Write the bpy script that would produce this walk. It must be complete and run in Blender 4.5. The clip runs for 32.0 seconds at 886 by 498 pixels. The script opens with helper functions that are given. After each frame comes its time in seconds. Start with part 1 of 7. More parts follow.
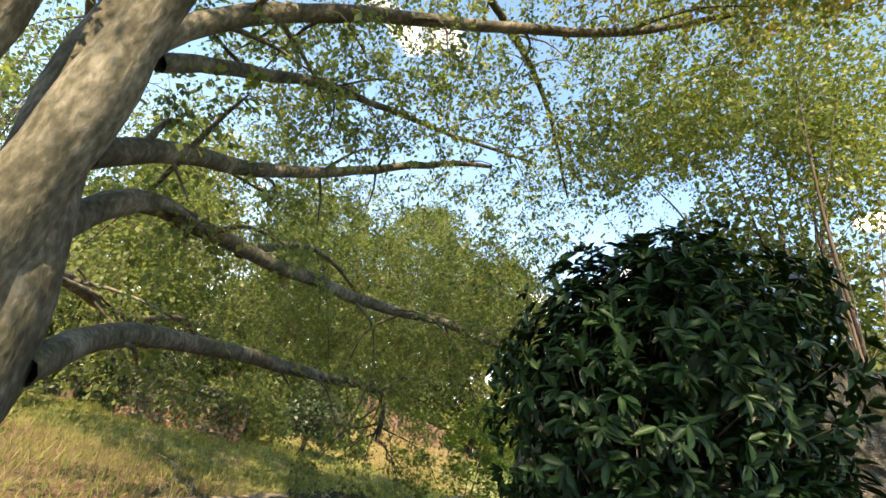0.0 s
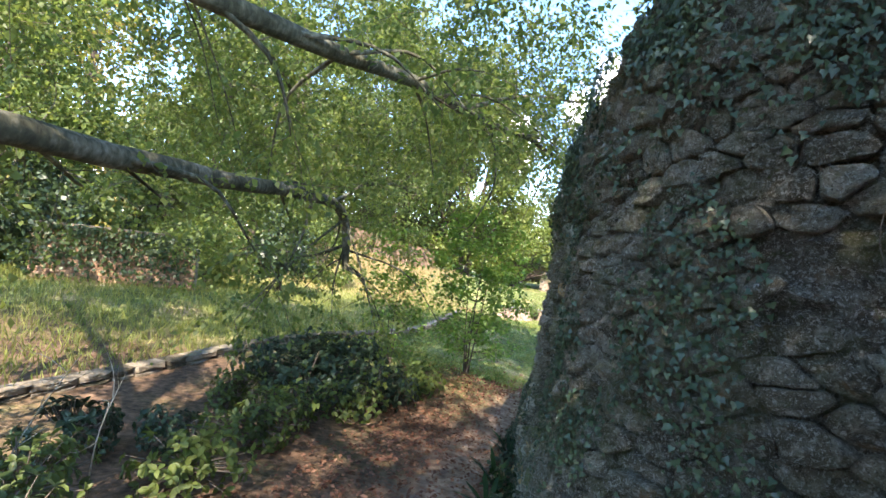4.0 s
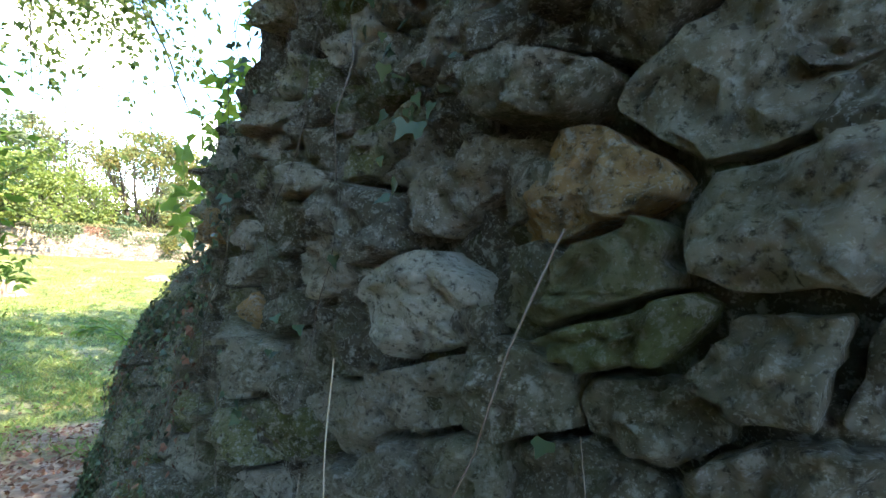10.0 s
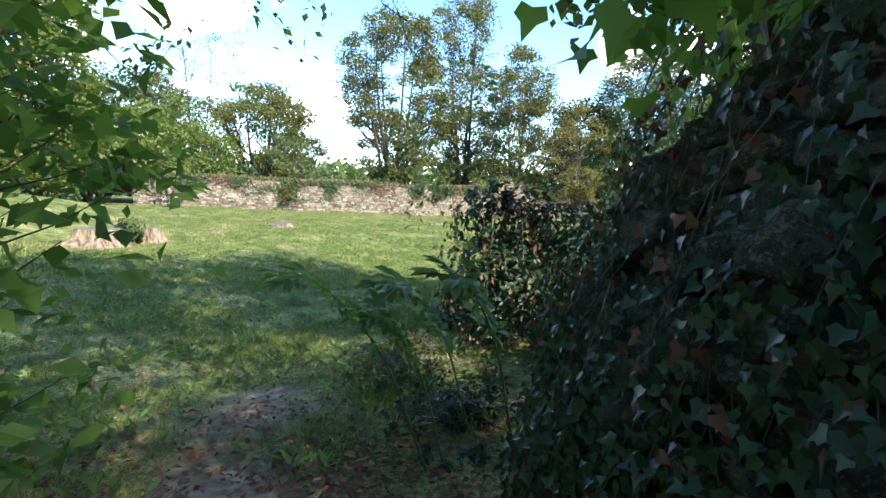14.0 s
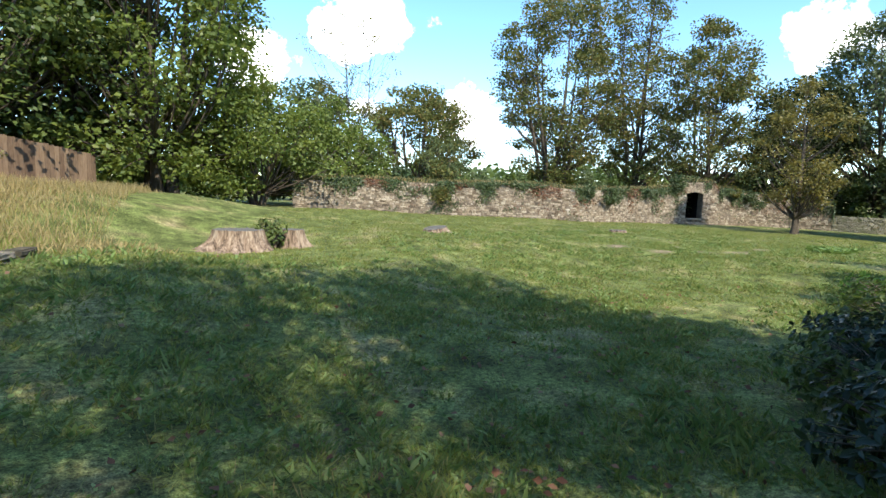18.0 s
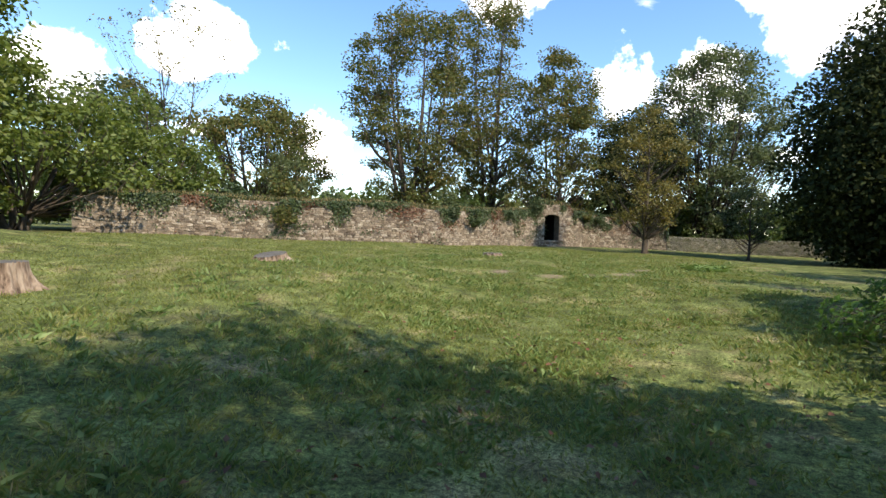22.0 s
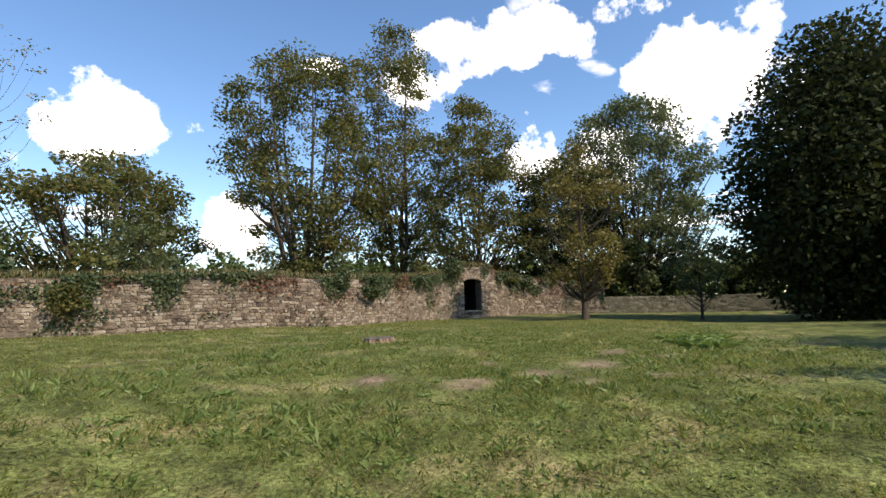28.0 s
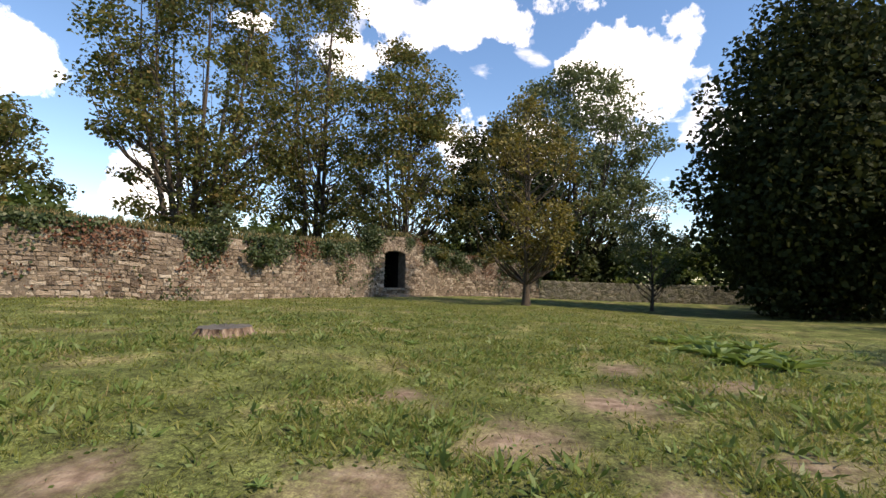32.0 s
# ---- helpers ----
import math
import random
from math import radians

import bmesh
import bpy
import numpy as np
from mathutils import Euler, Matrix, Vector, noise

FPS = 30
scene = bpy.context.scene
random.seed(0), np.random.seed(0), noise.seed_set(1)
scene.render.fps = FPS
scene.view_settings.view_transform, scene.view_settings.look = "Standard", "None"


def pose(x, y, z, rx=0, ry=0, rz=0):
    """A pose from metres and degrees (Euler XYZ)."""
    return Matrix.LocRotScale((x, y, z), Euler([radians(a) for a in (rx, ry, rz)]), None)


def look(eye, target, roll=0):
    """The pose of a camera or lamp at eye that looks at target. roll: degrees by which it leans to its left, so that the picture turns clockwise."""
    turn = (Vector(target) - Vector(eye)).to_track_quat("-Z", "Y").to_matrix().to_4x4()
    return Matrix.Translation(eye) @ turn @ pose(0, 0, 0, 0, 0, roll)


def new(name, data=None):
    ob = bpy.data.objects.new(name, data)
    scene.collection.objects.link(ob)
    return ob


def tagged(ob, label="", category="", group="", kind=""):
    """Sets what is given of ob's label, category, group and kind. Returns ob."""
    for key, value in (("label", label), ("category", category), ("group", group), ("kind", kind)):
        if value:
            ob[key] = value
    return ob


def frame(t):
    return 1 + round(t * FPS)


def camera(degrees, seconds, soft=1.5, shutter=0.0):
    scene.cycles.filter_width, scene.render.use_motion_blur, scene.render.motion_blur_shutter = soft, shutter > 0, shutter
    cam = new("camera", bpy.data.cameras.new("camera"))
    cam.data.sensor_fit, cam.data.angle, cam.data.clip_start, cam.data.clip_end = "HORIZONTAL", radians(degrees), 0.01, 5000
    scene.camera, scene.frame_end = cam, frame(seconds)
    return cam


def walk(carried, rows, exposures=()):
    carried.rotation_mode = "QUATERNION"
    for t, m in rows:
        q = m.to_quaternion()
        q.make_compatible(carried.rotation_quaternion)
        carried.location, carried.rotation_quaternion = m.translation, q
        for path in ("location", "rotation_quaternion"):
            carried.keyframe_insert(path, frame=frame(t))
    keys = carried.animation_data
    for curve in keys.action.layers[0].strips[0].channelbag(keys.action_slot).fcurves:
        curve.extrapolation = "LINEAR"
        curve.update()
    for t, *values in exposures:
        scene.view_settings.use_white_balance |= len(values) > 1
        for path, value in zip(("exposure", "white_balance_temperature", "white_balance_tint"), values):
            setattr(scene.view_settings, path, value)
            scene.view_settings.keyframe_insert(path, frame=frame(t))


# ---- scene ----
# The walk: seconds, eye, yaw, pitch, roll.
PATH = [
    (0, -0.900, 1.705, 3.274, -8.33, 19.06, 14.42),
    (0.5, -0.904, 2.026, 3.244, -11.38, 13.88, 7.59),
    (1, -0.918, 2.476, 3.135, -12.91, 10.59, 10.35),
    (1.5, -0.943, 2.808, 3.033, -16.53, 4.19, 7.57),
    (2, -0.900, 3.174, 2.990, -15.22, 2.55, 7.39),
    (2.5, -0.840, 3.505, 2.966, -18.48, 0.30, 9.80),
    (4.5, 0.094, 5.283, 3.138, -11.15, 0.14, 5.25),
    (5, 0.233, 5.784, 3.042, -5.74, 0.21, 4.97),
    (5.5, 0.271, 6.197, 2.982, -4.60, -0.95, 3.41),
    (6, 0.381, 6.630, 2.933, -10.02, 0.46, 7.12),
    (6.5, 0.480, 7.098, 2.841, -19.64, 1.90, 4.38),
    (7, 0.581, 7.475, 2.739, -25.33, -2.55, 4.66),
    (7.5, 0.655, 7.809, 2.682, -29.77, -1.48, 2.97),
    (8, 0.764, 8.121, 2.616, -31.79, -2.30, 3.24),
    (8.5, 0.951, 8.463, 2.566, -34.67, -2.72, 3.88),
    (9, 1.172, 8.756, 2.517, -38.39, -2.77, 4.46),
    (9.5, 1.450, 8.943, 2.548, -54.56, -0.96, 4.92),
    (10, 1.601, 9.049, 2.532, -69.10, 0.23, 3.86),
    (10.5, 1.682, 9.243, 2.440, -74.06, 1.72, 5.76),
    (11, 1.767, 9.482, 2.364, -77.52, -1.03, 4.39),
    (11.5, 1.907, 9.854, 2.353, -80.05, -5.93, 0.75),
    (12, 2.189, 10.092, 2.281, -71.15, -8.46, -2.45),
    (12.5, 2.371, 10.348, 2.263, -62.79, -10.71, -1.24),
    (13, 2.452, 10.546, 2.190, -60.43, -9.20, 1.80),
    (13.5, 2.491, 10.749, 2.151, -58.74, -6.81, 3.45),
    (14.5, 3.020, 11.690, 2.200, -59.20, -6.60, 1.40),
    (15.5, 3.698, 12.416, 2.268, -58.31, -6.51, -0.38),
    (16, 3.963, 12.860, 2.182, -51.53, -5.26, -0.97),
    (16.5, 4.256, 13.259, 2.076, -49.61, -6.27, -1.23),
    (17, 4.585, 13.757, 1.991, -43.63, -3.42, 0.41),
    (17.5, 4.931, 14.103, 1.880, -43.95, -5.07, 2.94),
    (18, 5.311, 14.592, 1.761, -42.01, -6.23, 2.21),
    (18.5, 5.627, 15.052, 1.695, -39.29, -3.80, 2.62),
    (19, 5.878, 15.498, 1.631, -29.80, -3.97, 2.10),
    (19.5, 6.287, 15.813, 1.548, -36.59, -5.77, 3.55),
    (20, 6.633, 16.085, 1.537, -48.90, -4.21, 2.52),
    (20.5, 7.053, 16.338, 1.511, -60.52, -4.65, 5.15),
    (21, 7.447, 16.713, 1.499, -62.70, -4.62, 0.01),
    (21.5, 7.774, 17.032, 1.487, -62.77, -4.56, 1.11),
    (22, 8.216, 17.318, 1.435, -58.66, -2.45, 1.89),
    (22.5, 8.547, 17.602, 1.443, -66.68, -4.36, 4.03),
    (23, 9.057, 17.832, 1.364, -70.21, 0.84, 1.68),
    (23.5, 9.611, 18.018, 1.328, -70.84, 1.31, 3.98),
    (24, 10.188, 18.182, 1.288, -71.42, 0.49, 1.87),
    (24.5, 10.760, 18.302, 1.310, -79.56, -2.05, -0.76),
    (25, 11.285, 18.424, 1.294, -81.14, -2.03, -0.03),
    (25.5, 11.862, 18.516, 1.303, -78.28, -3.49, -1.13),
    (26, 12.417, 18.638, 1.352, -76.20, 1.02, -3.61),
    (26.5, 12.989, 18.653, 1.352, -66.65, 4.80, -2.32),
    (28.5, 15.560, 19.633, 1.381, -68.23, 6.73, -0.76),
    (29, 16.152, 19.807, 1.342, -70.07, 6.89, 1.15),
    (29.5, 16.741, 20.034, 1.282, -74.05, 6.34, -2.80),
    (30, 17.328, 20.194, 1.272, -73.00, 7.73, -3.31),
    (30.5, 17.854, 20.411, 1.282, -76.60, 4.28, -0.72),
    (31, 18.457, 20.540, 1.274, -70.76, 6.21, -1.32),
    (31.5, 18.961, 20.741, 1.271, -73.26, 3.71, 1.56),
    (32, 19.494, 20.874, 1.287, -75.87, 3.50, 1.43),
]


def aim(x, y, z, yaw, pitch, roll):
    a, b = radians(yaw), radians(pitch)
    way = Vector((-math.sin(a) * math.cos(b), math.cos(a) * math.cos(b), math.sin(b)))
    return look((x, y, z), Vector((x, y, z)) + way, roll)


cam = camera(84.0, 32.0)
walk(cam, [(t, aim(*rest)) for t, *rest in PATH],
     exposures=[(0, 2.2, 9000, 20), (1.5, 2.7, 8200, 14), (5, 2.95, 6700, 17), (7, 3.25, 6600, 16), (9, 3.25, 6600, 14), (10, 3.6, 6900, 12), (11, 4.6, 7000, 12), (11.8, 4.2, 7200, 12), (13, 2.75, 6400, 6), (14.5, 1.85, 6400, 5), (16, 1.5, 6400, 4), (20, 1.4, 7000, 9), (22, 1.1, 7100, 11), (23.8, 0.8, 7200, 12), (25, 1.1, 7300, 13), (26.5, 0.85, 7300, 14), (29, 0.7, 7300, 16), (32, 0.72, 7700, 18)])

# ---- light ----
SUN_AZ, SUN_EL = 198.0, 46.0  # compass angle from +y, clockwise
sun_dir = Vector((math.sin(radians(SUN_AZ)) * math.cos(radians(SUN_EL)), math.cos(radians(SUN_AZ)) * math.cos(radians(SUN_EL)), math.sin(radians(SUN_EL))))
sun = new("sun", bpy.data.lights.new("sun", "SUN"))
sun.data.energy, sun.data.angle, sun.data.color = 3.3, radians(0.53), (1.0, 0.93, 0.8)
sun.matrix_world = look((0, 0, 60), Vector((0, 0, 60)) - sun_dir)


def build_world():
    w = bpy.data.worlds.new("sky")
    scene.world = w
    w.use_nodes = True
    n, l = w.node_tree.nodes, w.node_tree.links
    n.clear()
    sky = n.new("ShaderNodeTexSky")
    sky.sky_type, sky.sun_disc = "NISHITA", False
    sky.sun_elevation, sky.sun_rotation = radians(SUN_EL), radians(SUN_AZ)
    sky.air_density, sky.dust_density, sky.ozone_density = 1.0, 0.1, 3.0
    co = n.new("ShaderNodeTexCoord")
    # cumulus: flat-based heaps, from noise on a plane above
    sep = n.new("ShaderNodeSeparateXYZ")
    l.new(co.outputs["Generated"], sep.inputs[0])
    zc = n.new("ShaderNodeMath"); zc.operation = "MAXIMUM"; zc.inputs[1].default_value = 0.03
    l.new(sep.outputs["Z"], zc.inputs[0])
    zs = n.new("ShaderNodeMath"); zs.operation = "POWER"; zs.inputs[1].default_value = 0.6
    l.new(zc.outputs[0], zs.inputs[0])
    comb = n.new("ShaderNodeCombineXYZ")
    for i, ax in enumerate("XY"):
        d = n.new("ShaderNodeMath"); d.operation = "DIVIDE"
        l.new(sep.outputs[ax], d.inputs[0]); l.new(zs.outputs[0], d.inputs[1])
        l.new(d.outputs[0], comb.inputs[i])
    comb.inputs[2].default_value = CLOUD_SEED
    big = n.new("ShaderNodeTexNoise")
    big.inputs["Scale"].default_value, big.inputs["Detail"].default_value, big.inputs["Roughness"].default_value = 1.7, 8.0, 0.52
    big.inputs["Distortion"].default_value = 0.25
    l.new(comb.outputs[0], big.inputs["Vector"])
    # the heaps themselves: round a few directions (azimuth, elevation, width, height), ragged by fine noise
    fine = n.new("ShaderNodeTexNoise")
    fine.inputs["Scale"].default_value, fine.inputs["Detail"].default_value, fine.inputs["Roughness"].default_value = 9.0, 7.0, 0.6
    l.new(co.outputs["Generated"], fine.inputs["Vector"])
    dens = None
    for az, el, wide, high in CLOUDS:
        a, e = radians(az), radians(el)
        mid = Vector((math.sin(a) * math.cos(e), math.cos(a) * math.cos(e), math.sin(e)))
        east, up = Vector((math.cos(a), -math.sin(a), 0)), Vector((-math.sin(a) * math.sin(e), -math.cos(a) * math.sin(e), math.cos(e)))
        terms = []
        for axis, size in ((east, wide), (up, high)):
            d = n.new("ShaderNodeVectorMath"); d.operation = "DOT_PRODUCT"
            d.inputs[1].default_value = axis / math.tan(radians(size))
            l.new(co.outputs["Generated"], d.inputs[0])
            q = n.new("ShaderNodeMath"); q.operation = "MULTIPLY"
            l.new(d.outputs["Value"], q.inputs[0]); l.new(d.outputs["Value"], q.inputs[1])
            terms.append(q.outputs[0])
        both = n.new("ShaderNodeMath"); both.operation = "ADD"
        l.new(terms[0], both.inputs[0]); l.new(terms[1], both.inputs[1])
        front = n.new("ShaderNodeVectorMath"); front.operation = "DOT_PRODUCT"; front.inputs[1].default_value = mid
        l.new(co.outputs["Generated"], front.inputs[0])
        ahead = n.new("ShaderNodeMath"); ahead.operation = "LESS_THAN"; ahead.inputs[1].default_value = 0.0
        l.new(front.outputs["Value"], ahead.inputs[0])
        far = n.new("ShaderNodeMath"); far.operation = "MULTIPLY_ADD"; far.inputs[1].default_value = 100.0
        l.new(ahead.outputs[0], far.inputs[0]); l.new(both.outputs[0], far.inputs[2])
        bump = n.new("ShaderNodeMath"); bump.operation = "MULTIPLY_ADD"; bump.inputs[1].default_value, bump.inputs[2].default_value = -0.22, 0.3
        l.new(far.outputs[0], bump.inputs[0])
        if dens is None:
            dens = bump.outputs[0]
        else:
            x = n.new("ShaderNodeMath"); x.operation = "MAXIMUM"
            l.new(dens, x.inputs[0]); l.new(bump.outputs[0], x.inputs[1]); dens = x.outputs[0]
    top = n.new("ShaderNodeMath"); top.operation = "MULTIPLY_ADD"; top.inputs[1].default_value = 0.75
    l.new(fine.outputs["Fac"], top.inputs[0]); l.new(dens, top.inputs[2])
    # elsewhere scattered heaps from the broad noise alone
    loose = n.new("ShaderNodeMath"); loose.operation = "ADD"; loose.inputs[1].default_value = -0.09
    l.new(big.outputs["Fac"], loose.inputs[0])
    heap = n.new("ShaderNodeMath"); heap.operation = "MAXIMUM"
    l.new(top.outputs[0], heap.inputs[0]); l.new(loose.outputs[0], heap.inputs[1])
    ramp = n.new("ShaderNodeValToRGB")
    ramp.color_ramp.elements[0].position, ramp.color_ramp.elements[1].position = CLOUD_FROM - 0.02, CLOUD_FROM + 0.07
    l.new(heap.outputs[0], ramp.inputs[0])
    shade = n.new("ShaderNodeValToRGB")
    shade.color_ramp.elements[0].position, shade.color_ramp.elements[1].position = CLOUD_FROM + 0.03, CLOUD_FROM + 0.26
    shade.color_ramp.elements[0].color, shade.color_ramp.elements[1].color = (1.0, 1.0, 1.0, 1), (0.72, 0.76, 0.82, 1)
    l.new(heap.outputs[0], shade.inputs[0])
    a, b = n.new("ShaderNodeBackground"), n.new("ShaderNodeBackground")
    a.inputs["Strength"].default_value, b.inputs["Strength"].default_value = 0.15, 1.7
    deep = n.new("ShaderNodeHueSaturation"); deep.inputs["Saturation"].default_value = 1.15
    l.new(sky.outputs[0], deep.inputs["Color"]); l.new(deep.outputs[0], a.inputs[0]); l.new(shade.outputs[0], b.inputs[0])
    mix, out = n.new("ShaderNodeMixShader"), n.new("ShaderNodeOutputWorld")
    l.new(ramp.outputs[0], mix.inputs[0]); l.new(a.outputs[0], mix.inputs[1]); l.new(b.outputs[0], mix.inputs[2])
    l.new(mix.outputs[0], out.inputs[0])


CLOUD_SEED, CLOUD_FROM = 3.2, 0.56
CLOUDS = [(33, 17.8, 8.5, 5), (22, 13.5, 5.5, 4.5), (44.5, 9, 5, 4.4), (78.5, 17, 4.2, 5.2), (86, 15, 5, 5), (64, 24.5, 6, 3), (76, 28.5, 11, 4.4), (88, 35, 12, 5), (97, 21.5, 9.5, 7.5), (108, 14, 5, 5), (90, 30, 5, 2.5), (54, 26, 2.5, 1.2)]
build_world()
rng = np.random.default_rng(7)


# ---- materials ----
def material(name, stops, scale=3.0, rough=0.85, bump=0.3, detail_scale=40.0, island=0.0, coords="Object", spec=0.3, metal=0.0, stretch=(1, 1, 1)):
    """Two scales of noise into a colour ramp, with a fine bump. island: how far each piece's own random shifts the ramp."""
    m = bpy.data.materials.new(name)
    m.use_nodes = True
    n, l = m.node_tree.nodes, m.node_tree.links
    p = n["Principled BSDF"]
    co = n.new("ShaderNodeTexCoord")
    mp = n.new("ShaderNodeMapping"); mp.inputs["Scale"].default_value = stretch
    l.new(co.outputs[coords], mp.inputs[0])
    a = n.new("ShaderNodeTexNoise"); a.inputs["Scale"].default_value, a.inputs["Detail"].default_value = scale, 5.0
    b = n.new("ShaderNodeTexNoise"); b.inputs["Scale"].default_value, b.inputs["Detail"].default_value = detail_scale, 6.0
    l.new(mp.outputs[0], a.inputs["Vector"]); l.new(mp.outputs[0], b.inputs["Vector"])
    mix = n.new("ShaderNodeMath"); mix.operation = "MULTIPLY_ADD"; mix.inputs[1].default_value = 0.55
    l.new(a.outputs["Fac"], mix.inputs[0])
    half = n.new("ShaderNodeMath"); half.operation = "MULTIPLY"; half.inputs[1].default_value = 0.45
    l.new(b.outputs["Fac"], half.inputs[0]); l.new(half.outputs[0], mix.inputs[2])
    fac = mix.outputs[0]
    if island:
        g = n.new("ShaderNodeNewGeometry") if island > 0 else n.new("ShaderNodeObjectInfo")
        key = "Random Per Island" if island > 0 else "Random"
        sh = n.new("ShaderNodeMath"); sh.operation = "MULTIPLY_ADD"; sh.inputs[1].default_value = abs(island)
        l.new(g.outputs[key], sh.inputs[0])
        off = n.new("ShaderNodeMath"); off.operation = "SUBTRACT"; off.inputs[1].default_value = abs(island) / 2
        l.new(fac, off.inputs[0]); l.new(off.outputs[0], sh.inputs[2])
        fac = sh.outputs[0]
    r = n.new("ShaderNodeValToRGB")
    while len(r.color_ramp.elements) < len(stops):
        r.color_ramp.elements.new(0.5)
    for e, (pos, col) in zip(r.color_ramp.elements, stops):
        e.position, e.color = pos, (*col, 1)
    l.new(fac, r.inputs[0]); l.new(r.outputs[0], p.inputs["Base Color"])
    p.inputs["Roughness"].default_value, p.inputs["Metallic"].default_value = rough, metal
    p.inputs["Specular IOR Level"].default_value = spec
    if bump:
        bn = n.new("ShaderNodeBump"); bn.inputs["Strength"].default_value, bn.inputs["Distance"].default_value = bump, 0.02
        l.new(b.outputs["Fac"], bn.inputs["Height"]); l.new(bn.outputs[0], p.inputs["Normal"])
    return m


def stone_material(name, stops, island, lichen=0.5, moss=0.4, relief=0.05):
    """Weathered limestone: mottled colour, pale lichen crusts, moss in patches, pitted relief at two scales."""
    m = material(name, stops, 4.0, 0.93, 0.0, 28, island=island, spec=0.2)
    n, l = m.node_tree.nodes, m.node_tree.links
    p = n["Principled BSDF"]
    co = n.new("ShaderNodeTexCoord")
    col = p.inputs["Base Color"].links[0].from_socket

    def patch(scale, lo, hi, colour, amount, below):
        q = n.new("ShaderNodeTexNoise"); q.inputs["Scale"].default_value, q.inputs["Detail"].default_value, q.inputs["Roughness"].default_value = scale, 8.0, 0.65
        l.new(co.outputs["Object"], q.inputs["Vector"])
        r = n.new("ShaderNodeMapRange"); r.inputs[1].default_value, r.inputs[2].default_value, r.inputs[4].default_value = lo, hi, amount
        l.new(q.outputs["Fac"], r.inputs[0])
        x = n.new("ShaderNodeMix"); x.data_type = "RGBA"; x.inputs[7].default_value = (*colour, 1)
        l.new(r.outputs[0], x.inputs[0]); l.new(below, x.inputs[6])
        return x.outputs[2]

    col = patch(13.0, 0.5, 0.6, (0.4, 0.38, 0.3), lichen, col)
    # dark flecks at two scales put the shadow of small pits into the colour
    col = patch(30.0, 0.52, 0.68, (0.05, 0.046, 0.032), 0.75, col)
    col = patch(75.0, 0.53, 0.6, (0.56, 0.54, 0.46), 0.6, col)
    col = patch(110.0, 0.53, 0.66, (0.03, 0.028, 0.022), 0.85, col)
    col = patch(240.0, 0.57, 0.63, (0.62, 0.6, 0.52), 0.6, col)
    col = patch(3.1, 0.48, 0.62, (0.095, 0.11, 0.03), moss, col)
    col = patch(19.0, 0.58, 0.66, (0.05, 0.07, 0.014), moss, col)
    col = patch(5.5, 0.6, 0.72, (0.3, 0.17, 0.07), 0.6, col)
    l.new(col, p.inputs["Base Color"])
    rough = n.new("ShaderNodeTexNoise"); rough.inputs["Scale"].default_value, rough.inputs["Detail"].default_value, rough.inputs["Roughness"].default_value = 22.0, 10.0, 0.8
    vo = n.new("ShaderNodeTexVoronoi"); vo.feature = "DISTANCE_TO_EDGE"; vo.inputs["Scale"].default_value = 24.0
    wob = n.new("ShaderNodeMix"); wob.data_type = "VECTOR"; wob.inputs[0].default_value = 0.12
    l.new(co.outputs["Object"], rough.inputs["Vector"])
    l.new(co.outputs["Object"], wob.inputs[4]); l.new(rough.outputs["Color"], wob.inputs[5]); l.new(wob.outputs[1], vo.inputs["Vector"])
    cap = n.new("ShaderNodeMath"); cap.operation = "MINIMUM"; cap.inputs[1].default_value = 0.06
    l.new(vo.outputs["Distance"], cap.inputs[0])
    h = n.new("ShaderNodeMath"); h.operation = "MULTIPLY_ADD"; h.inputs[1].default_value = 1.6
    l.new(cap.outputs[0], h.inputs[0]); l.new(rough.outputs["Fac"], h.inputs[2])
    bn = n.new("ShaderNodeBump"); bn.inputs["Strength"].default_value, bn.inputs["Distance"].default_value = 1.0, relief
    l.new(h.outputs[0], bn.inputs["Height"]); l.new(bn.outputs[0], p.inputs["Normal"])
    return m


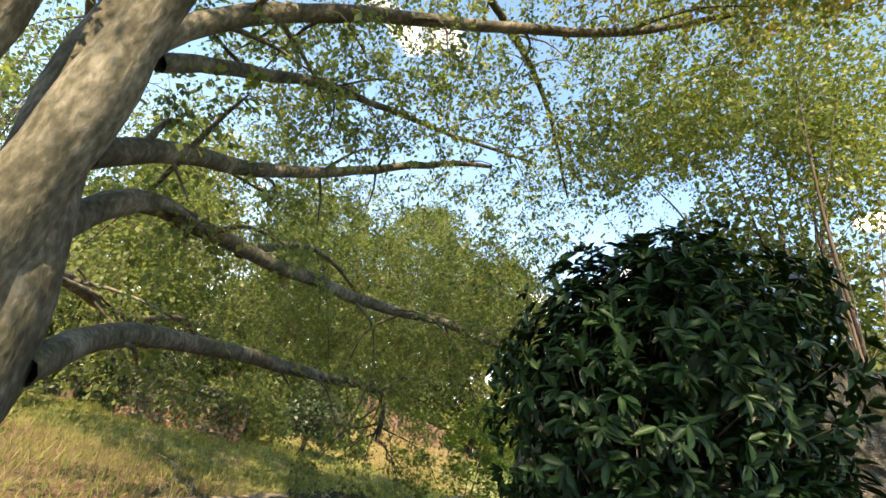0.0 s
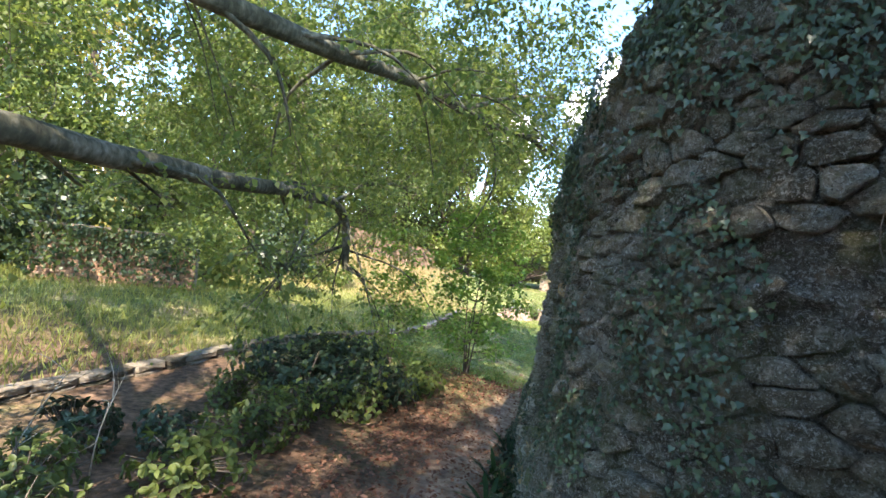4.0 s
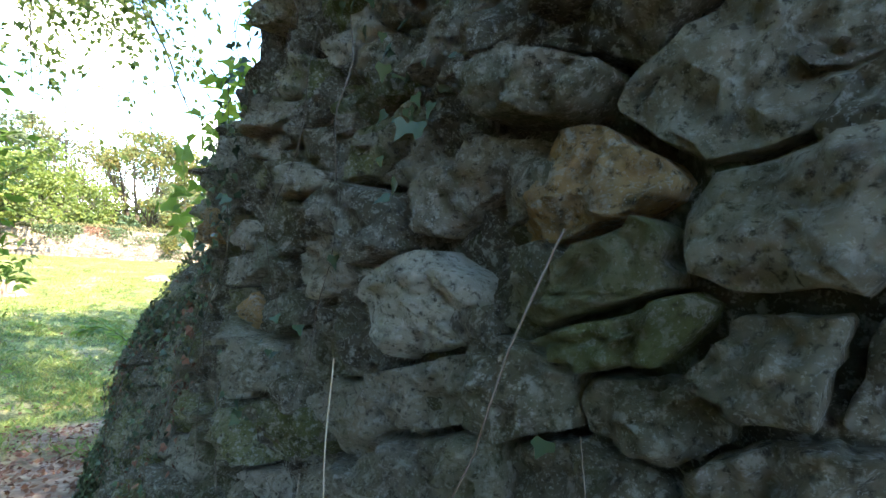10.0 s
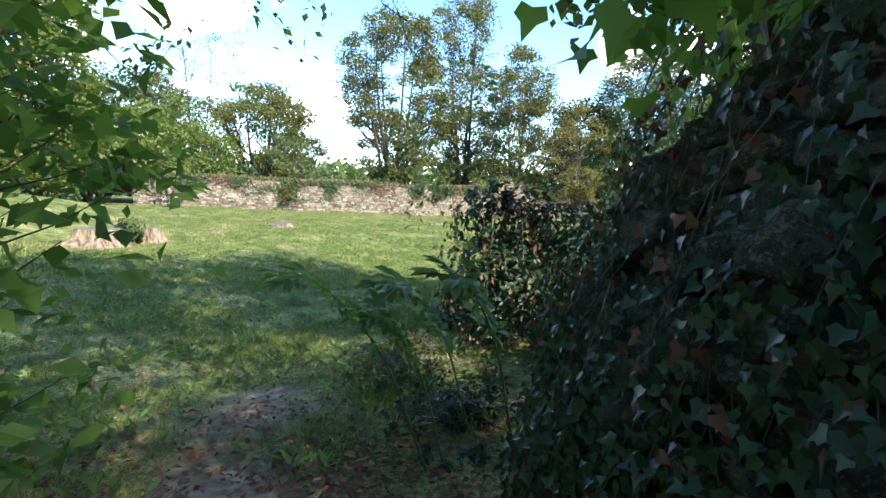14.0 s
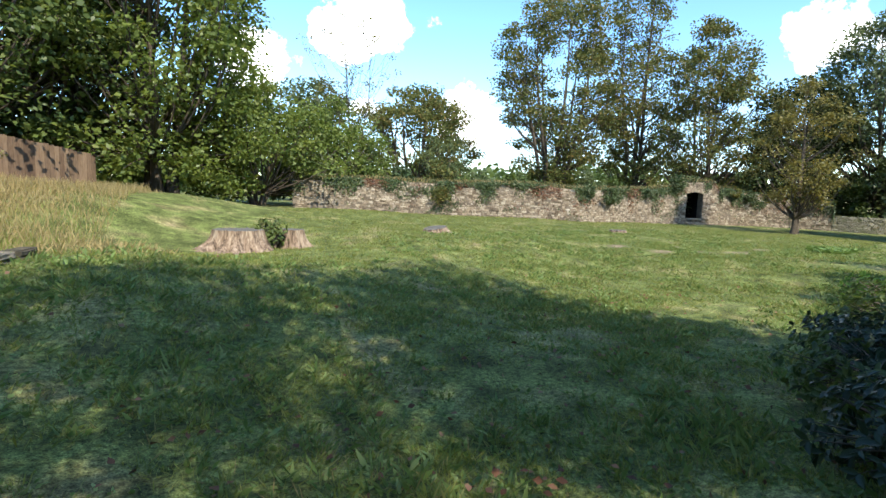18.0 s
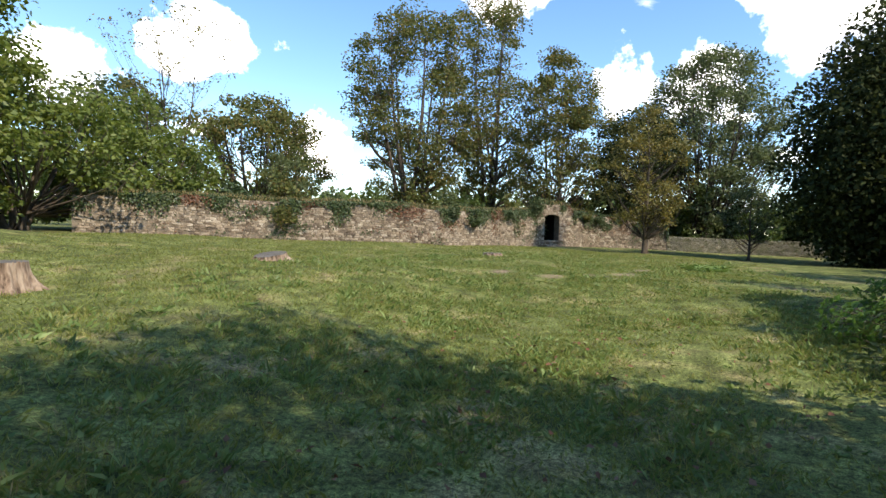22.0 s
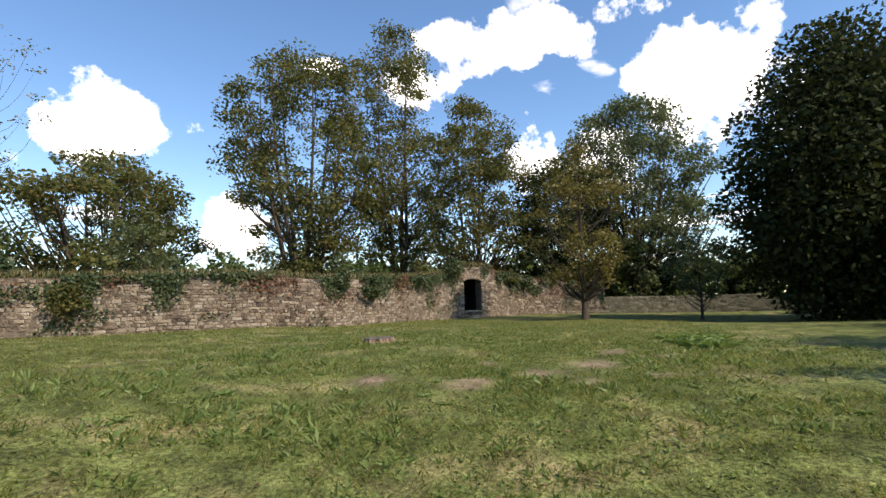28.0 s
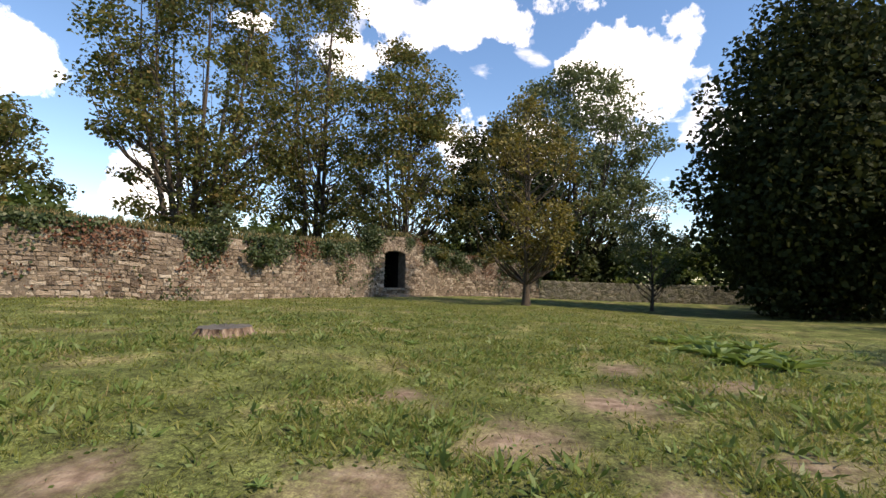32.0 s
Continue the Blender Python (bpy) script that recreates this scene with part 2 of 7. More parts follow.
def leaf_material(name, stops, thin=0.35, rough=0.5, spec=0.4):
    """Foliage: each leaf its own shade, some light let through."""
    m = bpy.data.materials.new(name)
    m.use_nodes = True
    n, l = m.node_tree.nodes, m.node_tree.links
    p, out = n["Principled BSDF"], n["Material Output"]
    g = n.new("ShaderNodeNewGeometry")
    co = n.new("ShaderNodeTexCoord")
    no = n.new("ShaderNodeTexNoise"); no.inputs["Scale"].default_value = 0.35
    l.new(co.outputs["Object"], no.inputs["Vector"])
    f = n.new("ShaderNodeMath"); f.operation = "MULTIPLY_ADD"; f.inputs[1].default_value = 0.6
    s = n.new("ShaderNodeMath"); s.operation = "MULTIPLY"; s.inputs[1].default_value = 0.4
    l.new(g.outputs["Random Per Island"], f.inputs[0]); l.new(no.outputs["Fac"], s.inputs[0]); l.new(s.outputs[0], f.inputs[2])
    r = n.new("ShaderNodeValToRGB")
    while len(r.color_ramp.elements) < len(stops):
        r.color_ramp.elements.new(0.5)
    for e, (pos, col) in zip(r.color_ramp.elements, stops):
        e.position, e.color = pos, (*col, 1)
    l.new(f.outputs[0], r.inputs[0])
    l.new(r.outputs[0], p.inputs["Base Color"])
    p.inputs["Roughness"].default_value, p.inputs["Specular IOR Level"].default_value = rough, spec
    t = n.new("ShaderNodeBsdfTranslucent")
    br = n.new("ShaderNodeHueSaturation"); br.inputs["Value"].default_value, br.inputs["Saturation"].default_value = 1.5, 1.1
    br.inputs["Hue"].default_value = 0.485
    l.new(r.outputs[0], br.inputs["Color"]); l.new(br.outputs[0], t.inputs["Color"])
    mx = n.new("ShaderNodeMixShader"); mx.inputs[0].default_value = thin
    l.new(p.outputs[0], mx.inputs[1]); l.new(t.outputs[0], mx.inputs[2]); l.new(mx.outputs[0], out.inputs["Surface"])
    return m


M_BARK_BEECH = material("beech_bark", [(0.34, (0.02, 0.021, 0.012)), (0.48, (0.062, 0.06, 0.036)), (0.58, (0.13, 0.122, 0.085)), (0.68, (0.22, 0.21, 0.165))], 3.5, 0.85, 0.7, 26, stretch=(1, 1, 0.5))
M_BARK = material("tree_bark", [(0.3, (0.03, 0.025, 0.02)), (0.7, (0.13, 0.1, 0.075))], 3, 0.9, 0.6, 25, stretch=(1, 1, 0.35))
M_TWIG = material("twig_bark", [(0.3, (0.05, 0.04, 0.03)), (0.7, (0.16, 0.13, 0.1))], 4, 0.9, 0.2)
M_DEADTWIG = material("dry_stalk", [(0.3, (0.2, 0.15, 0.1)), (0.7, (0.42, 0.36, 0.27))], 4, 0.9, 0.2)
M_BEECH = leaf_material("beech_leaves", [(0.1, (0.055, 0.088, 0.026)), (0.5, (0.108, 0.155, 0.043)), (0.9, (0.19, 0.225, 0.062))], 0.55)
M_BEECHGOLD = leaf_material("turning_beech_leaves", [(0.1, (0.13, 0.14, 0.03)), (0.6, (0.25, 0.22, 0.05)), (0.95, (0.3, 0.18, 0.07))], 0.55)
M_LAUREL = leaf_material("laurel_leaves", [(0.1, (0.006, 0.017, 0.006)), (0.6, (0.013, 0.036, 0.011)), (0.95, (0.026, 0.066, 0.017))], 0.05, 0.4, 0.12)
M_IVY = leaf_material("ivy_leaves", [(0.1, (0.014, 0.03, 0.014)), (0.7, (0.035, 0.06, 0.026)), (0.95, (0.08, 0.1, 0.04))], 0.12, 0.45, 0.38)
M_SHRUB = leaf_material("bright_shrub_leaves", [(0.1, (0.075, 0.14, 0.028)), (0.6, (0.13, 0.23, 0.05)), (0.95, (0.22, 0.31, 0.08))], 0.55)
M_MAPLE = leaf_material("maple_leaves", [(0.1, (0.05, 0.07, 0.022)), (0.6, (0.115, 0.125, 0.038)), (0.95, (0.25, 0.16, 0.055))], 0.35, 0.65, 0.2)
M_ASH = leaf_material("ash_leaves", [(0.1, (0.05, 0.07, 0.028)), (0.6, (0.09, 0.115, 0.045)), (0.95, (0.15, 0.165, 0.065))], 0.35)
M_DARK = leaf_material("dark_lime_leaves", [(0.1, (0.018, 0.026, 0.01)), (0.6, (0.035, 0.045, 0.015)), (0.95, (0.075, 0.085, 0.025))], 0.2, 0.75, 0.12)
M_HAZEL = leaf_material("hazel_leaves", [(0.1, (0.075, 0.105, 0.022)), (0.6, (0.125, 0.165, 0.035)), (0.95, (0.19, 0.21, 0.05))], 0.4)
M_GOLD = leaf_material("yellowing_leaves", [(0.1, (0.08, 0.085, 0.025)), (0.6, (0.16, 0.14, 0.035)), (0.95, (0.25, 0.19, 0.045))], 0.35)
M_GRASS = leaf_material("grass_blades", [(0.1, (0.11, 0.14, 0.034)), (0.6, (0.195, 0.225, 0.06)), (0.95, (0.38, 0.34, 0.14))], 0.45, 0.55, 0.3)
M_HAY = leaf_material("dry_grass_blades", [(0.1, (0.14, 0.12, 0.05)), (0.5, (0.28, 0.22, 0.1)), (0.95, (0.4, 0.32, 0.16))], 0.3, 0.8)
M_LITTER = leaf_material("fallen_leaves", [(0.1, (0.07, 0.03, 0.018)), (0.5, (0.16, 0.075, 0.045)), (0.95, (0.27, 0.165, 0.11))], 0.1, 0.8, 0.2)
M_STONE = stone_material("limestone", [(0.28, (0.19, 0.165, 0.11)), (0.45, (0.31, 0.28, 0.2)), (0.6, (0.42, 0.385, 0.29)), (0.75, (0.52, 0.485, 0.39))], -0.4)
M_STONEFAR = material("wall_rubble", [(0.22, (0.08, 0.06, 0.046)), (0.4, (0.19, 0.145, 0.105)), (0.56, (0.29, 0.23, 0.17)), (0.78, (0.42, 0.365, 0.29))], 2.5, 0.92, 0.7, 30, island=0.42)
M_MORTAR = stone_material("earth_mortar", [(0.3, (0.045, 0.037, 0.025)), (0.5, (0.105, 0.09, 0.06)), (0.7, (0.21, 0.19, 0.135))], 0, 0.35, 0.7, 0.07)
M_STUMP = material("weathered_stump_wood", [(0.36, (0.035, 0.022, 0.014)), (0.5, (0.2, 0.14, 0.1)), (0.66, (0.4, 0.32, 0.24))], 7, 0.9, 1.0, 26, stretch=(1, 1, 0.12))
M_STUMPTOP = material("grey_cut_wood", [(0.3, (0.06, 0.055, 0.05)), (0.7, (0.15, 0.14, 0.125))], 8, 0.9, 0.5, 60)


# ---- mesh helpers ----
def part(name, verts, faces, mat, parent=None, label="", smooth=False):
    """One mesh object from lists; under a parent it is a part."""
    me = bpy.data.meshes.new(name)
    me.from_pydata([tuple(v) for v in verts] if not isinstance(verts, np.ndarray) else verts.tolist(), [], faces)
    me.materials.append(mat)
    if smooth:
        me.polygons.foreach_set("use_smooth", np.ones(len(me.polygons), bool))
    me.update()
    ob = new(name, me)
    if parent is not None:
        ob.parent = parent
    if label:
        ob["label"] = label
    return ob


def quads(name, verts, faces, mat, parent=None, label="", smooth=False):
    """A large mesh of quads from arrays."""
    me = bpy.data.meshes.new(name)
    k = faces.shape[1]
    me.vertices.add(len(verts)); me.vertices.foreach_set("co", np.ascontiguousarray(verts, dtype=np.float32).ravel())
    me.loops.add(faces.size); me.loops.foreach_set("vertex_index", np.ascontiguousarray(faces, dtype=np.int32).ravel())
    me.polygons.add(len(faces)); me.polygons.foreach_set("loop_start", np.arange(0, faces.size, k, dtype=np.int32))
    if smooth:
        me.polygons.foreach_set("use_smooth", np.ones(len(faces), bool))
    me.materials.append(mat)
    me.update(calc_edges=True)
    me.validate()
    ob = new(name, me)
    if parent is not None:
        ob.parent = parent
    if label:
        ob["label"] = label
    return ob


def thing(name, at, label, category, group="", kind=""):
    ob = new(name)
    ob.location = at
    ob.empty_display_size = 0.2
    return tagged(ob, label, category, group, kind)


def unit(v):
    return v / np.maximum(np.linalg.norm(v, axis=-1, keepdims=True), 1e-9)


def leaf_arrays(pos, way, face, length, width, fine=False):
    """Leaves as folded blades: pos, way (base to tip) and face (upper side) are N x 3."""
    way = unit(way)
    side = unit(np.cross(way, face))
    up = np.cross(side, way)
    L, W = np.asarray(length)[:, None], np.asarray(width)[:, None]
    n = len(pos)
    if not fine:
        v = np.stack([pos, pos + way * L * 0.5 + side * W * 0.5 + up * W * 0.12, pos + way * L - up * L * 0.08, pos + way * L * 0.5 - side * W * 0.5 + up * W * 0.12], 1).reshape(-1, 3)
        f = np.arange(4 * n).reshape(n, 4)
        return v, f
    v = np.stack([pos, pos + way * L * 0.3 + side * W * 0.42 + up * W * 0.14, pos + way * L * 0.68 + side * W * 0.4 + up * W * 0.1, pos + way * L - up * L * 0.12,
                  pos + way * L * 0.68 - side * W * 0.4 + up * W * 0.1, pos + way * L * 0.3 - side * W * 0.42 + up * W * 0.14], 1).reshape(-1, 3)
    b = 6 * np.arange(n)[:, None]
    f = np.concatenate([b + np.array([[0, 1, 2, 3]]), b + np.array([[0, 3, 4, 5]])], 0)
    return v, f


def ivy_arrays(pos, way, face, length, width):
    """Five-pointed ivy leaves, folded along the midrib."""
    way = unit(way)
    side = unit(np.cross(way, face))
    up = np.cross(side, way)
    L, W = np.asarray(length)[:, None], np.asarray(width)[:, None]
    at = lambda u, w, k: pos + way * L * u + side * W * w + up * W * k
    v = np.stack([at(0.08, 0, 0), at(0.4, 0, -0.05), at(1, 0, -0.12), at(-0.02, 0.36, 0.06), at(0.3, 0.5, 0.1), at(0.48, 0.24, 0.04), at(0.62, 0.33, 0.03),
                  at(-0.02, -0.36, 0.06), at(0.3, -0.5, 0.1), at(0.48, -0.24, 0.04), at(0.62, -0.33, 0.03)], 1).reshape(-1, 3)
    b = 11 * np.arange(len(pos))[:, None]
    f = np.concatenate([b + np.array([[0, 3, 4, 1]]), b + np.array([[4, 5, 2, 1]]), b + np.array([[0, 1, 8, 7]]), b + np.array([[8, 1, 2, 9]])], 0)
    return v, f


def random_ways(n, flat=0.6):
    d = rng.normal(size=(n, 3))
    d[:, 2] *= flat
    return unit(d)


def tube_arrays(points, radii, sides=8):
    """A tapered tube along points."""
    P, R = np.array(points, float), np.array(radii, float)
    T = unit(np.gradient(P, axis=0))
    ref = np.array([0, 0, 1.0]) if abs(T[:, 2]).mean() < 0.8 else np.array([1.0, 0, 0])
    A = unit(np.cross(T, ref)); B = np.cross(T, A)
    ang = np.linspace(0, 2 * np.pi, sides, endpoint=False)
    v = (P[:, None] + R[:, None, None] * (np.cos(ang)[None, :, None] * A[:, None] + np.sin(ang)[None, :, None] * B[:, None])).reshape(-1, 3)
    f = []
    for i in range(len(P) - 1):
        for j in range(sides):
            k = (j + 1) % sides
            f.append((i * sides + j, i * sides + k, (i + 1) * sides + k, (i + 1) * sides + j))
    return v, f


def spline(points, n):
    """Catmull-Rom through points, n samples."""
    P = np.array(points, float)
    Q = np.vstack([2 * P[0] - P[1], P, 2 * P[-1] - P[-2]])
    out = []
    for u in np.linspace(0, len(P) - 1, n):
        i = min(int(u), len(P) - 2); t = u - i
        a, b, c, d = Q[i], Q[i + 1], Q[i + 2], Q[i + 3]
        out.append(0.5 * (2 * b + (c - a) * t + (2 * a - 5 * b + 4 * c - d) * t * t + (3 * b - a - 3 * c + d) * t ** 3))
    return np.array(out)


class Heap:
    """Gathers tubes or blades into one mesh."""

    def __init__(self):
        self.v, self.f, self.n = [], [], 0

    def add(self, v, f):
        self.v.append(np.asarray(v, float)); self.f.append(np.asarray(f) + self.n); self.n += len(v)

    def tube(self, points, radii, sides=7):
        self.add(*tube_arrays(points, radii, sides))

    def make(self, name, mat, parent=None, label="", smooth=True):
        return quads(name, np.concatenate(self.v), np.concatenate(self.f), mat, parent, label, smooth)


# ---- ground ----
SPOTS = np.array([(-0.9, 2.5, 1.55), (0.1, 5.3, 1.5), (0.5, 7.0, 1.3), (1.2, 8.8, 1.0), (1.9, 9.9, 0.8), (2.5, 10.7, 0.66), (3.7, 12.4, 0.72), (4.6, 13.8, 0.45), (5.9, 15.5, 0.1),
                  (8.2, 17.3, -0.1), (12.4, 18.6, -0.2), (17.3, 20.2, -0.25), (24.5, 20.7, 0.12), (2.4, 12.8, 1.05), (-1.1, 13.2, 1.05), (-3.8, 12.0, 1.1), (-4.0, 18.0, 1.3),
                  (10.2, 27.0, 0.17), (16.6, 27.6, 0.45), (25.7, 25.7, 0.4), (24.6, 18.2, 0.3), (43.7, 29.6, 0.32), (18.0, 41.0, 0.75), (28.0, 34.2, 0.58), (41.0, 22.5, 0.25),
                  (44.0, 16.3, 0.04), (5.0, 34.0, 1.5), (5.3, 22.5, 0.75), (1.3, 36.5, 2.5), (8.2, 39.0, 1.45), (34.0, 31.4, 0.42)])


def terrain(x, y):
    """The ground's height, a smooth surface through spot heights."""
    x, y = np.asarray(x, float), np.asarray(y, float)
    w = 1 / ((x[..., None] - SPOTS[:, 0]) ** 2 + (y[..., None] - SPOTS[:, 1]) ** 2 + 0.8) ** 1.6
    z = (w * SPOTS[:, 2]).sum(-1) / w.sum(-1)
    far = np.clip((np.hypot(x - 20, y - 22) - 45) / 60, 0, 1)
    return z * (1 - far) + 0.4 * far


GX, GY = np.arange(-32, 76, 0.25), np.arange(-12, 66, 0.25)
GRID = np.stack([terrain(GX, np.full(len(GX), q)) for q in GY]).tolist()


def gz(x, y):
    """The ground's height at one place, read from a grid."""
    u, w = (x + 32) * 4, (y + 12) * 4
    i, j = min(max(int(u), 0), len(GX) - 2), min(max(int(w), 0), len(GY) - 2)
    u, w = min(max(u - i, 0.0), 1.0), min(max(w - j, 0.0), 1.0)
    a, b = GRID[j], GRID[j + 1]
    return (a[i] * (1 - u) + a[i + 1] * u) * (1 - w) + (b[i] * (1 - u) + b[i + 1] * u) * w


TRAIL = spline([(-0.9, -3), (-0.9, 1.7), (-0.85, 3.4), (0.2, 5.8), (0.7, 8.0), (1.7, 9.9), (2.6, 11.2), (3.7, 12.6), (4.3, 13.6)], 60)


def trail_gap(x, y):
    return np.sqrt(((x[..., None] - TRAIL[:, 0]) ** 2 + (y[..., None] - TRAIL[:, 1]) ** 2).min(-1))


BARE = [(24.6, 20.4, 0.8), (23.2, 21.2, 0.7), (5.0, 14.2, 0.9), (5.6, 14.9, 0.6), (26.3, 20.2, 0.6), (25.2, 19.2, 0.6), (22.4, 20.2, 0.5), (24.0, 22.4, 0.5), (22.0, 22.0, 0.6), (21.6, 23.4, 0.5), (23.0, 19.4, 0.5)]


def build_ground():
    xs = np.unique(np.concatenate([np.linspace(-700, -40, 12), np.arange(-40, -8, 2.0), np.arange(-8, 8, 0.12), np.arange(8, 36, 0.3), np.arange(36, 70, 1.0), np.linspace(70, 900, 14)]))
    ys = np.unique(np.concatenate([np.linspace(-700, -30, 12), np.arange(-30, -2, 1.5), np.arange(-2, 17, 0.12), np.arange(17, 45, 0.3), np.arange(45, 90, 2.0), np.linspace(90, 900, 14)]))
    X, Y = np.meshgrid(xs, ys)
    Z = np.empty_like(X)
    for i in range(len(ys)):
        Z[i] = terrain(X[i], Y[i])
    bumps = np.zeros_like(Z)
    it = np.argwhere((X > -8) & (X < 30) & (Y > -2) & (Y < 30))
    for i, j in it:
        p = (X[i, j], Y[i, j], 0)
        bumps[i, j] = 0.022 * noise.noise(Vector(p) * 0.9) + 0.014 * noise.noise(Vector(p) * 4.0)
    Z = Z + bumps
    gap = np.full_like(X, 9.0)
    m = (X > -8) & (X < 12) & (Y > -8) & (Y < 20)
    gap[m] = trail_gap(X[m], Y[m])
    Z -= 0.05 * np.clip(1 - gap / 0.5, 0, 1)
    v = np.stack([X, Y, Z], -1).reshape(-1, 3)
    nx = len(xs)
    a = (np.arange(len(ys) - 1)[:, None] * nx + np.arange(nx - 1)[None]).ravel()
    f = np.stack([a, a + 1, a + nx + 1, a + nx], 1)
    g = quads("ground", v, f, ground_material(), smooth=True)
    bare = np.clip(1.25 - gap / 0.62, 0, 1)
    for bx, by, br in BARE:
        bare = np.maximum(bare, 0.95 * np.clip(1.3 - np.hypot(X - bx, (Y - by) * 1.3) / br, 0, 1))
    bare = bare.ravel()
    wood = np.clip((15.2 - (Y + 0.35 * X)) / 3.0, 0, 1).ravel() * (X.ravel() < 9)
    hay = np.clip((5.4 + (Y - 23.2) * 0.2 - X) / 1.8, 0, 1).ravel() * np.clip((Y.ravel() - 22.5) / 5, 0, 1)
    for key, val in (("bare", bare), ("wood", wood), ("hay", hay)):
        at = g.data.attributes.new(key, "FLOAT", "POINT")
        at.data.foreach_set("value", val.astype(np.float32))
    tagged(g, "sloping lawn and woodland floor with a worn dirt path", "ground", kind="structure")
    return g


def ground_material():
    m = bpy.data.materials.new("ground_soil_and_turf")
    m.use_nodes = True
    n, l = m.node_tree.nodes, m.node_tree.links
    p = n["Principled BSDF"]
    co = n.new("ShaderNodeTexCoord")

    def noisy(scale, detail=6.0):
        q = n.new("ShaderNodeTexNoise"); q.inputs["Scale"].default_value, q.inputs["Detail"].default_value = scale, detail
        l.new(co.outputs["Object"], q.inputs["Vector"])
        return q.outputs["Fac"]

    def ramp(fac, stops):
        r = n.new("ShaderNodeValToRGB")
        while len(r.color_ramp.elements) < len(stops):
            r.color_ramp.elements.new(0.5)
        for e, (pos, col) in zip(r.color_ramp.elements, stops):
            e.position, e.color = pos, (*col, 1)
        l.new(fac, r.inputs[0])
        return r.outputs[0]

    def blend(fac, a, b):
        x = n.new("ShaderNodeMix"); x.data_type = "RGBA"
        l.new(fac, x.inputs[0]); l.new(a, x.inputs[6]); l.new(b, x.inputs[7])
        return x.outputs[2]

    def attr(key, breakup):
        a = n.new("ShaderNodeAttribute"); a.attribute_name = key
        s = n.new("ShaderNodeMath"); s.operation = "MULTIPLY_ADD"; s.inputs[1].default_value, s.inputs[2].default_value = 1.6, -0.8
        l.new(noisy(breakup), s.inputs[0])
        t = n.new("ShaderNodeMath"); t.operation = "ADD"; t.use_clamp = True
        l.new(a.outputs["Fac"], t.inputs[0]); l.new(s.outputs[0], t.inputs[1])
        q = n.new("ShaderNodeMath"); q.operation = "MULTIPLY"; q.use_clamp = True
        l.new(t.outputs[0], q.inputs[0]); l.new(a.outputs["Fac"], q.inputs[1])
        return q.outputs[0]

    turf = ramp(noisy(0.9), [(0.3, (0.07, 0.085, 0.024)), (0.52, (0.115, 0.135, 0.042)), (0.66, (0.19, 0.17, 0.075)), (0.8, (0.3, 0.225, 0.14))])
    soil = ramp(noisy(9.0), [(0.3, (0.13, 0.085, 0.062)), (0.5, (0.27, 0.19, 0.14)), (0.72, (0.42, 0.32, 0.24))])
    duff = ramp(noisy(14.0), [(0.3, (0.045, 0.032, 0.022)), (0.5, (0.11, 0.07, 0.045)), (0.72, (0.19, 0.12, 0.08))])
    hay = ramp(noisy(3.0), [(0.3, (0.13, 0.13, 0.045)), (0.5, (0.24, 0.2, 0.08)), (0.75, (0.36, 0.27, 0.13))])
    for grain, depth in ((2.6, 0.45), (22.0, 0.6), (80.0, 0.6)):
        k = n.new("ShaderNodeMapRange"); k.inputs[1].default_value, k.inputs[2].default_value = 0.32, 0.68
        k.inputs[3].default_value, k.inputs[4].default_value = 1 - depth, 1 + depth
        l.new(noisy(grain), k.inputs[0])
        mv = n.new("ShaderNodeVectorMath"); mv.operation = "SCALE"
        l.new(turf, mv.inputs[0]); l.new(k.outputs[0], mv.inputs["Scale"])
        turf = mv.outputs[0]
    c = blend(attr("hay", 1.2), turf, hay)
    c = blend(attr("wood", 1.0), c, duff)
    c = blend(attr("bare", 3.0), c, soil)
    l.new(c, p.inputs["Base Color"])
    p.inputs["Roughness"].default_value, p.inputs["Specular IOR Level"].default_value = 0.95, 0.15
    bn = n.new("ShaderNodeBump"); bn.inputs["Strength"].default_value, bn.inputs["Distance"].default_value = 0.6, 0.03
    l.new(noisy(35.0), bn.inputs["Height"]); l.new(bn.outputs[0], p.inputs["Normal"])
    return m


build_ground()


# ---- garden wall ----
WALL = spline([(17.7, 41.3), (25.0, 36.9), (29.0, 33.6), (33.0, 31.7), (38.0, 30.9), (42.2, 30.3), (44.7, 28.7), (48.3, 26.9), (50.2, 24.8), (51.0, 22.5)], 160)


def run_lengths(line):
    return np.concatenate([[0], np.cumsum(np.hypot(*np.diff(line[:, :2], axis=0).T))])


FINE = {}


def along(line, lens, s):
    key = id(line)
    if key not in FINE:
        at = np.linspace(0, lens[-1], 3001)
        xs, ys = np.interp(at, lens, line[:, 0]), np.interp(at, lens, line[:, 1])
        w = max(1, int(0.15 / at[1]))
        lo, hi = np.clip(np.arange(3001) - w, 0, 3000), np.clip(np.arange(3001) + w, 0, 3000)
        d = np.maximum(np.hypot(xs[hi] - xs[lo], ys[hi] - ys[lo]), 1e-9)
        FINE[key] = (3000 / lens[-1], list(zip(xs.tolist(), ys.tolist(), ((xs[hi] - xs[lo]) / d).tolist(), ((ys[hi] - ys[lo]) / d).tolist())), line)
    k, rows, _ = FINE[key]
    u = min(max(float(s) * k, 0.0), 2999.999)
    i = int(u)
    a, b, u = rows[i], rows[i + 1], u - i
    return a[0] + (b[0] - a[0]) * u, a[1] + (b[1] - a[1]) * u, a[2] + (b[2] - a[2]) * u, a[3] + (b[3] - a[3]) * u

M_SYC = leaf_material("sycamore_leaves", [(0.1, (0.04, 0.065, 0.018)), (0.6, (0.085, 0.12, 0.03)), (0.95, (0.16, 0.19, 0.05))], 0.4)


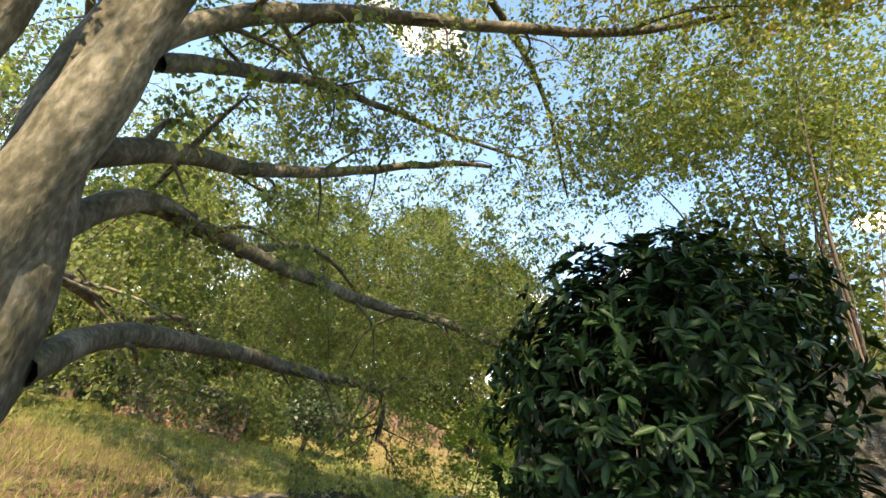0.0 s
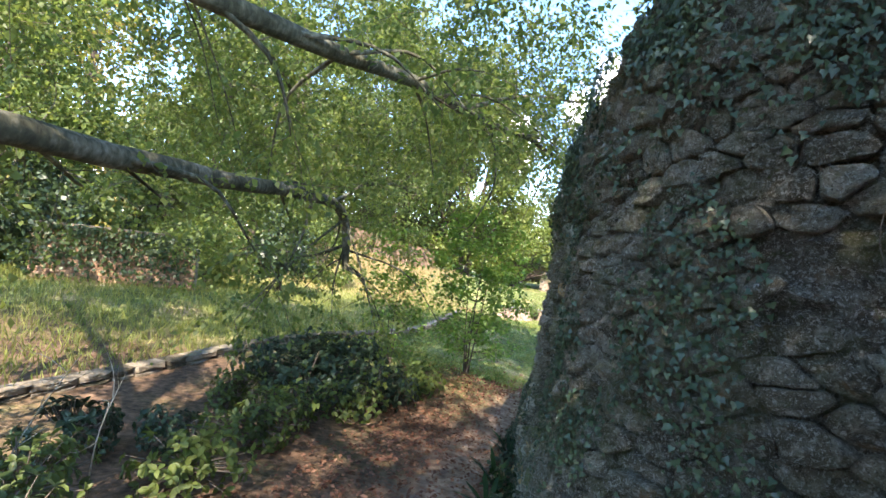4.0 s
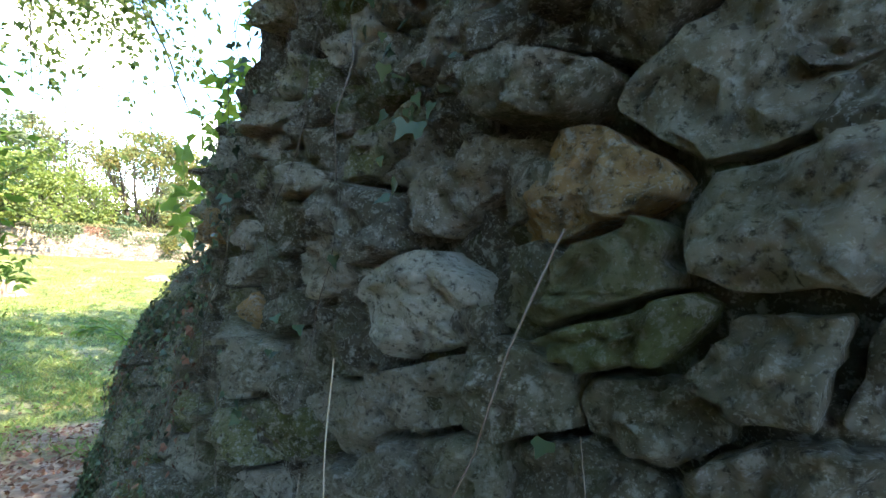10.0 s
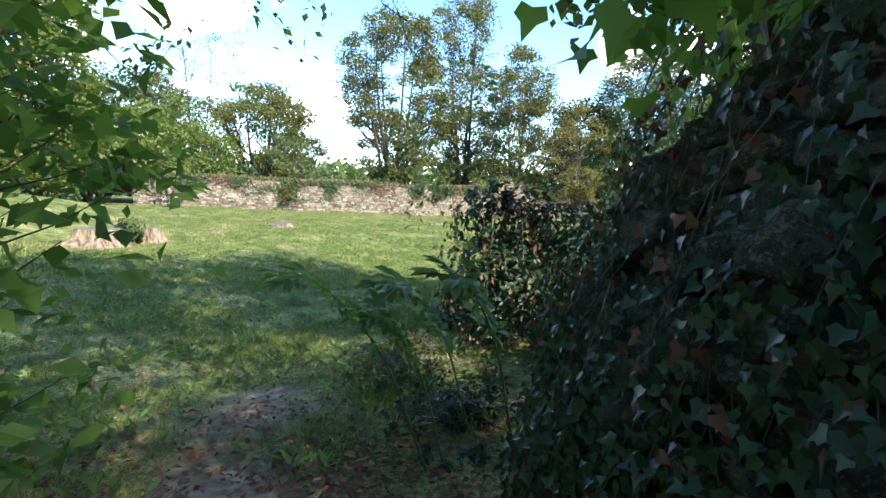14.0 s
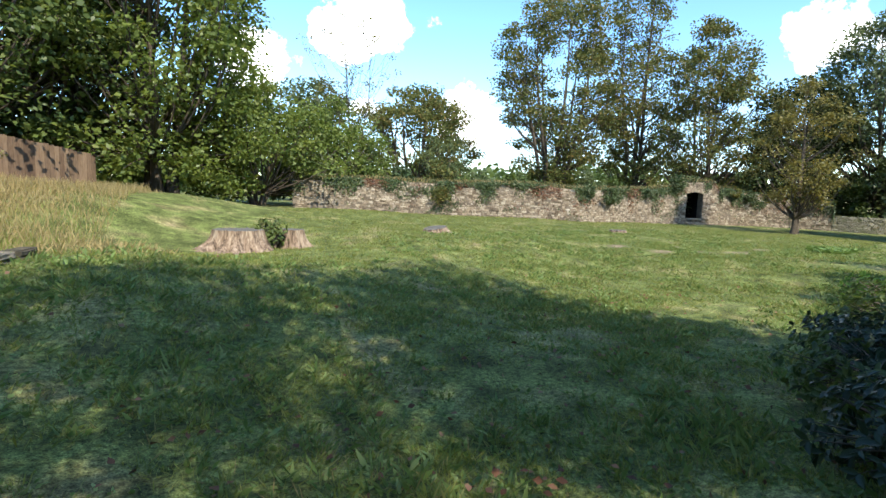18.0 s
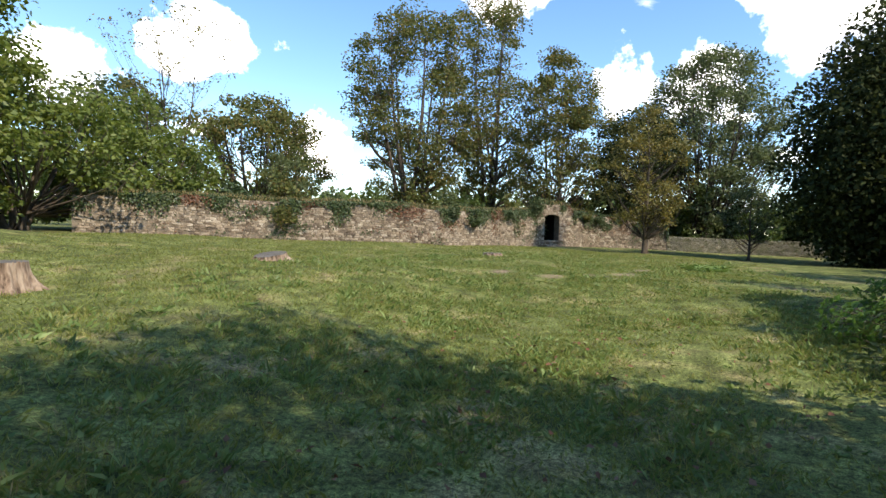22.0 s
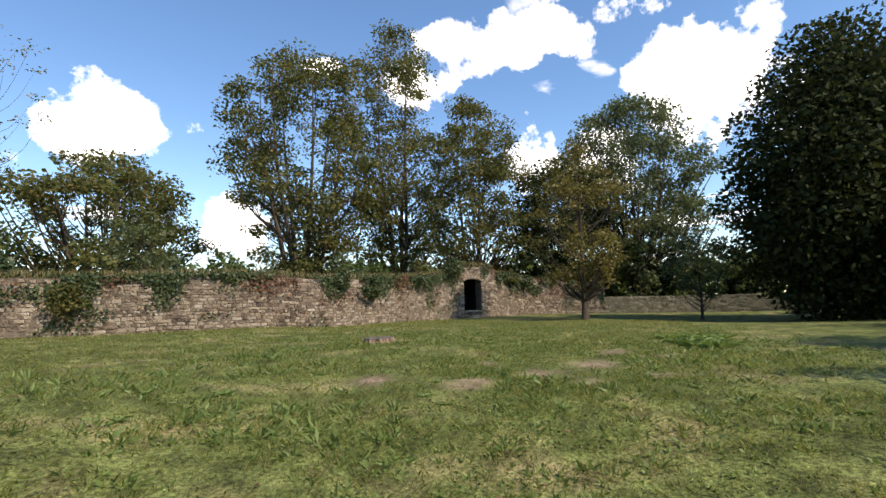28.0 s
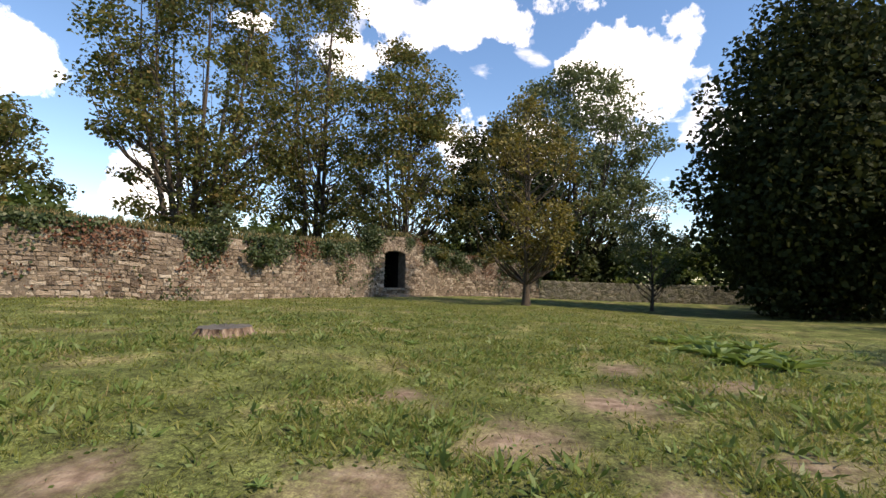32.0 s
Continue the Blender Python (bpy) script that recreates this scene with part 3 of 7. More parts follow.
# ---- trees ----
def crown_points(blobs, n, gaps=0.35, scale=0.5, shell=0.55):
    """Points in the outer parts of ellipsoid blobs (x, y, z, rx, ry, rz), thinned by noise so that gaps stay."""
    B = np.array(blobs, float)
    vol = B[:, 3] * B[:, 4] * B[:, 5]
    out = []
    seed = Vector(rng.uniform(-50, 50, 3))
    scale = min(scale, 0.7 * float(B[:, 3:].max()))
    while sum(map(len, out)) < n:
        k = rng.choice(len(B), size=n, p=vol / vol.sum())
        d = unit(rng.normal(size=(n, 3)))
        r = shell + (1 - shell) * rng.uniform(0, 1, n) ** 0.6
        p = B[k, :3] + d * r[:, None] * B[k, 3:]
        keep = np.array([noise.noise(Vector(q) / scale * 0.5 + seed) > (gaps - 0.5) * 1.1 for q in p])
        out.append(p[keep])
    return np.concatenate(out)[:n]


def tree(name, at, label, trunk_r, blobs, leaves, size, leaf_mat, category="tree", group="", bark=None, gaps=0.42, scale=1.4, multi=1, limb_r=0.35, shell=0.5, flat=0.7, aspect=0.75, sink=0.1, lobed=False):
    """A tree with trunk, limbs to every part of the crown, and leaves. blobs are relative to the foot."""
    x, y = at
    z = gz(x, y) - sink
    root = thing(name, (x, y, z), label, category, group)
    bark = bark or M_BARK
    h = Heap()
    top = max(b[2] for b in blobs)
    stems = []
    for s in range(multi):
        ox, oy = (rng.uniform(-0.5, 0.5, 2) * (multi > 1)) * trunk_r * 3
        tx, ty = rng.normal(0, 0.05 * top, 2) * (1 + (multi > 1))
        line = spline([(ox, oy, 0), (ox + tx * 0.2, oy + ty * 0.2, top * 0.3), (ox + tx * 0.7, oy + ty * 0.7, top * 0.65), (ox + tx, oy + ty, top)], 12)
        rad = trunk_r * np.linspace(1, 0.12, 12) * (0.75 if multi > 1 else 1)
        rad[0] *= 1.4
        h.tube(line, rad, 10)
        stems.append((line, rad))
    for i, b in enumerate(blobs):
        line, rad = stems[i % len(stems)]
        for q in range(3):
            j = int(rng.integers(3, 9))
            st = line[j]
            en = np.array(b[:3]) + unit(rng.normal(size=3)) * np.array(b[3:]) * 0.6
            mid = (st + en) / 2 + np.array([0, 0, 0.12 * np.linalg.norm(en - st)])
            pts = spline([st, mid, en], 7)
            h.tube(pts, rad[j] * limb_r * np.linspace(1, 0.1, 7), 5)
    h.make("trunk", bark, root)
    p = crown_points(blobs, leaves, gaps, scale, shell)
    c = np.array(blobs)[:, :3].mean(0)
    way = random_ways(leaves, 0.6) + 0.4 * unit(p - c) - np.array([0, 0, 0.35])
    face = random_ways(leaves, 0.5) + np.array([0, 0, flat])
    L = size * rng.uniform(0.6, 1.35, leaves)
    v, f = (ivy_arrays if lobed else leaf_arrays)(p, way, face, L, L * aspect)
    quads("crown", v, f, leaf_mat, root)
    return root


def blob_crown(h0, h1, r, n, squash=1.0, taper=0.6, wob=0.5):
    """Blobs heaped into a crown between two heights."""
    out = []
    for i in range(n):
        u = (i + 0.5) / n
        z = h0 + (h1 - h0) * u
        rr = r * (math.sin(math.pi * min(0.92, 0.18 + 0.75 * u ** taper)) ** 0.7)
        a = i * 2.4
        k = wob * rr * 0.55
        out.append((math.cos(a) * k, math.sin(a) * k, z, rr * 0.72, rr * 0.72, max((h1 - h0) / n * 1.1, rr * 0.4) * squash))
    return out


def loose_crown(h0, h1, r, n, low=0.35):
    """Many small clumps strewn through a crown's envelope, narrower at top and foot."""
    out = []
    for i in range(n):
        u = (i + rng.uniform(0.1, 0.9)) / n
        rr = r * math.sin(math.pi * (low * 0.5 + (0.94 - low * 0.5) * u)) ** 0.55
        a, k = rng.uniform(0, 2 * math.pi), rr * rng.uniform(0.25, 0.85)
        s = r * rng.uniform(0.22, 0.4) * (0.6 + 0.4 * rr / r)
        out.append((math.cos(a) * k, math.sin(a) * k, h0 + (h1 - h0) * u, s * 1.15, s * 1.15, s * 0.8))
    return out


def airy_tree(name, at, label, trunk_r, base, height, r, clumps, per, size, leaf_mat, stems=1, spread=0.25, clump=0.6, low=0.12, peak=0.62, category="tree", group="", bark=None, aspect=0.6, sink=0.1, lean=(0, 0), droop=0.3, flat=0.7, rise=1.25):
    """A tree whose leaves hang in small clumps at the ends of real limbs, so that trunks and sky show between them.
    base: where the crown begins, peak: how far up it is widest, low: its width at the base as a share of r."""
    x, y = at
    z = gz(x, y) - sink
    root = thing(name, (x, y, z), label, category, group)
    h = Heap()
    lines = []
    for i in range(stems):
        a = 2 * math.pi * (i + rng.uniform(-0.2, 0.2)) / stems
        k = spread * r * (stems > 1)
        foot = np.array([math.cos(a), math.sin(a), 0]) * trunk_r * 1.3 * (stems > 1)
        tip = np.array([math.cos(a) * k + lean[0], math.sin(a) * k + lean[1], height * rng.uniform(0.86, 0.97) if stems > 1 else height * 0.97])
        line = spline([foot, foot + (tip - foot) * (0.35, 0.35, 0.3) + rng.normal(0, 0.006 * height, 3), foot + (tip - foot) * (0.75, 0.75, 0.65) + rng.normal(0, 0.012 * height, 3), tip], 16)
        rad = trunk_r * np.linspace(1, 0.07, 16) ** 1.1 * (0.72 if stems > 1 else 1)
        rad[0] *= 1.5
        h.tube(line, rad, 9)
        lines.append((line, rad))
    wide = lambda u: r * (low + (1 - low) * math.sin(math.pi / 2 * min(1, u / peak)) if u < peak else math.cos(math.pi / 2 * min(1.0, (u - peak) / (1.02 - peak))) ** 0.55)
    C = []
    seed = Vector(rng.uniform(-50, 50, 3))
    while len(C) < clumps:
        u, a = rng.uniform(0, 1), rng.uniform(0, 2 * math.pi)
        w = wide(u)
        if rng.uniform() > (0.25 + 0.75 * w / r):
            continue
        q = w * rng.uniform(0.12, 1) ** 0.55 * (1 + 0.22 * noise.noise(Vector((math.cos(a) * 2, math.sin(a) * 2, u * 5)) + seed))
        c = np.array([math.cos(a) * q + lean[0] * u, math.sin(a) * q + lean[1] * u, base + (height - base) * u])
        if noise.noise(Vector(c) * (1.5 / r) + seed) > -0.28:
            C.append(c)
    C = np.array(C)
    for c in C:
        line, rad = lines[int(np.argmin([np.hypot(*(l[8] - c)[:2]) for l, _ in lines]))]
        out = float(np.hypot(*(c - line[8])[:2]))
        j = int(np.clip(np.searchsorted(line[:, 2], c[2] - rise * out - 0.035 * height), 2, 14))
        st = line[j]
        mid = st + (c - st) * (0.62, 0.62, 0.42) + rng.normal(0, 0.02 * r, 3)
        h.tube(spline([st, mid, c], 6), max(min(0.016, trunk_r * 0.12), min(rad[j] * 0.45, 0.018 * np.linalg.norm(c - st) + 0.01)) * np.linspace(1, 0.25, 6), 4)
    h.make("trunk", bark or M_BARK, root)
    n = clumps * per
    k = np.repeat(np.arange(clumps), per)
    R = clump * rng.uniform(0.6, 1.35, clumps)[k]
    d = unit(rng.normal(size=(n, 3))) * (rng.uniform(0, 1, n) ** 0.45)[:, None]
    p = C[k] + d * R[:, None] * (1.15, 1.15, 0.62)
    way = random_ways(n, 0.5) + 0.5 * d - np.array([0, 0, droop])
    face = random_ways(n, 0.5) + np.array([0, 0, flat])
    L = size * rng.uniform(0.6, 1.35, n)
    v, f = leaf_arrays(p, way, face, L, L * aspect)
    quads("crown", v, f, leaf_mat, root)
    return root


# ---- woods beyond the wall ----
rng = np.random.default_rng(11)
airy_tree("maple_tree", (43.9, 42.6), "tall many-stemmed maple with rust-tinged leaves behind the wall", 0.34, 2.6, 19.6, 5.7, 260, 120, 0.26, M_MAPLE, stems=6, spread=0.55, clump=1.05, peak=0.62, low=0.35)
airy_tree("maple_tree", (52.0, 39.0), "slender tall maple with thin yellowing crown behind the wall", 0.32, 1.5, 25.5, 4.8, 240, 110, 0.26, M_MAPLE, stems=3, spread=0.3, clump=1.0, peak=0.45, low=0.6)
airy_tree("maple_tree", (50.6, 31.6), "slender maple with green and rust leaves behind the wall", 0.28, 1.2, 17.0, 4.6, 230, 110, 0.24, M_MAPLE, stems=3, spread=0.3, clump=0.9, peak=0.42, low=0.6)
airy_tree("ash_tree", (58.0, 20.2), "tall grey-green ash tree standing behind the low wall", 0.4, 1.2, 17.4, 6.4, 300, 125, 0.26, M_ASH, stems=3, spread=0.35, clump=1.1, peak=0.45, low=0.6)
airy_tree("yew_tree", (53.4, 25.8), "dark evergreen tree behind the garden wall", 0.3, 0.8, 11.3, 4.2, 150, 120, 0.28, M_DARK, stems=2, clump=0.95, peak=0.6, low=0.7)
airy_tree("oak_tree", (38.0, 56.0), "round oak with a browning crown in the distance", 0.42, 1.6, 12.0, 6.6, 190, 110, 0.3, M_MAPLE, stems=4, spread=0.5, clump=1.1, peak=0.55, low=0.5)
airy_tree("oak_tree", (27.0, 58.0), "rounded green oak far behind the wall", 0.4, 1.5, 11.0, 5.6, 120, 90, 0.34, M_ASH, stems=3, spread=0.4, clump=1.1, peak=0.5, low=0.6)
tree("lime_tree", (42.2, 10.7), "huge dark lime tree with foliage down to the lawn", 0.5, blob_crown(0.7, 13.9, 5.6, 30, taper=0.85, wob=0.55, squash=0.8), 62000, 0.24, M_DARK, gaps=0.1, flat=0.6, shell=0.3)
airy_tree("cherry_tree", (41.0, 22.5), "small lawn tree with yellowing leaves and sparse crown", 0.2, 1.8, 9.0, 2.6, 110, 80, 0.16, M_GOLD, stems=2, spread=0.25, clump=0.55, peak=0.4, low=0.6)
airy_tree("cherry_sapling", (44.2, 17.0), "slim young tree on the lawn before the low wall", 0.09, 1.4, 4.6, 1.6, 40, 60, 0.14, M_ASH, clump=0.5, peak=0.5, low=0.5)
airy_tree("hazel_tree", (16.4, 43.2), "spreading bright green hazel at the end of the wall", 0.2, 0.7, 6.9, 5.2, 210, 100, 0.22, M_HAZEL, stems=4, spread=0.4, clump=0.85, peak=0.45, low=0.85)
airy_tree("hazel_tree", (22.0, 44.8), "rounded green hazel behind the stone wall", 0.2, 1.0, 7.0, 3.8, 110, 90, 0.22, M_HAZEL, stems=4, spread=0.4, clump=0.8, peak=0.5, low=0.8)
airy_tree("sycamore_tree", (11.3, 42.6), "tall green sycamore beside the board fence", 0.38, 0.6, 18.0, 5.0, 330, 110, 0.25, M_HAZEL, stems=3, spread=0.3, clump=1.05, peak=0.35, low=0.9)
airy_tree("sycamore_tree", (3.6, 42.0), "tall dark-shaded sycamore above the board fence", 0.4, 1.4, 19.0, 5.8, 330, 110, 0.26, M_SYC, stems=3, spread=0.3, clump=1.1, peak=0.35, low=0.85)
airy_tree("sycamore_tree", (7.4, 44.5), "tall shaded sycamore standing behind the board fence", 0.38, 1.0, 18.0, 4.8, 200, 100, 0.28, M_SYC, stems=3, spread=0.3, clump=1.2, peak=0.4, low=0.85)
airy_tree("sycamore_tree", (-4.0, 41.0), "broad leafy sycamore at the edge of the bank", 0.4, 2.0, 17, 5.5, 170, 90, 0.3, M_SYC, stems=3, spread=0.3, clump=1.2, peak=0.5, low=0.6)
airy_tree("locust_tree", (26.3, 48.5), "thin half-bare tree with feathery leaves behind the wall", 0.13, 5.0, 15.0, 3.8, 90, 16, 0.18, M_GOLD, stems=2, spread=0.3, clump=0.5, peak=0.75, low=0.3)
airy_tree("birch_tree", (34.5, 47.0), "half-bare grey shrub tree beyond the wall", 0.12, 1.5, 6.4, 2.6, 70, 40, 0.2, M_ASH, stems=3, spread=0.35, clump=0.6, peak=0.5, low=0.6)

# ---- stonework ----
def cells(points, bounds):
    """Voronoi cells of points (N x 2), cut to a rectangle: a polygon for each point."""
    x0, y0, x1, y1 = bounds
    out = []
    for i, p in enumerate(points):
        d = ((points - p) ** 2).sum(1)
        poly = [(x0, y0), (x1, y0), (x1, y1), (x0, y1)]
        for j in np.argsort(d)[1:22]:
            q = points[j]
            m, nrm = (p + q) / 2, q - p
            new_poly = []
            for a, b in zip(poly, poly[1:] + poly[:1]):
                sa, sb = (a[0] - m[0]) * nrm[0] + (a[1] - m[1]) * nrm[1], (b[0] - m[0]) * nrm[0] + (b[1] - m[1]) * nrm[1]
                if sa <= 0:
                    new_poly.append(a)
                if sa * sb < 0:
                    t = sa / (sa - sb)
                    new_poly.append((a[0] + (b[0] - a[0]) * t, a[1] + (b[1] - a[1]) * t))
            poly = new_poly
            if not poly:
                break
        out.append(np.array(poly))
    return out


def scatter(n, bounds, gap, kept=()):
    """Random places no nearer than gap (which may vary with place), round any kept places (x, y, room)."""
    x0, y0, x1, y1 = bounds
    got = np.array([k[:2] for k in kept], float).reshape(-1, 2)
    room = np.array([k[2] for k in kept], float)
    for _ in range(n * 12):
        p = np.array([rng.uniform(x0, x1), rng.uniform(y0, y1)])
        g = gap(p) if callable(gap) else gap
        if len(room) and (np.hypot(*(got[:len(room)] - p).T) < room).any():
            continue
        if len(got) == 0 or ((got - p) ** 2).sum(1).min() > g * g:
            got = np.vstack([got, p])
            if len(got) >= n:
                break
    return got


def stone_arrays(poly, place, joint, proud, rough=0.012):
    """One stone from its cell: a back ring in the joint, a worn shoulder and a lumpy face. place(s, h, d) gives the world."""
    c = poly.mean(0)
    k = len(poly)
    size = math.sqrt(abs(np.sum(poly[:, 0] * np.roll(poly[:, 1], -1) - poly[:, 1] * np.roll(poly[:, 0], -1))) / 2)
    # split long edges so that outlines are uneven
    pts = []
    for a, b in zip(poly, np.roll(poly, -1, 0)):
        pts.append(a)
        if np.hypot(*(b - a)) > 0.45 * size:
            pts.append((a + b) / 2 + rng.normal(0, 0.035 * size, 2))
    pts = np.array(pts)
    d = pts - c
    ln = np.maximum(np.hypot(d[:, 0], d[:, 1]), 1e-6)[:, None]
    ring = c + d * np.maximum(0.55, (ln - joint) / ln)
    sh = c + (ring - c) * 0.965
    fc = c + (ring - c) * rng.uniform(0.74, 0.86)
    tilt = rng.normal(0, 0.09, 2)
    n = len(ring)
    fc2 = c + (ring - c) * 0.42 + rng.normal(0, 0.03 * size, ring.shape)
    v = [place(*p, -0.05) for p in ring]
    v += [place(*p, proud * 0.62 + (p - c) @ tilt + rng.normal(0, rough * 0.5)) for p in sh]
    v += [place(*p, proud + (p - c) @ tilt + rng.normal(0, rough)) for p in fc]
    v += [place(*p, proud * 1.1 + (p - c) @ tilt + rng.normal(0, rough * 1.2)) for p in fc2]
    v += [place(*c, proud * 1.1 + rng.normal(0, rough))]
    f = []
    for r in (0, 1, 2):
        for i in range(n):
            j = (i + 1) % n
            f.append((r * n + i, r * n + j, (r + 1) * n + j, (r + 1) * n + i))
    for i in range(n):
        f.append((3 * n + i, 3 * n + (i + 1) % n, 4 * n))
    return v, f


def rock_arrays(poly, place, joint, proud, k=18):
    """A rough rock from its cell: a rounded uneven outline and a broken face of many small facets."""
    c = poly.mean(0)
    seg = np.roll(poly, -1, 0) - poly
    ln = np.hypot(seg[:, 0], seg[:, 1]); cum = np.concatenate([[0], np.cumsum(ln)])
    u = (np.arange(k) + 0.5) / k * cum[-1]
    i = np.clip(np.searchsorted(cum, u) - 1, 0, len(poly) - 1)
    ring = poly[i] + seg[i] * ((u - cum[i]) / np.maximum(ln[i], 1e-9))[:, None]
    ring = 0.92 * ring + 0.04 * (np.roll(ring, 1, 0) + np.roll(ring, -1, 0))
    size = float(np.hypot(*(ring - c).T).mean())
    d = ring - c
    r = np.maximum(np.hypot(d[:, 0], d[:, 1]), 1e-6)[:, None]
    ring = c + d * np.maximum(0.55, (r - joint) / r) * (1 + rng.normal(0, 0.035, (k, 1)))
    tilt = rng.normal(0, 0.14, 2)
    o = Vector(rng.uniform(-9, 9, 3))
    v = [place(*p, -0.08) for p in ring]
    fine = k > 30
    levels = ((1.0, 0.55), (0.985, 0.95), (0.92, 1.0), (0.78, 1.03), (0.64, 1.03), (0.48, 1.03), (0.33, 1.03), (0.16, 1.03)) if fine else ((1.0, 0.5), (0.95, 0.95), (0.78, 1.0), (0.56, 1.0), (0.32, 1.0))
    # broken planes: the face is the lower of a few tilted planes, roughened at three scales
    planes = [(rng.normal(0, 0.45, 2), rng.uniform(0.0, 0.25) * size) for _ in range(5)]
    for f, lift in levels:
        for p in c + (ring - c) * f:
            q = Vector((p[0], p[1], 0)) + o
            chip = min([0.0] + [float((p - c) @ g) + e for g, e in planes]) * 0.5
            h = 0.05 * size * noise.noise(q * (0.9 / size)) + 0.034 * (abs(noise.noise(q * 14)) - 0.2) + 0.022 * noise.noise(q * 33) + (0.014 * noise.noise(q * 75) if fine else 0)
            v.append(place(p[0], p[1], max(-0.03, proud * lift + (p - c) @ tilt + (h + chip) * min(1, lift))))
    v.append(place(*c, proud + 0.008))
    m = len(levels)
    f = [(a * k + j, a * k + (j + 1) % k, (a + 1) * k + (j + 1) % k, (a + 1) * k + j) for a in range(m) for j in range(k)]
    f += [(m * k + j, m * k + (j + 1) % k, (m + 1) * k) for j in range(k)]
    return v, f


TOWER = spline([(3.6, 4.6), (2.5, 5.2), (1.75, 5.9), (1.36, 6.6), (1.40, 7.3), (1.70, 8.1), (1.97, 8.85), (2.24, 9.4), (2.62, 10.06), (2.96, 10.6), (3.34, 11.08), (3.7, 11.35), (4.2, 11.42), (5.0, 11.1), (6.2, 10.2)], 120)
TLEN = run_lengths(TOWER)
S_AT = lambda y: float(np.interp(y, TOWER[:92, 1], TLEN[:92]))
S_BREAK, S_END = S_AT(10.35), TLEN[-1]


def tower_top(s):
    return float(np.interp(s, [0, S_AT(7), S_BREAK - 0.5, S_BREAK + 0.15, S_BREAK + 1.0, S_END], [3.3, 3.3, 3.1, 2.2, 1.75, 1.2]))


def tower_place(s, h, d):
    """A place on the tower's face: s along it, h over its foot, d out of it."""
    x, y, tx, ty = along(TOWER, TLEN, s)
    loose = min(max((s - S_BREAK + 0.3) / 0.6, 0.0), 1.0)
    u = max(0.0, 1 - h / 3.2)
    out = 0.17 * u ** 1.6 - 0.06 + loose * 0.28 * max(0.0, 1 - h / 1.7) - loose * 0.3 * max(0, h - 1.1) ** 2
    q = Vector((x * 1.6, y * 1.6, h * 2.0))
    out += 0.07 * noise.noise(q) + 0.025 * noise.noise(q * 3.1)
    if abs(d) < 1e-6:
        out += 0.05 * noise.noise(q * 4.3) + 0.05 * abs(noise.noise(q * 8.0)) + 0.035 * noise.noise(q * 17.0) + 0.024 * noise.noise(q * 37.0) - 0.03
    nx, ny = -ty, tx
    z0 = gz(x + nx * 0.3, y + ny * 0.3) - 0.06
    return (x + nx * (out + d), y + ny * (out + d), z0 + h)


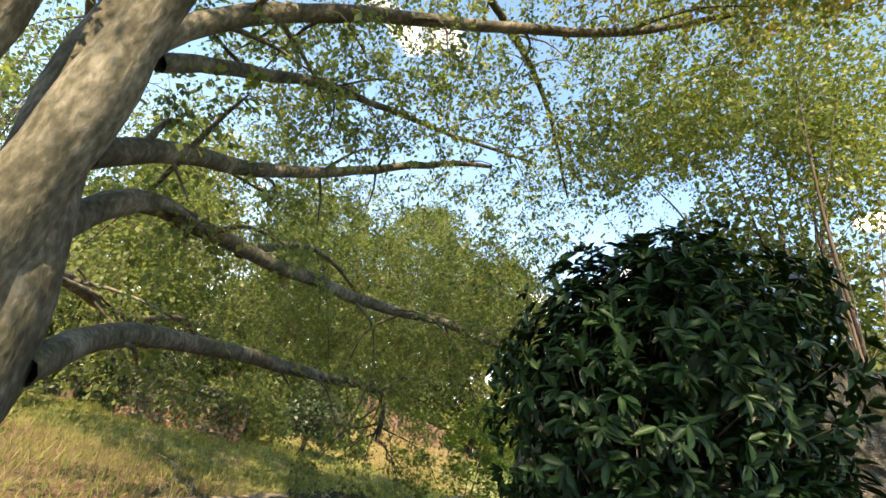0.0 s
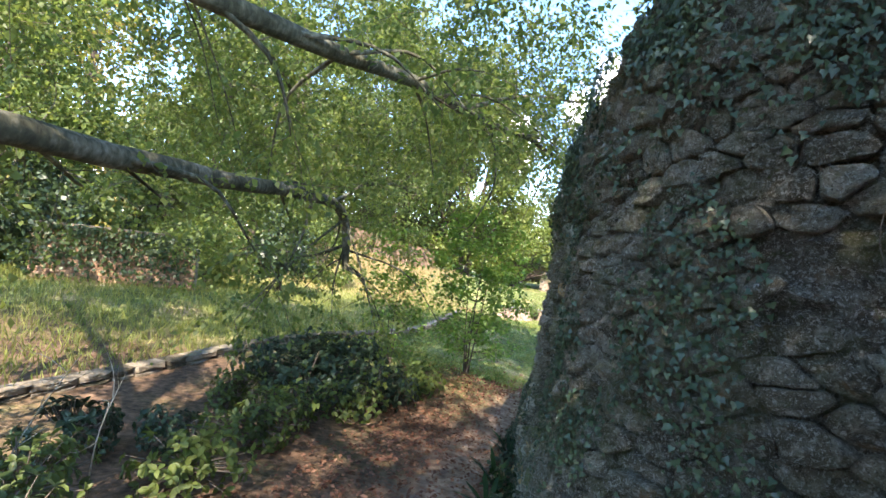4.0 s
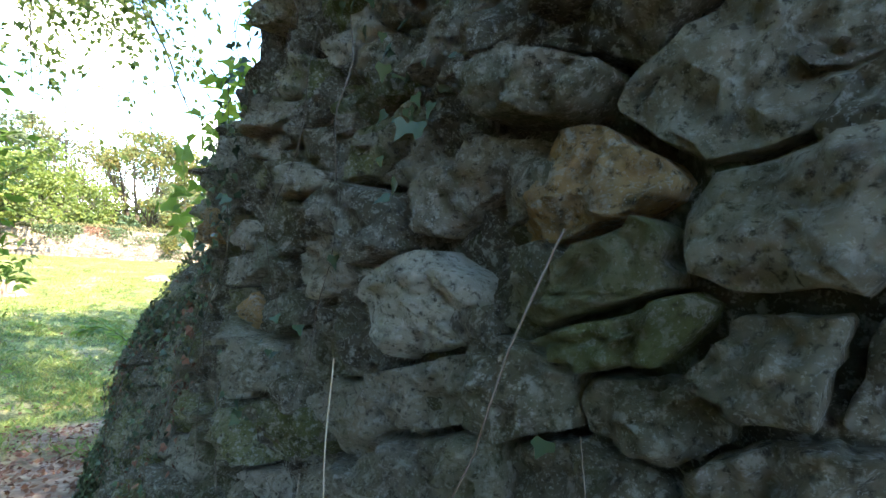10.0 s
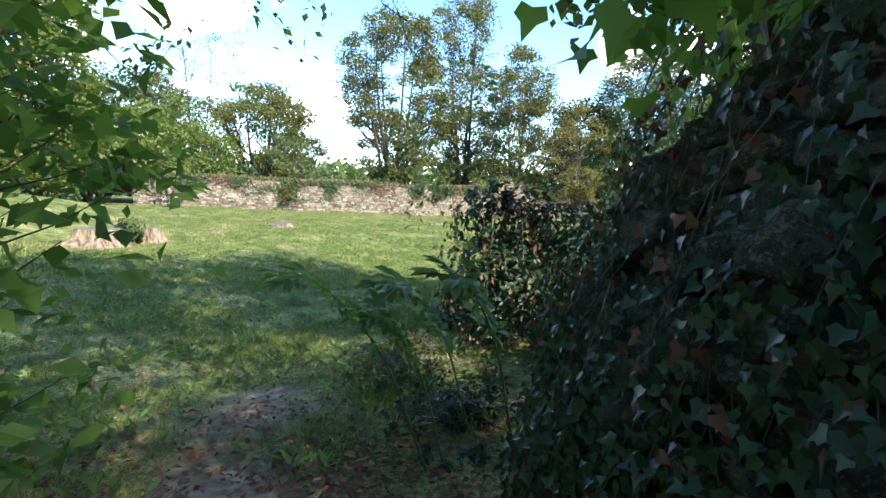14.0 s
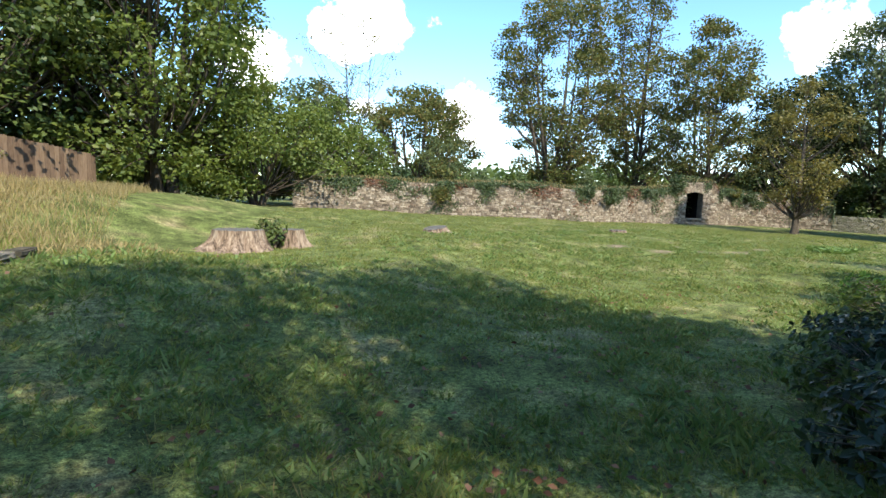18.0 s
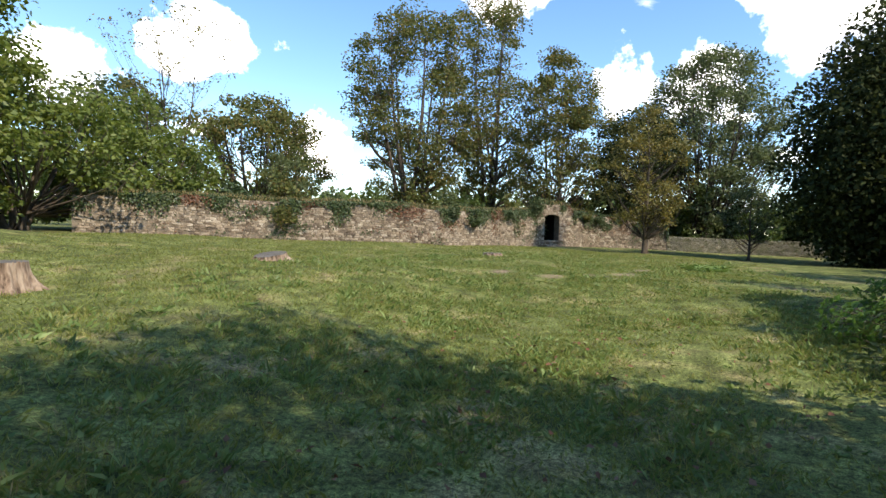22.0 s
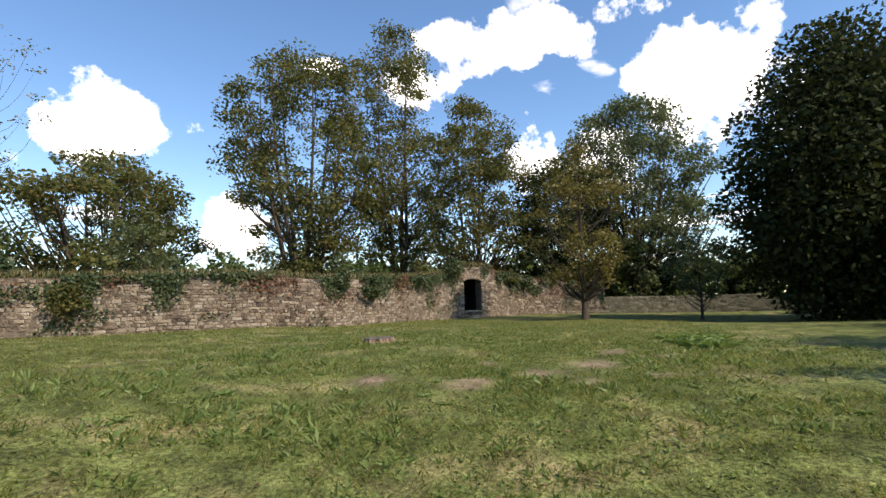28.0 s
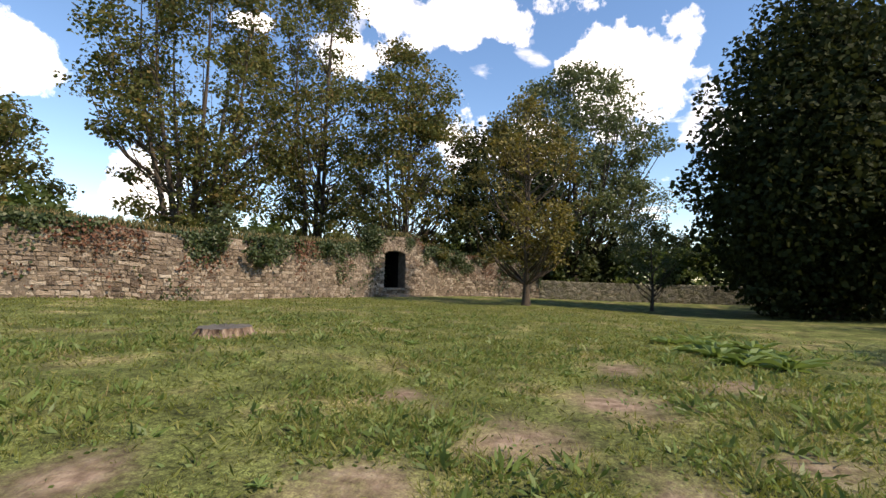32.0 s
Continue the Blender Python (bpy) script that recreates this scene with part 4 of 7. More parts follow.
def build_tower():
    wall = thing("wall_tower", (2.0, 8.6, gz(2, 8.6)), "round rubble tower ruin with mossy limestone blocks", "wall", kind="structure")
    o = np.array(wall.location)
    # core: an uneven earth and mortar face with a sloping top
    ss, hs = np.concatenate([np.linspace(0.0, S_AT(6.4), 30)[:-1], np.linspace(S_AT(6.4), S_BREAK + 1.6, 190), np.linspace(S_BREAK + 1.6, S_END, 30)[1:]]), np.linspace(0, 1, 90)
    v, f = [], []
    for s in ss:
        top = tower_top(s) * (1 + 0.08 * noise.noise(Vector((s * 1.3, 4, 2))))
        for u in hs:
            v.append(np.array(tower_place(s, u * top, 0.0)) - o)
        for back, drop in ((0.5, 0.0), (1.2, -0.12), (2.2, -0.3), (2.3, -2.6)):
            p = np.array(tower_place(s, top, -back)); p[2] += drop * (0.5 if top > 2.5 else 1.0) + 0.06 * noise.noise(Vector(p) * 2)
            v.append(p - o)
    m = len(hs) + 4
    for i in range(len(ss) - 1):
        for j in range(m - 1):
            f.append((i * m + j, i * m + j + 1, (i + 1) * m + j + 1, (i + 1) * m + j))
    part("core", np.array(v), f, M_MORTAR, wall, "packed earth and crumbling mortar")
    # stones
    squat = 1.75
    lo, hi = S_AT(5.6), S_BREAK + 1.3
    gap = lambda p: (0.12 if p[0] < S_AT(8.3) else 0.075) * rng.choice([0.7, 1.0, 1.35, 1.9], p=[0.25, 0.4, 0.25, 0.1]) * (0.9 if p[0] > S_BREAK else 1.0)
    # stones that stand out, by how far along, how high and how large they are
    at = lambda y, z, room: (S_AT(y), (z - gz(float(np.interp(y, TOWER[:92, 1], TOWER[:92, 0])), y) + 0.06) * squat, room)
    block, ochre = at(9.3, 2.44, 0.16), at(9.12, 2.575, 0.13)
    kept = (block, ochre, at(8.79, 2.7, 0.15), at(8.93, 2.55, 0.11), at(8.95, 2.455, 0.06), at(9.42, 2.28, 0.14), at(9.52, 2.5, 0.07), at(9.6, 2.2, 0.1), at(9.2, 2.3, 0.09), at(9.36, 2.66, 0.1), at(8.55, 2.5, 0.13), at(8.3, 2.6, 0.14), at(8.1, 2.2, 0.18), at(9.8, 1.95, 0.14), at(10.1, 1.7, 0.2), at(7.9, 2.9, 0.15))
    pts = scatter(1500, (lo, 0, hi, 3.25 * squat), gap, kept)
    rest = Heap2()
    near = 0
    for c, poly in zip(pts, cells(pts, (lo - 0.2, -0.05, hi + 0.2, 3.35 * squat))):
        if len(poly) < 3:
            continue
        poly = poly / np.array([1, squat])
        s, h = poly.mean(0)
        if h > tower_top(s) - 0.12:
            continue
        covered = noise.noise(Vector((s * 1.1, h * 1.3, 7.0)))
        if s > S_BREAK - 0.1 and (covered > 0.2 or h > 1.75) or (h > 2.5 and covered > 0.15) or (covered > 0.3 and h > 0.8 and np.hypot(c[0] - block[0], c[1] - block[1]) > 0.3):
            continue
        proud = rng.choice([0.004, 0.016, 0.03, 0.05], p=[0.3, 0.35, 0.25, 0.1]) + rng.uniform(0, 0.012)
        mat = M_STONEPALE if tuple(c) == block[:2] else M_STONEGOLD if tuple(c) == ochre[:2] else pick_stone() if s < S_BREAK else M_STONEMOSS
        vv, ff = rock_arrays(poly, lambda a, b, d: tuple(np.array(tower_place(a, b, d)) - o), rng.uniform(0.002, 0.012), proud + 0.012, 34 if S_AT(8.2) < s < S_AT(10.6) else 16)
        if S_AT(7.9) < s < S_AT(11.0) and h < 2.5 and near < 300:
            st = part("stone", vv, ff, mat, wall)
            near += 1
        else:
            rest.add(vv, ff)
    tagged(rest.make("rubble", M_STONEISLE, wall, "rubble stones bedded in earth"), kind="stuff")
    # small broken pieces packed between the stones
    chips = Heap2()
    for i in range(900):
        s, h = rng.uniform(S_AT(7.2), S_BREAK + 1.0), rng.uniform(0.1, 2.9)
        if h > tower_top(s) - 0.1:
            continue
        r = rng.choice([0.015, 0.025, 0.04], p=[0.4, 0.4, 0.2]) * rng.uniform(0.8, 1.3)
        a = np.sort(rng.uniform(0, 2 * np.pi, 6))
        poly = np.array([s, h]) + np.stack([np.cos(a) * r * 1.3, np.sin(a) * r * 0.8], 1)
        chips.add(*rock_arrays(poly, lambda a, b, d: tuple(np.array(tower_place(a, b, d)) - o), 0.0, rng.uniform(0.012, 0.045), 7))
    tagged(chips.make("chippings", M_STONEISLE, wall, "small stone chippings in the joints"), kind="stuff")
    return wall


class Heap2(Heap):
    """As Heap, for faces of any kind."""

    def __init__(self):
        self.v, self.f, self.n = [], [], 0

    def add(self, v, f):
        self.v += list(v); self.f += [tuple(i + self.n for i in q) for q in f]; self.n += len(v)

    def make(self, name, mat, parent=None, label="", smooth=False):
        return part(name, self.v, self.f, mat, parent, label, smooth)


# Mossier and darker than M_STONE; part of the darkness stands for the beech's shade.
M_STONEISLE = stone_material("rubble_stone", [(0.2, (0.055, 0.047, 0.03)), (0.42, (0.13, 0.115, 0.075)), (0.6, (0.21, 0.187, 0.132)), (0.8, (0.31, 0.28, 0.21))], 0.4)
M_STONEPALE = stone_material("pale_limestone", [(0.28, (0.36, 0.35, 0.27)), (0.5, (0.48, 0.465, 0.375)), (0.7, (0.58, 0.56, 0.47))], 0, 0.4, 0.15, 0.03)
M_STONEGOLD = stone_material("ochre_limestone", [(0.28, (0.2, 0.14, 0.075)), (0.5, (0.48, 0.31, 0.14)), (0.66, (0.56, 0.36, 0.16)), (0.8, (0.5, 0.44, 0.34))], 0, 0.25, 0.12)
M_STONEMOSS = stone_material("mossed_limestone", [(0.3, (0.09, 0.105, 0.034)), (0.48, (0.2, 0.21, 0.085)), (0.6, (0.33, 0.31, 0.2)), (0.78, (0.46, 0.42, 0.32))], -0.3, 0.3, 0.7)


def pick_stone():
    r = rng.uniform()
    return M_STONEGOLD if r < 0.1 else M_STONEMOSS if r < 0.42 else M_STONE


# Glossier copy of M_IVY, its colour lightened to make up for the tower's shade.
M_TOWERIVY = leaf_material("lightened_ivy_leaves", [(0.1, (0.022, 0.042, 0.022)), (0.7, (0.05, 0.085, 0.042)), (0.95, (0.12, 0.15, 0.075))], 0.12, 0.38, 0.4)


def tower_leaves(n, srange, hrange, size, density, lift=0.03):
    """Places, outward directions for leaves that cling to the tower's face where density(s, h) allows."""
    P, N, SH = [], [], []
    while len(P) < n:
        s, h = rng.uniform(*srange), rng.uniform(*hrange)
        if h > tower_top(s) * 1.04 or rng.uniform() > density(s, h):
            continue
        a = np.array(tower_place(s, h, lift + rng.uniform(0, 0.05)))
        b = np.array(tower_place(s, h, 0.3))
        P.append(a); N.append(unit(b - a)); SH.append((s, h))
    return np.array(P), np.array(N), SH


def cling(name, label, n, srange, hrange, size, density, mat, category="ivy", lift=0.03):
    P, N, SH = tower_leaves(n, srange, hrange, size, density, lift)
    root = thing(name, tuple(P.mean(0)), label, category)
    way = np.array([0, 0, -1.0]) + 0.55 * rng.normal(size=P.shape) + 0.25 * N
    face = N + 0.45 * rng.normal(size=P.shape) + np.array([0, 0, 0.3])
    L = size * rng.uniform(0.55, 1.3, len(P))
    v, f = ivy_arrays(P - P.mean(0), way, face, L, L * 0.95)
    tagged(quads("leaves", v, f, mat, root), kind="stuff")
    h = Heap()
    for i in range(max(6, n // 70)):
        s, up = SH[rng.integers(len(SH))]
        ln, sway = rng.uniform(0.2, 0.7), rng.normal(0, 0.1)
        pts = spline([tower_place(s + sway * u + rng.normal(0, 0.015), max(0.02, up - ln * u), rng.uniform(0.03, 0.06)) for u in np.linspace(0, 1, 6)], 12) - P.mean(0)
        h.tube(pts, np.full(12, rng.uniform(0.0006, 0.0015)), 4)
    tagged(h.make("stems", M_TWIG, root), kind="stuff")
    return root


rng = np.random.default_rng(12)
build_tower()
nz = lambda s, h, k: noise.noise(Vector((s * k, h * k, 3.3)))
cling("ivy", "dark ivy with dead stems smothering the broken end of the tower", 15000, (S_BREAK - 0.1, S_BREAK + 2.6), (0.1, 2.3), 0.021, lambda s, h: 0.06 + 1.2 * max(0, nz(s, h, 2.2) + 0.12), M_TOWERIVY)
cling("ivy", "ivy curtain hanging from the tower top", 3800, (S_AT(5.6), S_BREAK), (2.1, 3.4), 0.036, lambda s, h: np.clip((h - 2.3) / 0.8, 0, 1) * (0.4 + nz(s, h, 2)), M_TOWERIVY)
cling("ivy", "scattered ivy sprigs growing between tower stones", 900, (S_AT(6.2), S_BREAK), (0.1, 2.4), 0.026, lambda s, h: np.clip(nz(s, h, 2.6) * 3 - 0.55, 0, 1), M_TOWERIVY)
# real ivy, thickened so that its dark leaves also stand in for shade
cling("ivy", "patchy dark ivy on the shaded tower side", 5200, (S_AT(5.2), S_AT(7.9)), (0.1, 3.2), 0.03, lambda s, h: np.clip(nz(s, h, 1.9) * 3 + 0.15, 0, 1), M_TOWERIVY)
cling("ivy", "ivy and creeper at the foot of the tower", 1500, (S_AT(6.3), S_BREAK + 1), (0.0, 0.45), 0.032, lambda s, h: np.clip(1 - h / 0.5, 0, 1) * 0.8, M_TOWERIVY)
cling("dead_creeper", "withered brown creeper leaves caught on the ivied end", 1500, (S_BREAK - 0.2, S_BREAK + 2.2), (0.1, 2.2), 0.022, lambda s, h: 0.1 + max(0, nz(s + 5, h, 2.6)), M_LITTER, "creeper")


def vines():
    """Bare roots and creeper stems hanging over the face."""
    for i in range(14):
        s = rng.uniform(S_AT(8.7), S_BREAK + 1.4)
        h = rng.uniform(1.2, min(2.9, tower_top(s)))
        ln = rng.uniform(0.5, 1.5)
        pts = []
        ds = 0.0
        for u in np.linspace(0, 1, 9):
            ds += rng.normal(0, 0.03)
            pts.append(tower_place(s + ds, max(0.05, h - ln * u), 0.05 + rng.uniform(0, 0.03)))
        pts = spline(pts, 18)
        o = pts[0].copy()
        v, f = tube_arrays(pts - o, np.linspace(1, 0.5, 18) * rng.uniform(0.0006, 0.0014), 5)
        ob = quads("creeper_stem", v, np.array(f), M_TWIG if i % 3 else M_DEADTWIG, smooth=True)
        ob.location = o
        tagged(ob, "dry brown creeper stem hanging down the tower wall", "vine", "creeper stems on the tower")


vines()


# ---- the beech over the path ----
BOUGHS = [  # points, radius from, radius to
    ([(-2.55, 4.96, 3.0), (-2.64, 6.18, 3.32), (-2.05, 7.6, 3.46), (-1.12, 9.6, 3.5), (-0.35, 11.1, 3.6), (0.12, 11.87, 3.5), (0.3, 12.2, 3.0), (0.34, 12.3, 2.66)], 0.13, 0.05),
    ([(-2.94, 5.31, 3.9), (-2.77, 6.0, 4.4), (-2.2, 7.19, 4.5), (-0.68, 8.6, 4.6), (0.8, 10.4, 4.95), (2.25, 12.0, 5.1), (3.3, 12.8, 5.2), (4.7, 13.4, 4.8)], 0.13, 0.03),
    ([(-2.99, 5.28, 4.4), (-2.83, 6.02, 4.9), (-2.48, 6.9, 5.3), (-1.65, 8.04, 6.1), (-0.43, 8.9, 7.1), (0.69, 9.34, 7.7)], 0.14, 0.04),
    ([(-2.96, 5.48, 5.4), (-2.56, 6.59, 6.3), (-1.95, 7.49, 7.0), (-0.79, 8.89, 7.8), (1.56, 9.91, 8.4)], 0.10, 0.03),
    ([(-2.92, 4.87, 4.6), (-2.75, 5.19, 5.6), (-1.91, 5.9, 6.8), (-0.22, 6.66, 8.1), (1.52, 6.77, 8.9), (3.08, 6.5, 9.7)], 0.13, 0.05),
    ([(-3.0, 5.2, 3.6), (-3.6, 7.0, 3.7), (-3.9, 9.5, 3.6), (-3.75, 11.6, 3.9), (-3.9, 14, 3.4)], 0.10, 0.03),
    ([(-2.3, 7.4, 4.5), (-2.0, 9.0, 5.2), (-1.56, 10.45, 5.5), (-0.9, 12.5, 5.4), (-0.5, 14.2, 5.0)], 0.07, 0.02),
    ([(0.05, 11.75, 3.6), (0.5, 12.5, 3.95), (0.9, 13.0, 4.1), (1.3, 13.5, 4.1), (1.32, 13.6, 3.8)], 0.04, 0.015),
    ([(0.3, 12.2, 3.0), (-0.3, 12.6, 2.75), (-0.9, 12.9, 2.85), (-1.3, 13.1, 2.7)], 0.03, 0.01),
    ([(0.34, 12.3, 2.7), (0.6, 12.8, 2.55), (0.8, 13.6, 2.3), (1.1, 14.5, 2.1)], 0.03, 0.008),
    ([(2.25, 12.0, 5.1), (2.5, 12.3, 4.3), (2.4, 12.6, 3.7), (2.1, 12.9, 3.3)], 0.025, 0.008),
    ([(1.6, 11.2, 5.05), (2.6, 11.9, 5.6), (3.9, 12.4, 5.9), (5.2, 12.4, 6.1)], 0.04, 0.012),
    ([(-3.1, 4.9, 6.5), (-4.5, 6.5, 7.4), (-6.0, 9.0, 7.6), (-6.5, 12, 7.0)], 0.12, 0.03),
    ([(-3.0, 5.3, 7.5), (-2.2, 3.0, 8.8), (-1.0, 0.0, 9.3), (0.5, -3.0, 9.0)], 0.14, 0.03),
    ([(4.7, 13.4, 4.8), (5.3, 13.7, 4.4), (5.8, 13.85, 3.9), (6.0, 13.9, 3.7)], 0.014, 0.004),
    ([(-2.8, 5.4, 8.6), (-1.0, 7.5, 10.0), (1.5, 10.0, 10.2), (3.5, 12.5, 9.4)], 0.12, 0.03),
]


def sprays(origins, ways, lengths, per, leaf, droop, spread=0.055):
    """Leafy twigs that droop. Returns arrays for the twigs and the leaves."""
    n = len(origins)
    u = np.linspace(0, 1, 3)
    ax = origins[:, None] + ways[:, None] * (lengths[:, None] * u)[..., None]
    ax[..., 2] -= droop * lengths[:, None] * u[None] ** 2
    h = Heap()
    w = 0.0045
    side = unit(np.cross(ways, np.array([0.1, 0.2, 1.0])))
    up = np.cross(side, ways)
    rad = w * (1 - 0.75 * u)[None, :, None]
    ring = np.stack([ax + side[:, None] * rad, ax - side[:, None] * rad * 0.5 + up[:, None] * rad * 0.87, ax - side[:, None] * rad * 0.5 - up[:, None] * rad * 0.87], 2)
    tv = ring.reshape(-1, 3)
    base = (np.arange(n) * 9)[:, None, None] + (np.arange(2) * 3)[None, :, None] + np.arange(3)[None, None]
    nxt = (np.arange(n) * 9)[:, None, None] + (np.arange(2) * 3)[None, :, None] + np.roll(np.arange(3), -1)[None, None]
    tf = np.stack([base, nxt, nxt + 3, base + 3], -1).reshape(-1, 4)
    k = per
    uu = rng.uniform(0.08, 1.0, (n, k))
    p = origins[:, None] + ways[:, None] * (lengths[:, None] * uu)[..., None]
    p[..., 2] -= droop * lengths[:, None] * uu ** 2
    p = (p + rng.normal(0, spread, p.shape)).reshape(-1, 3)
    way = np.repeat(ways, k, 0) * 0.5 + rng.normal(0, 0.6, p.shape) - np.array([0, 0, 0.45])
    face = np.array([0, 0, 1.0]) + rng.normal(0, 0.5, p.shape)
    L = leaf * rng.uniform(0.65, 1.25, len(p))
    lv, lf = leaf_arrays(p, way, face, L, L * 0.62)
    return (tv, tf), (lv, lf)


def build_beech():
    o = np.array((-3.05, 4.75, gz(-3.05, 4.75) - 0.1))
    root = thing("beech_tree", tuple(o), "great old beech with grey bark and drooping leafy boughs", "tree")
    stems = [([(-2.85, 4.5, 1.2), (-2.78, 4.75, 2.2), (-2.8, 4.9, 3.2), (-3.0, 5.0, 4.2), (-3.1, 5.1, 5.2), (-3.0, 5.3, 7.5), (-2.7, 5.5, 10.5)], 0.36, 0.1),
             ([(-3.0, 4.4, 1.2), (-3.0, 4.35, 2.6), (-3.3, 4.4, 4.2), (-3.5, 4.6, 6.0), (-4.2, 5, 10)], 0.34, 0.1),
             ([(-2.95, 4.75, 3.2), (-2.75, 4.7, 4.6), (-2.5, 4.5, 6.0), (-1.8, 4.0, 9.0)], 0.24, 0.08)]
    for pts, a, b in stems:
        h = Heap()
        line = spline(pts, 26)
        r = np.linspace(a, b, 26) * (1 + 0.06 * np.sin(np.arange(26) * 0.9))
        r[0] *= 1.5; r[1] *= 1.25
        v, f = tube_arrays(line - o, r, 18)
        v += 0.02 * np.array([[noise.noise(Vector(q) * 5), noise.noise(Vector(q) * 5 + Vector((9, 0, 0))), 0] for q in v])
        h.add(v, f)
        h.make("trunk", M_BARK_BEECH, root)
    tips, dirs = [], []
    for pts, a, b in BOUGHS:
        n = 26
        line = spline(pts, n)
        line += 0.035 * np.array([[noise.noise(Vector(q) * 1.7), noise.noise(Vector(q) * 1.7 + Vector((5, 5, 0))), noise.noise(Vector(q) * 1.7 + Vector((0, 9, 3)))] for q in line])
        rr = np.linspace(1, 0, n) ** 0.8 * (a - b) + b
        rr = 0.84 * rr * (1 + 0.1 * np.array([noise.noise(Vector(q) * 4) for q in line]))
        h = Heap()
        h.tube(line - o, rr, 10)
        T = unit(np.gradient(line, axis=0))
        length = np.linalg.norm(np.diff(line, axis=0), axis=1).sum()
        for _ in range(int(length * 1.7)):
            i = int(rng.integers(3, n))
            d = unit(unit(rng.normal(size=3)) * (1, 1, 0.55) + 0.7 * T[i])
            ln = rng.uniform(0.6, 2.0) * (0.6 + 0.6 * i / n)
            q = spline([line[i], line[i] + d * ln * 0.5 + rng.normal(0, 0.08, 3), line[i] + d * ln + (0, 0, -0.25 * ln)], 8)
            h.tube(q - o, max(0.006, rr[i] * 0.35) * np.linspace(1, 0.25, 8), 5)
            for j in (3, 5, 6, 7, 7):
                tips.append(q[j]); dirs.append(unit(unit(rng.normal(size=3)) * (1, 1, 0.4) + 0.5 * d))
        h.make("bough", M_BARK_BEECH, root)
    # the rest of the crown: sprays hanging in open layers
    blobs = [(-3.5, 12, 6.6, 4.0, 4.0, 2.4), (0, 15, 6.2, 3.8, 3.2, 2.6), (3.4, 14.6, 6.4, 2.6, 2.2, 1.9), (-1.5, 9.5, 8.2, 3.6, 3.0, 1.8), (-5, 9.5, 5.2, 1.8, 3.0, 2.0),
             (1.2, 17.5, 4.9, 2.8, 2.2, 2.2), (-2.2, 16.5, 4.4, 3.0, 2.0, 1.9), (0, 3, 10.0, 5, 4.5, 1.5), (-1, -3, 9.0, 5, 4, 1.6), (3, 9, 10.2, 3.5, 4, 1.4), (-6.5, 14, 5.5, 2.5, 3, 2.6), (-0.5, 12.8, 4.4, 1.8, 1.2, 0.9), (0.8, 9.5, 6.3, 2.2, 2.2, 1.3), (2.2, 11.8, 6.4, 2.0, 1.8, 1.4), (1.2, 8.6, 7.6, 2.2, 1.8, 1.2), (-0.2, 2.0, 7.3, 2.4, 2.2, 1.0), (4.4, 14.4, 5.6, 1.7, 1.6, 1.2), (3.4, 12.6, 5.3, 1.4, 1.2, 0.9), (0.6, 2.2, 8.4, 2.6, 2.2, 0.9), (2.0, 4.0, 9.4, 2.6, 2.4, 0.9)]
    # clumps south of y 8.5 hang out of view, added to shade the tower
    P = np.concatenate([crown_points([b for b in blobs if b[1] > 8.5], 4500, 0.4, 1.6, 0.25), crown_points([b for b in blobs if b[1] < 8.5], 3300, 0.3, 1.6, 0.25)])
    tips, dirs = np.concatenate([np.array(tips), P]), np.concatenate([np.array(dirs), random_ways(len(P), 0.4)])
    free = (trail_gap(tips[:, 0], tips[:, 1]) > 1.2) | (tips[:, 2] > 4.0)
    tips, dirs = tips[free], dirs[free]
    lens = rng.uniform(0.4, 1.05, len(tips))
    (tv, tf), (lv, lf) = sprays(tips - o, dirs, lens, 30, 0.08, 0.6)
    tagged(quads("twigs", tv, tf, M_TWIG, root), kind="stuff")
    cut = int(len(lf) * 0.8)
    tagged(quads("foliage", lv[: cut * 4], lf[:cut], M_BEECH, root), kind="stuff")
    tagged(quads("foliage", lv[cut * 4:], lf[cut:] - cut * 4, M_BEECHGOLD, root, "turning yellow-brown leaves"), kind="stuff")


rng = np.random.default_rng(13)
build_beech()


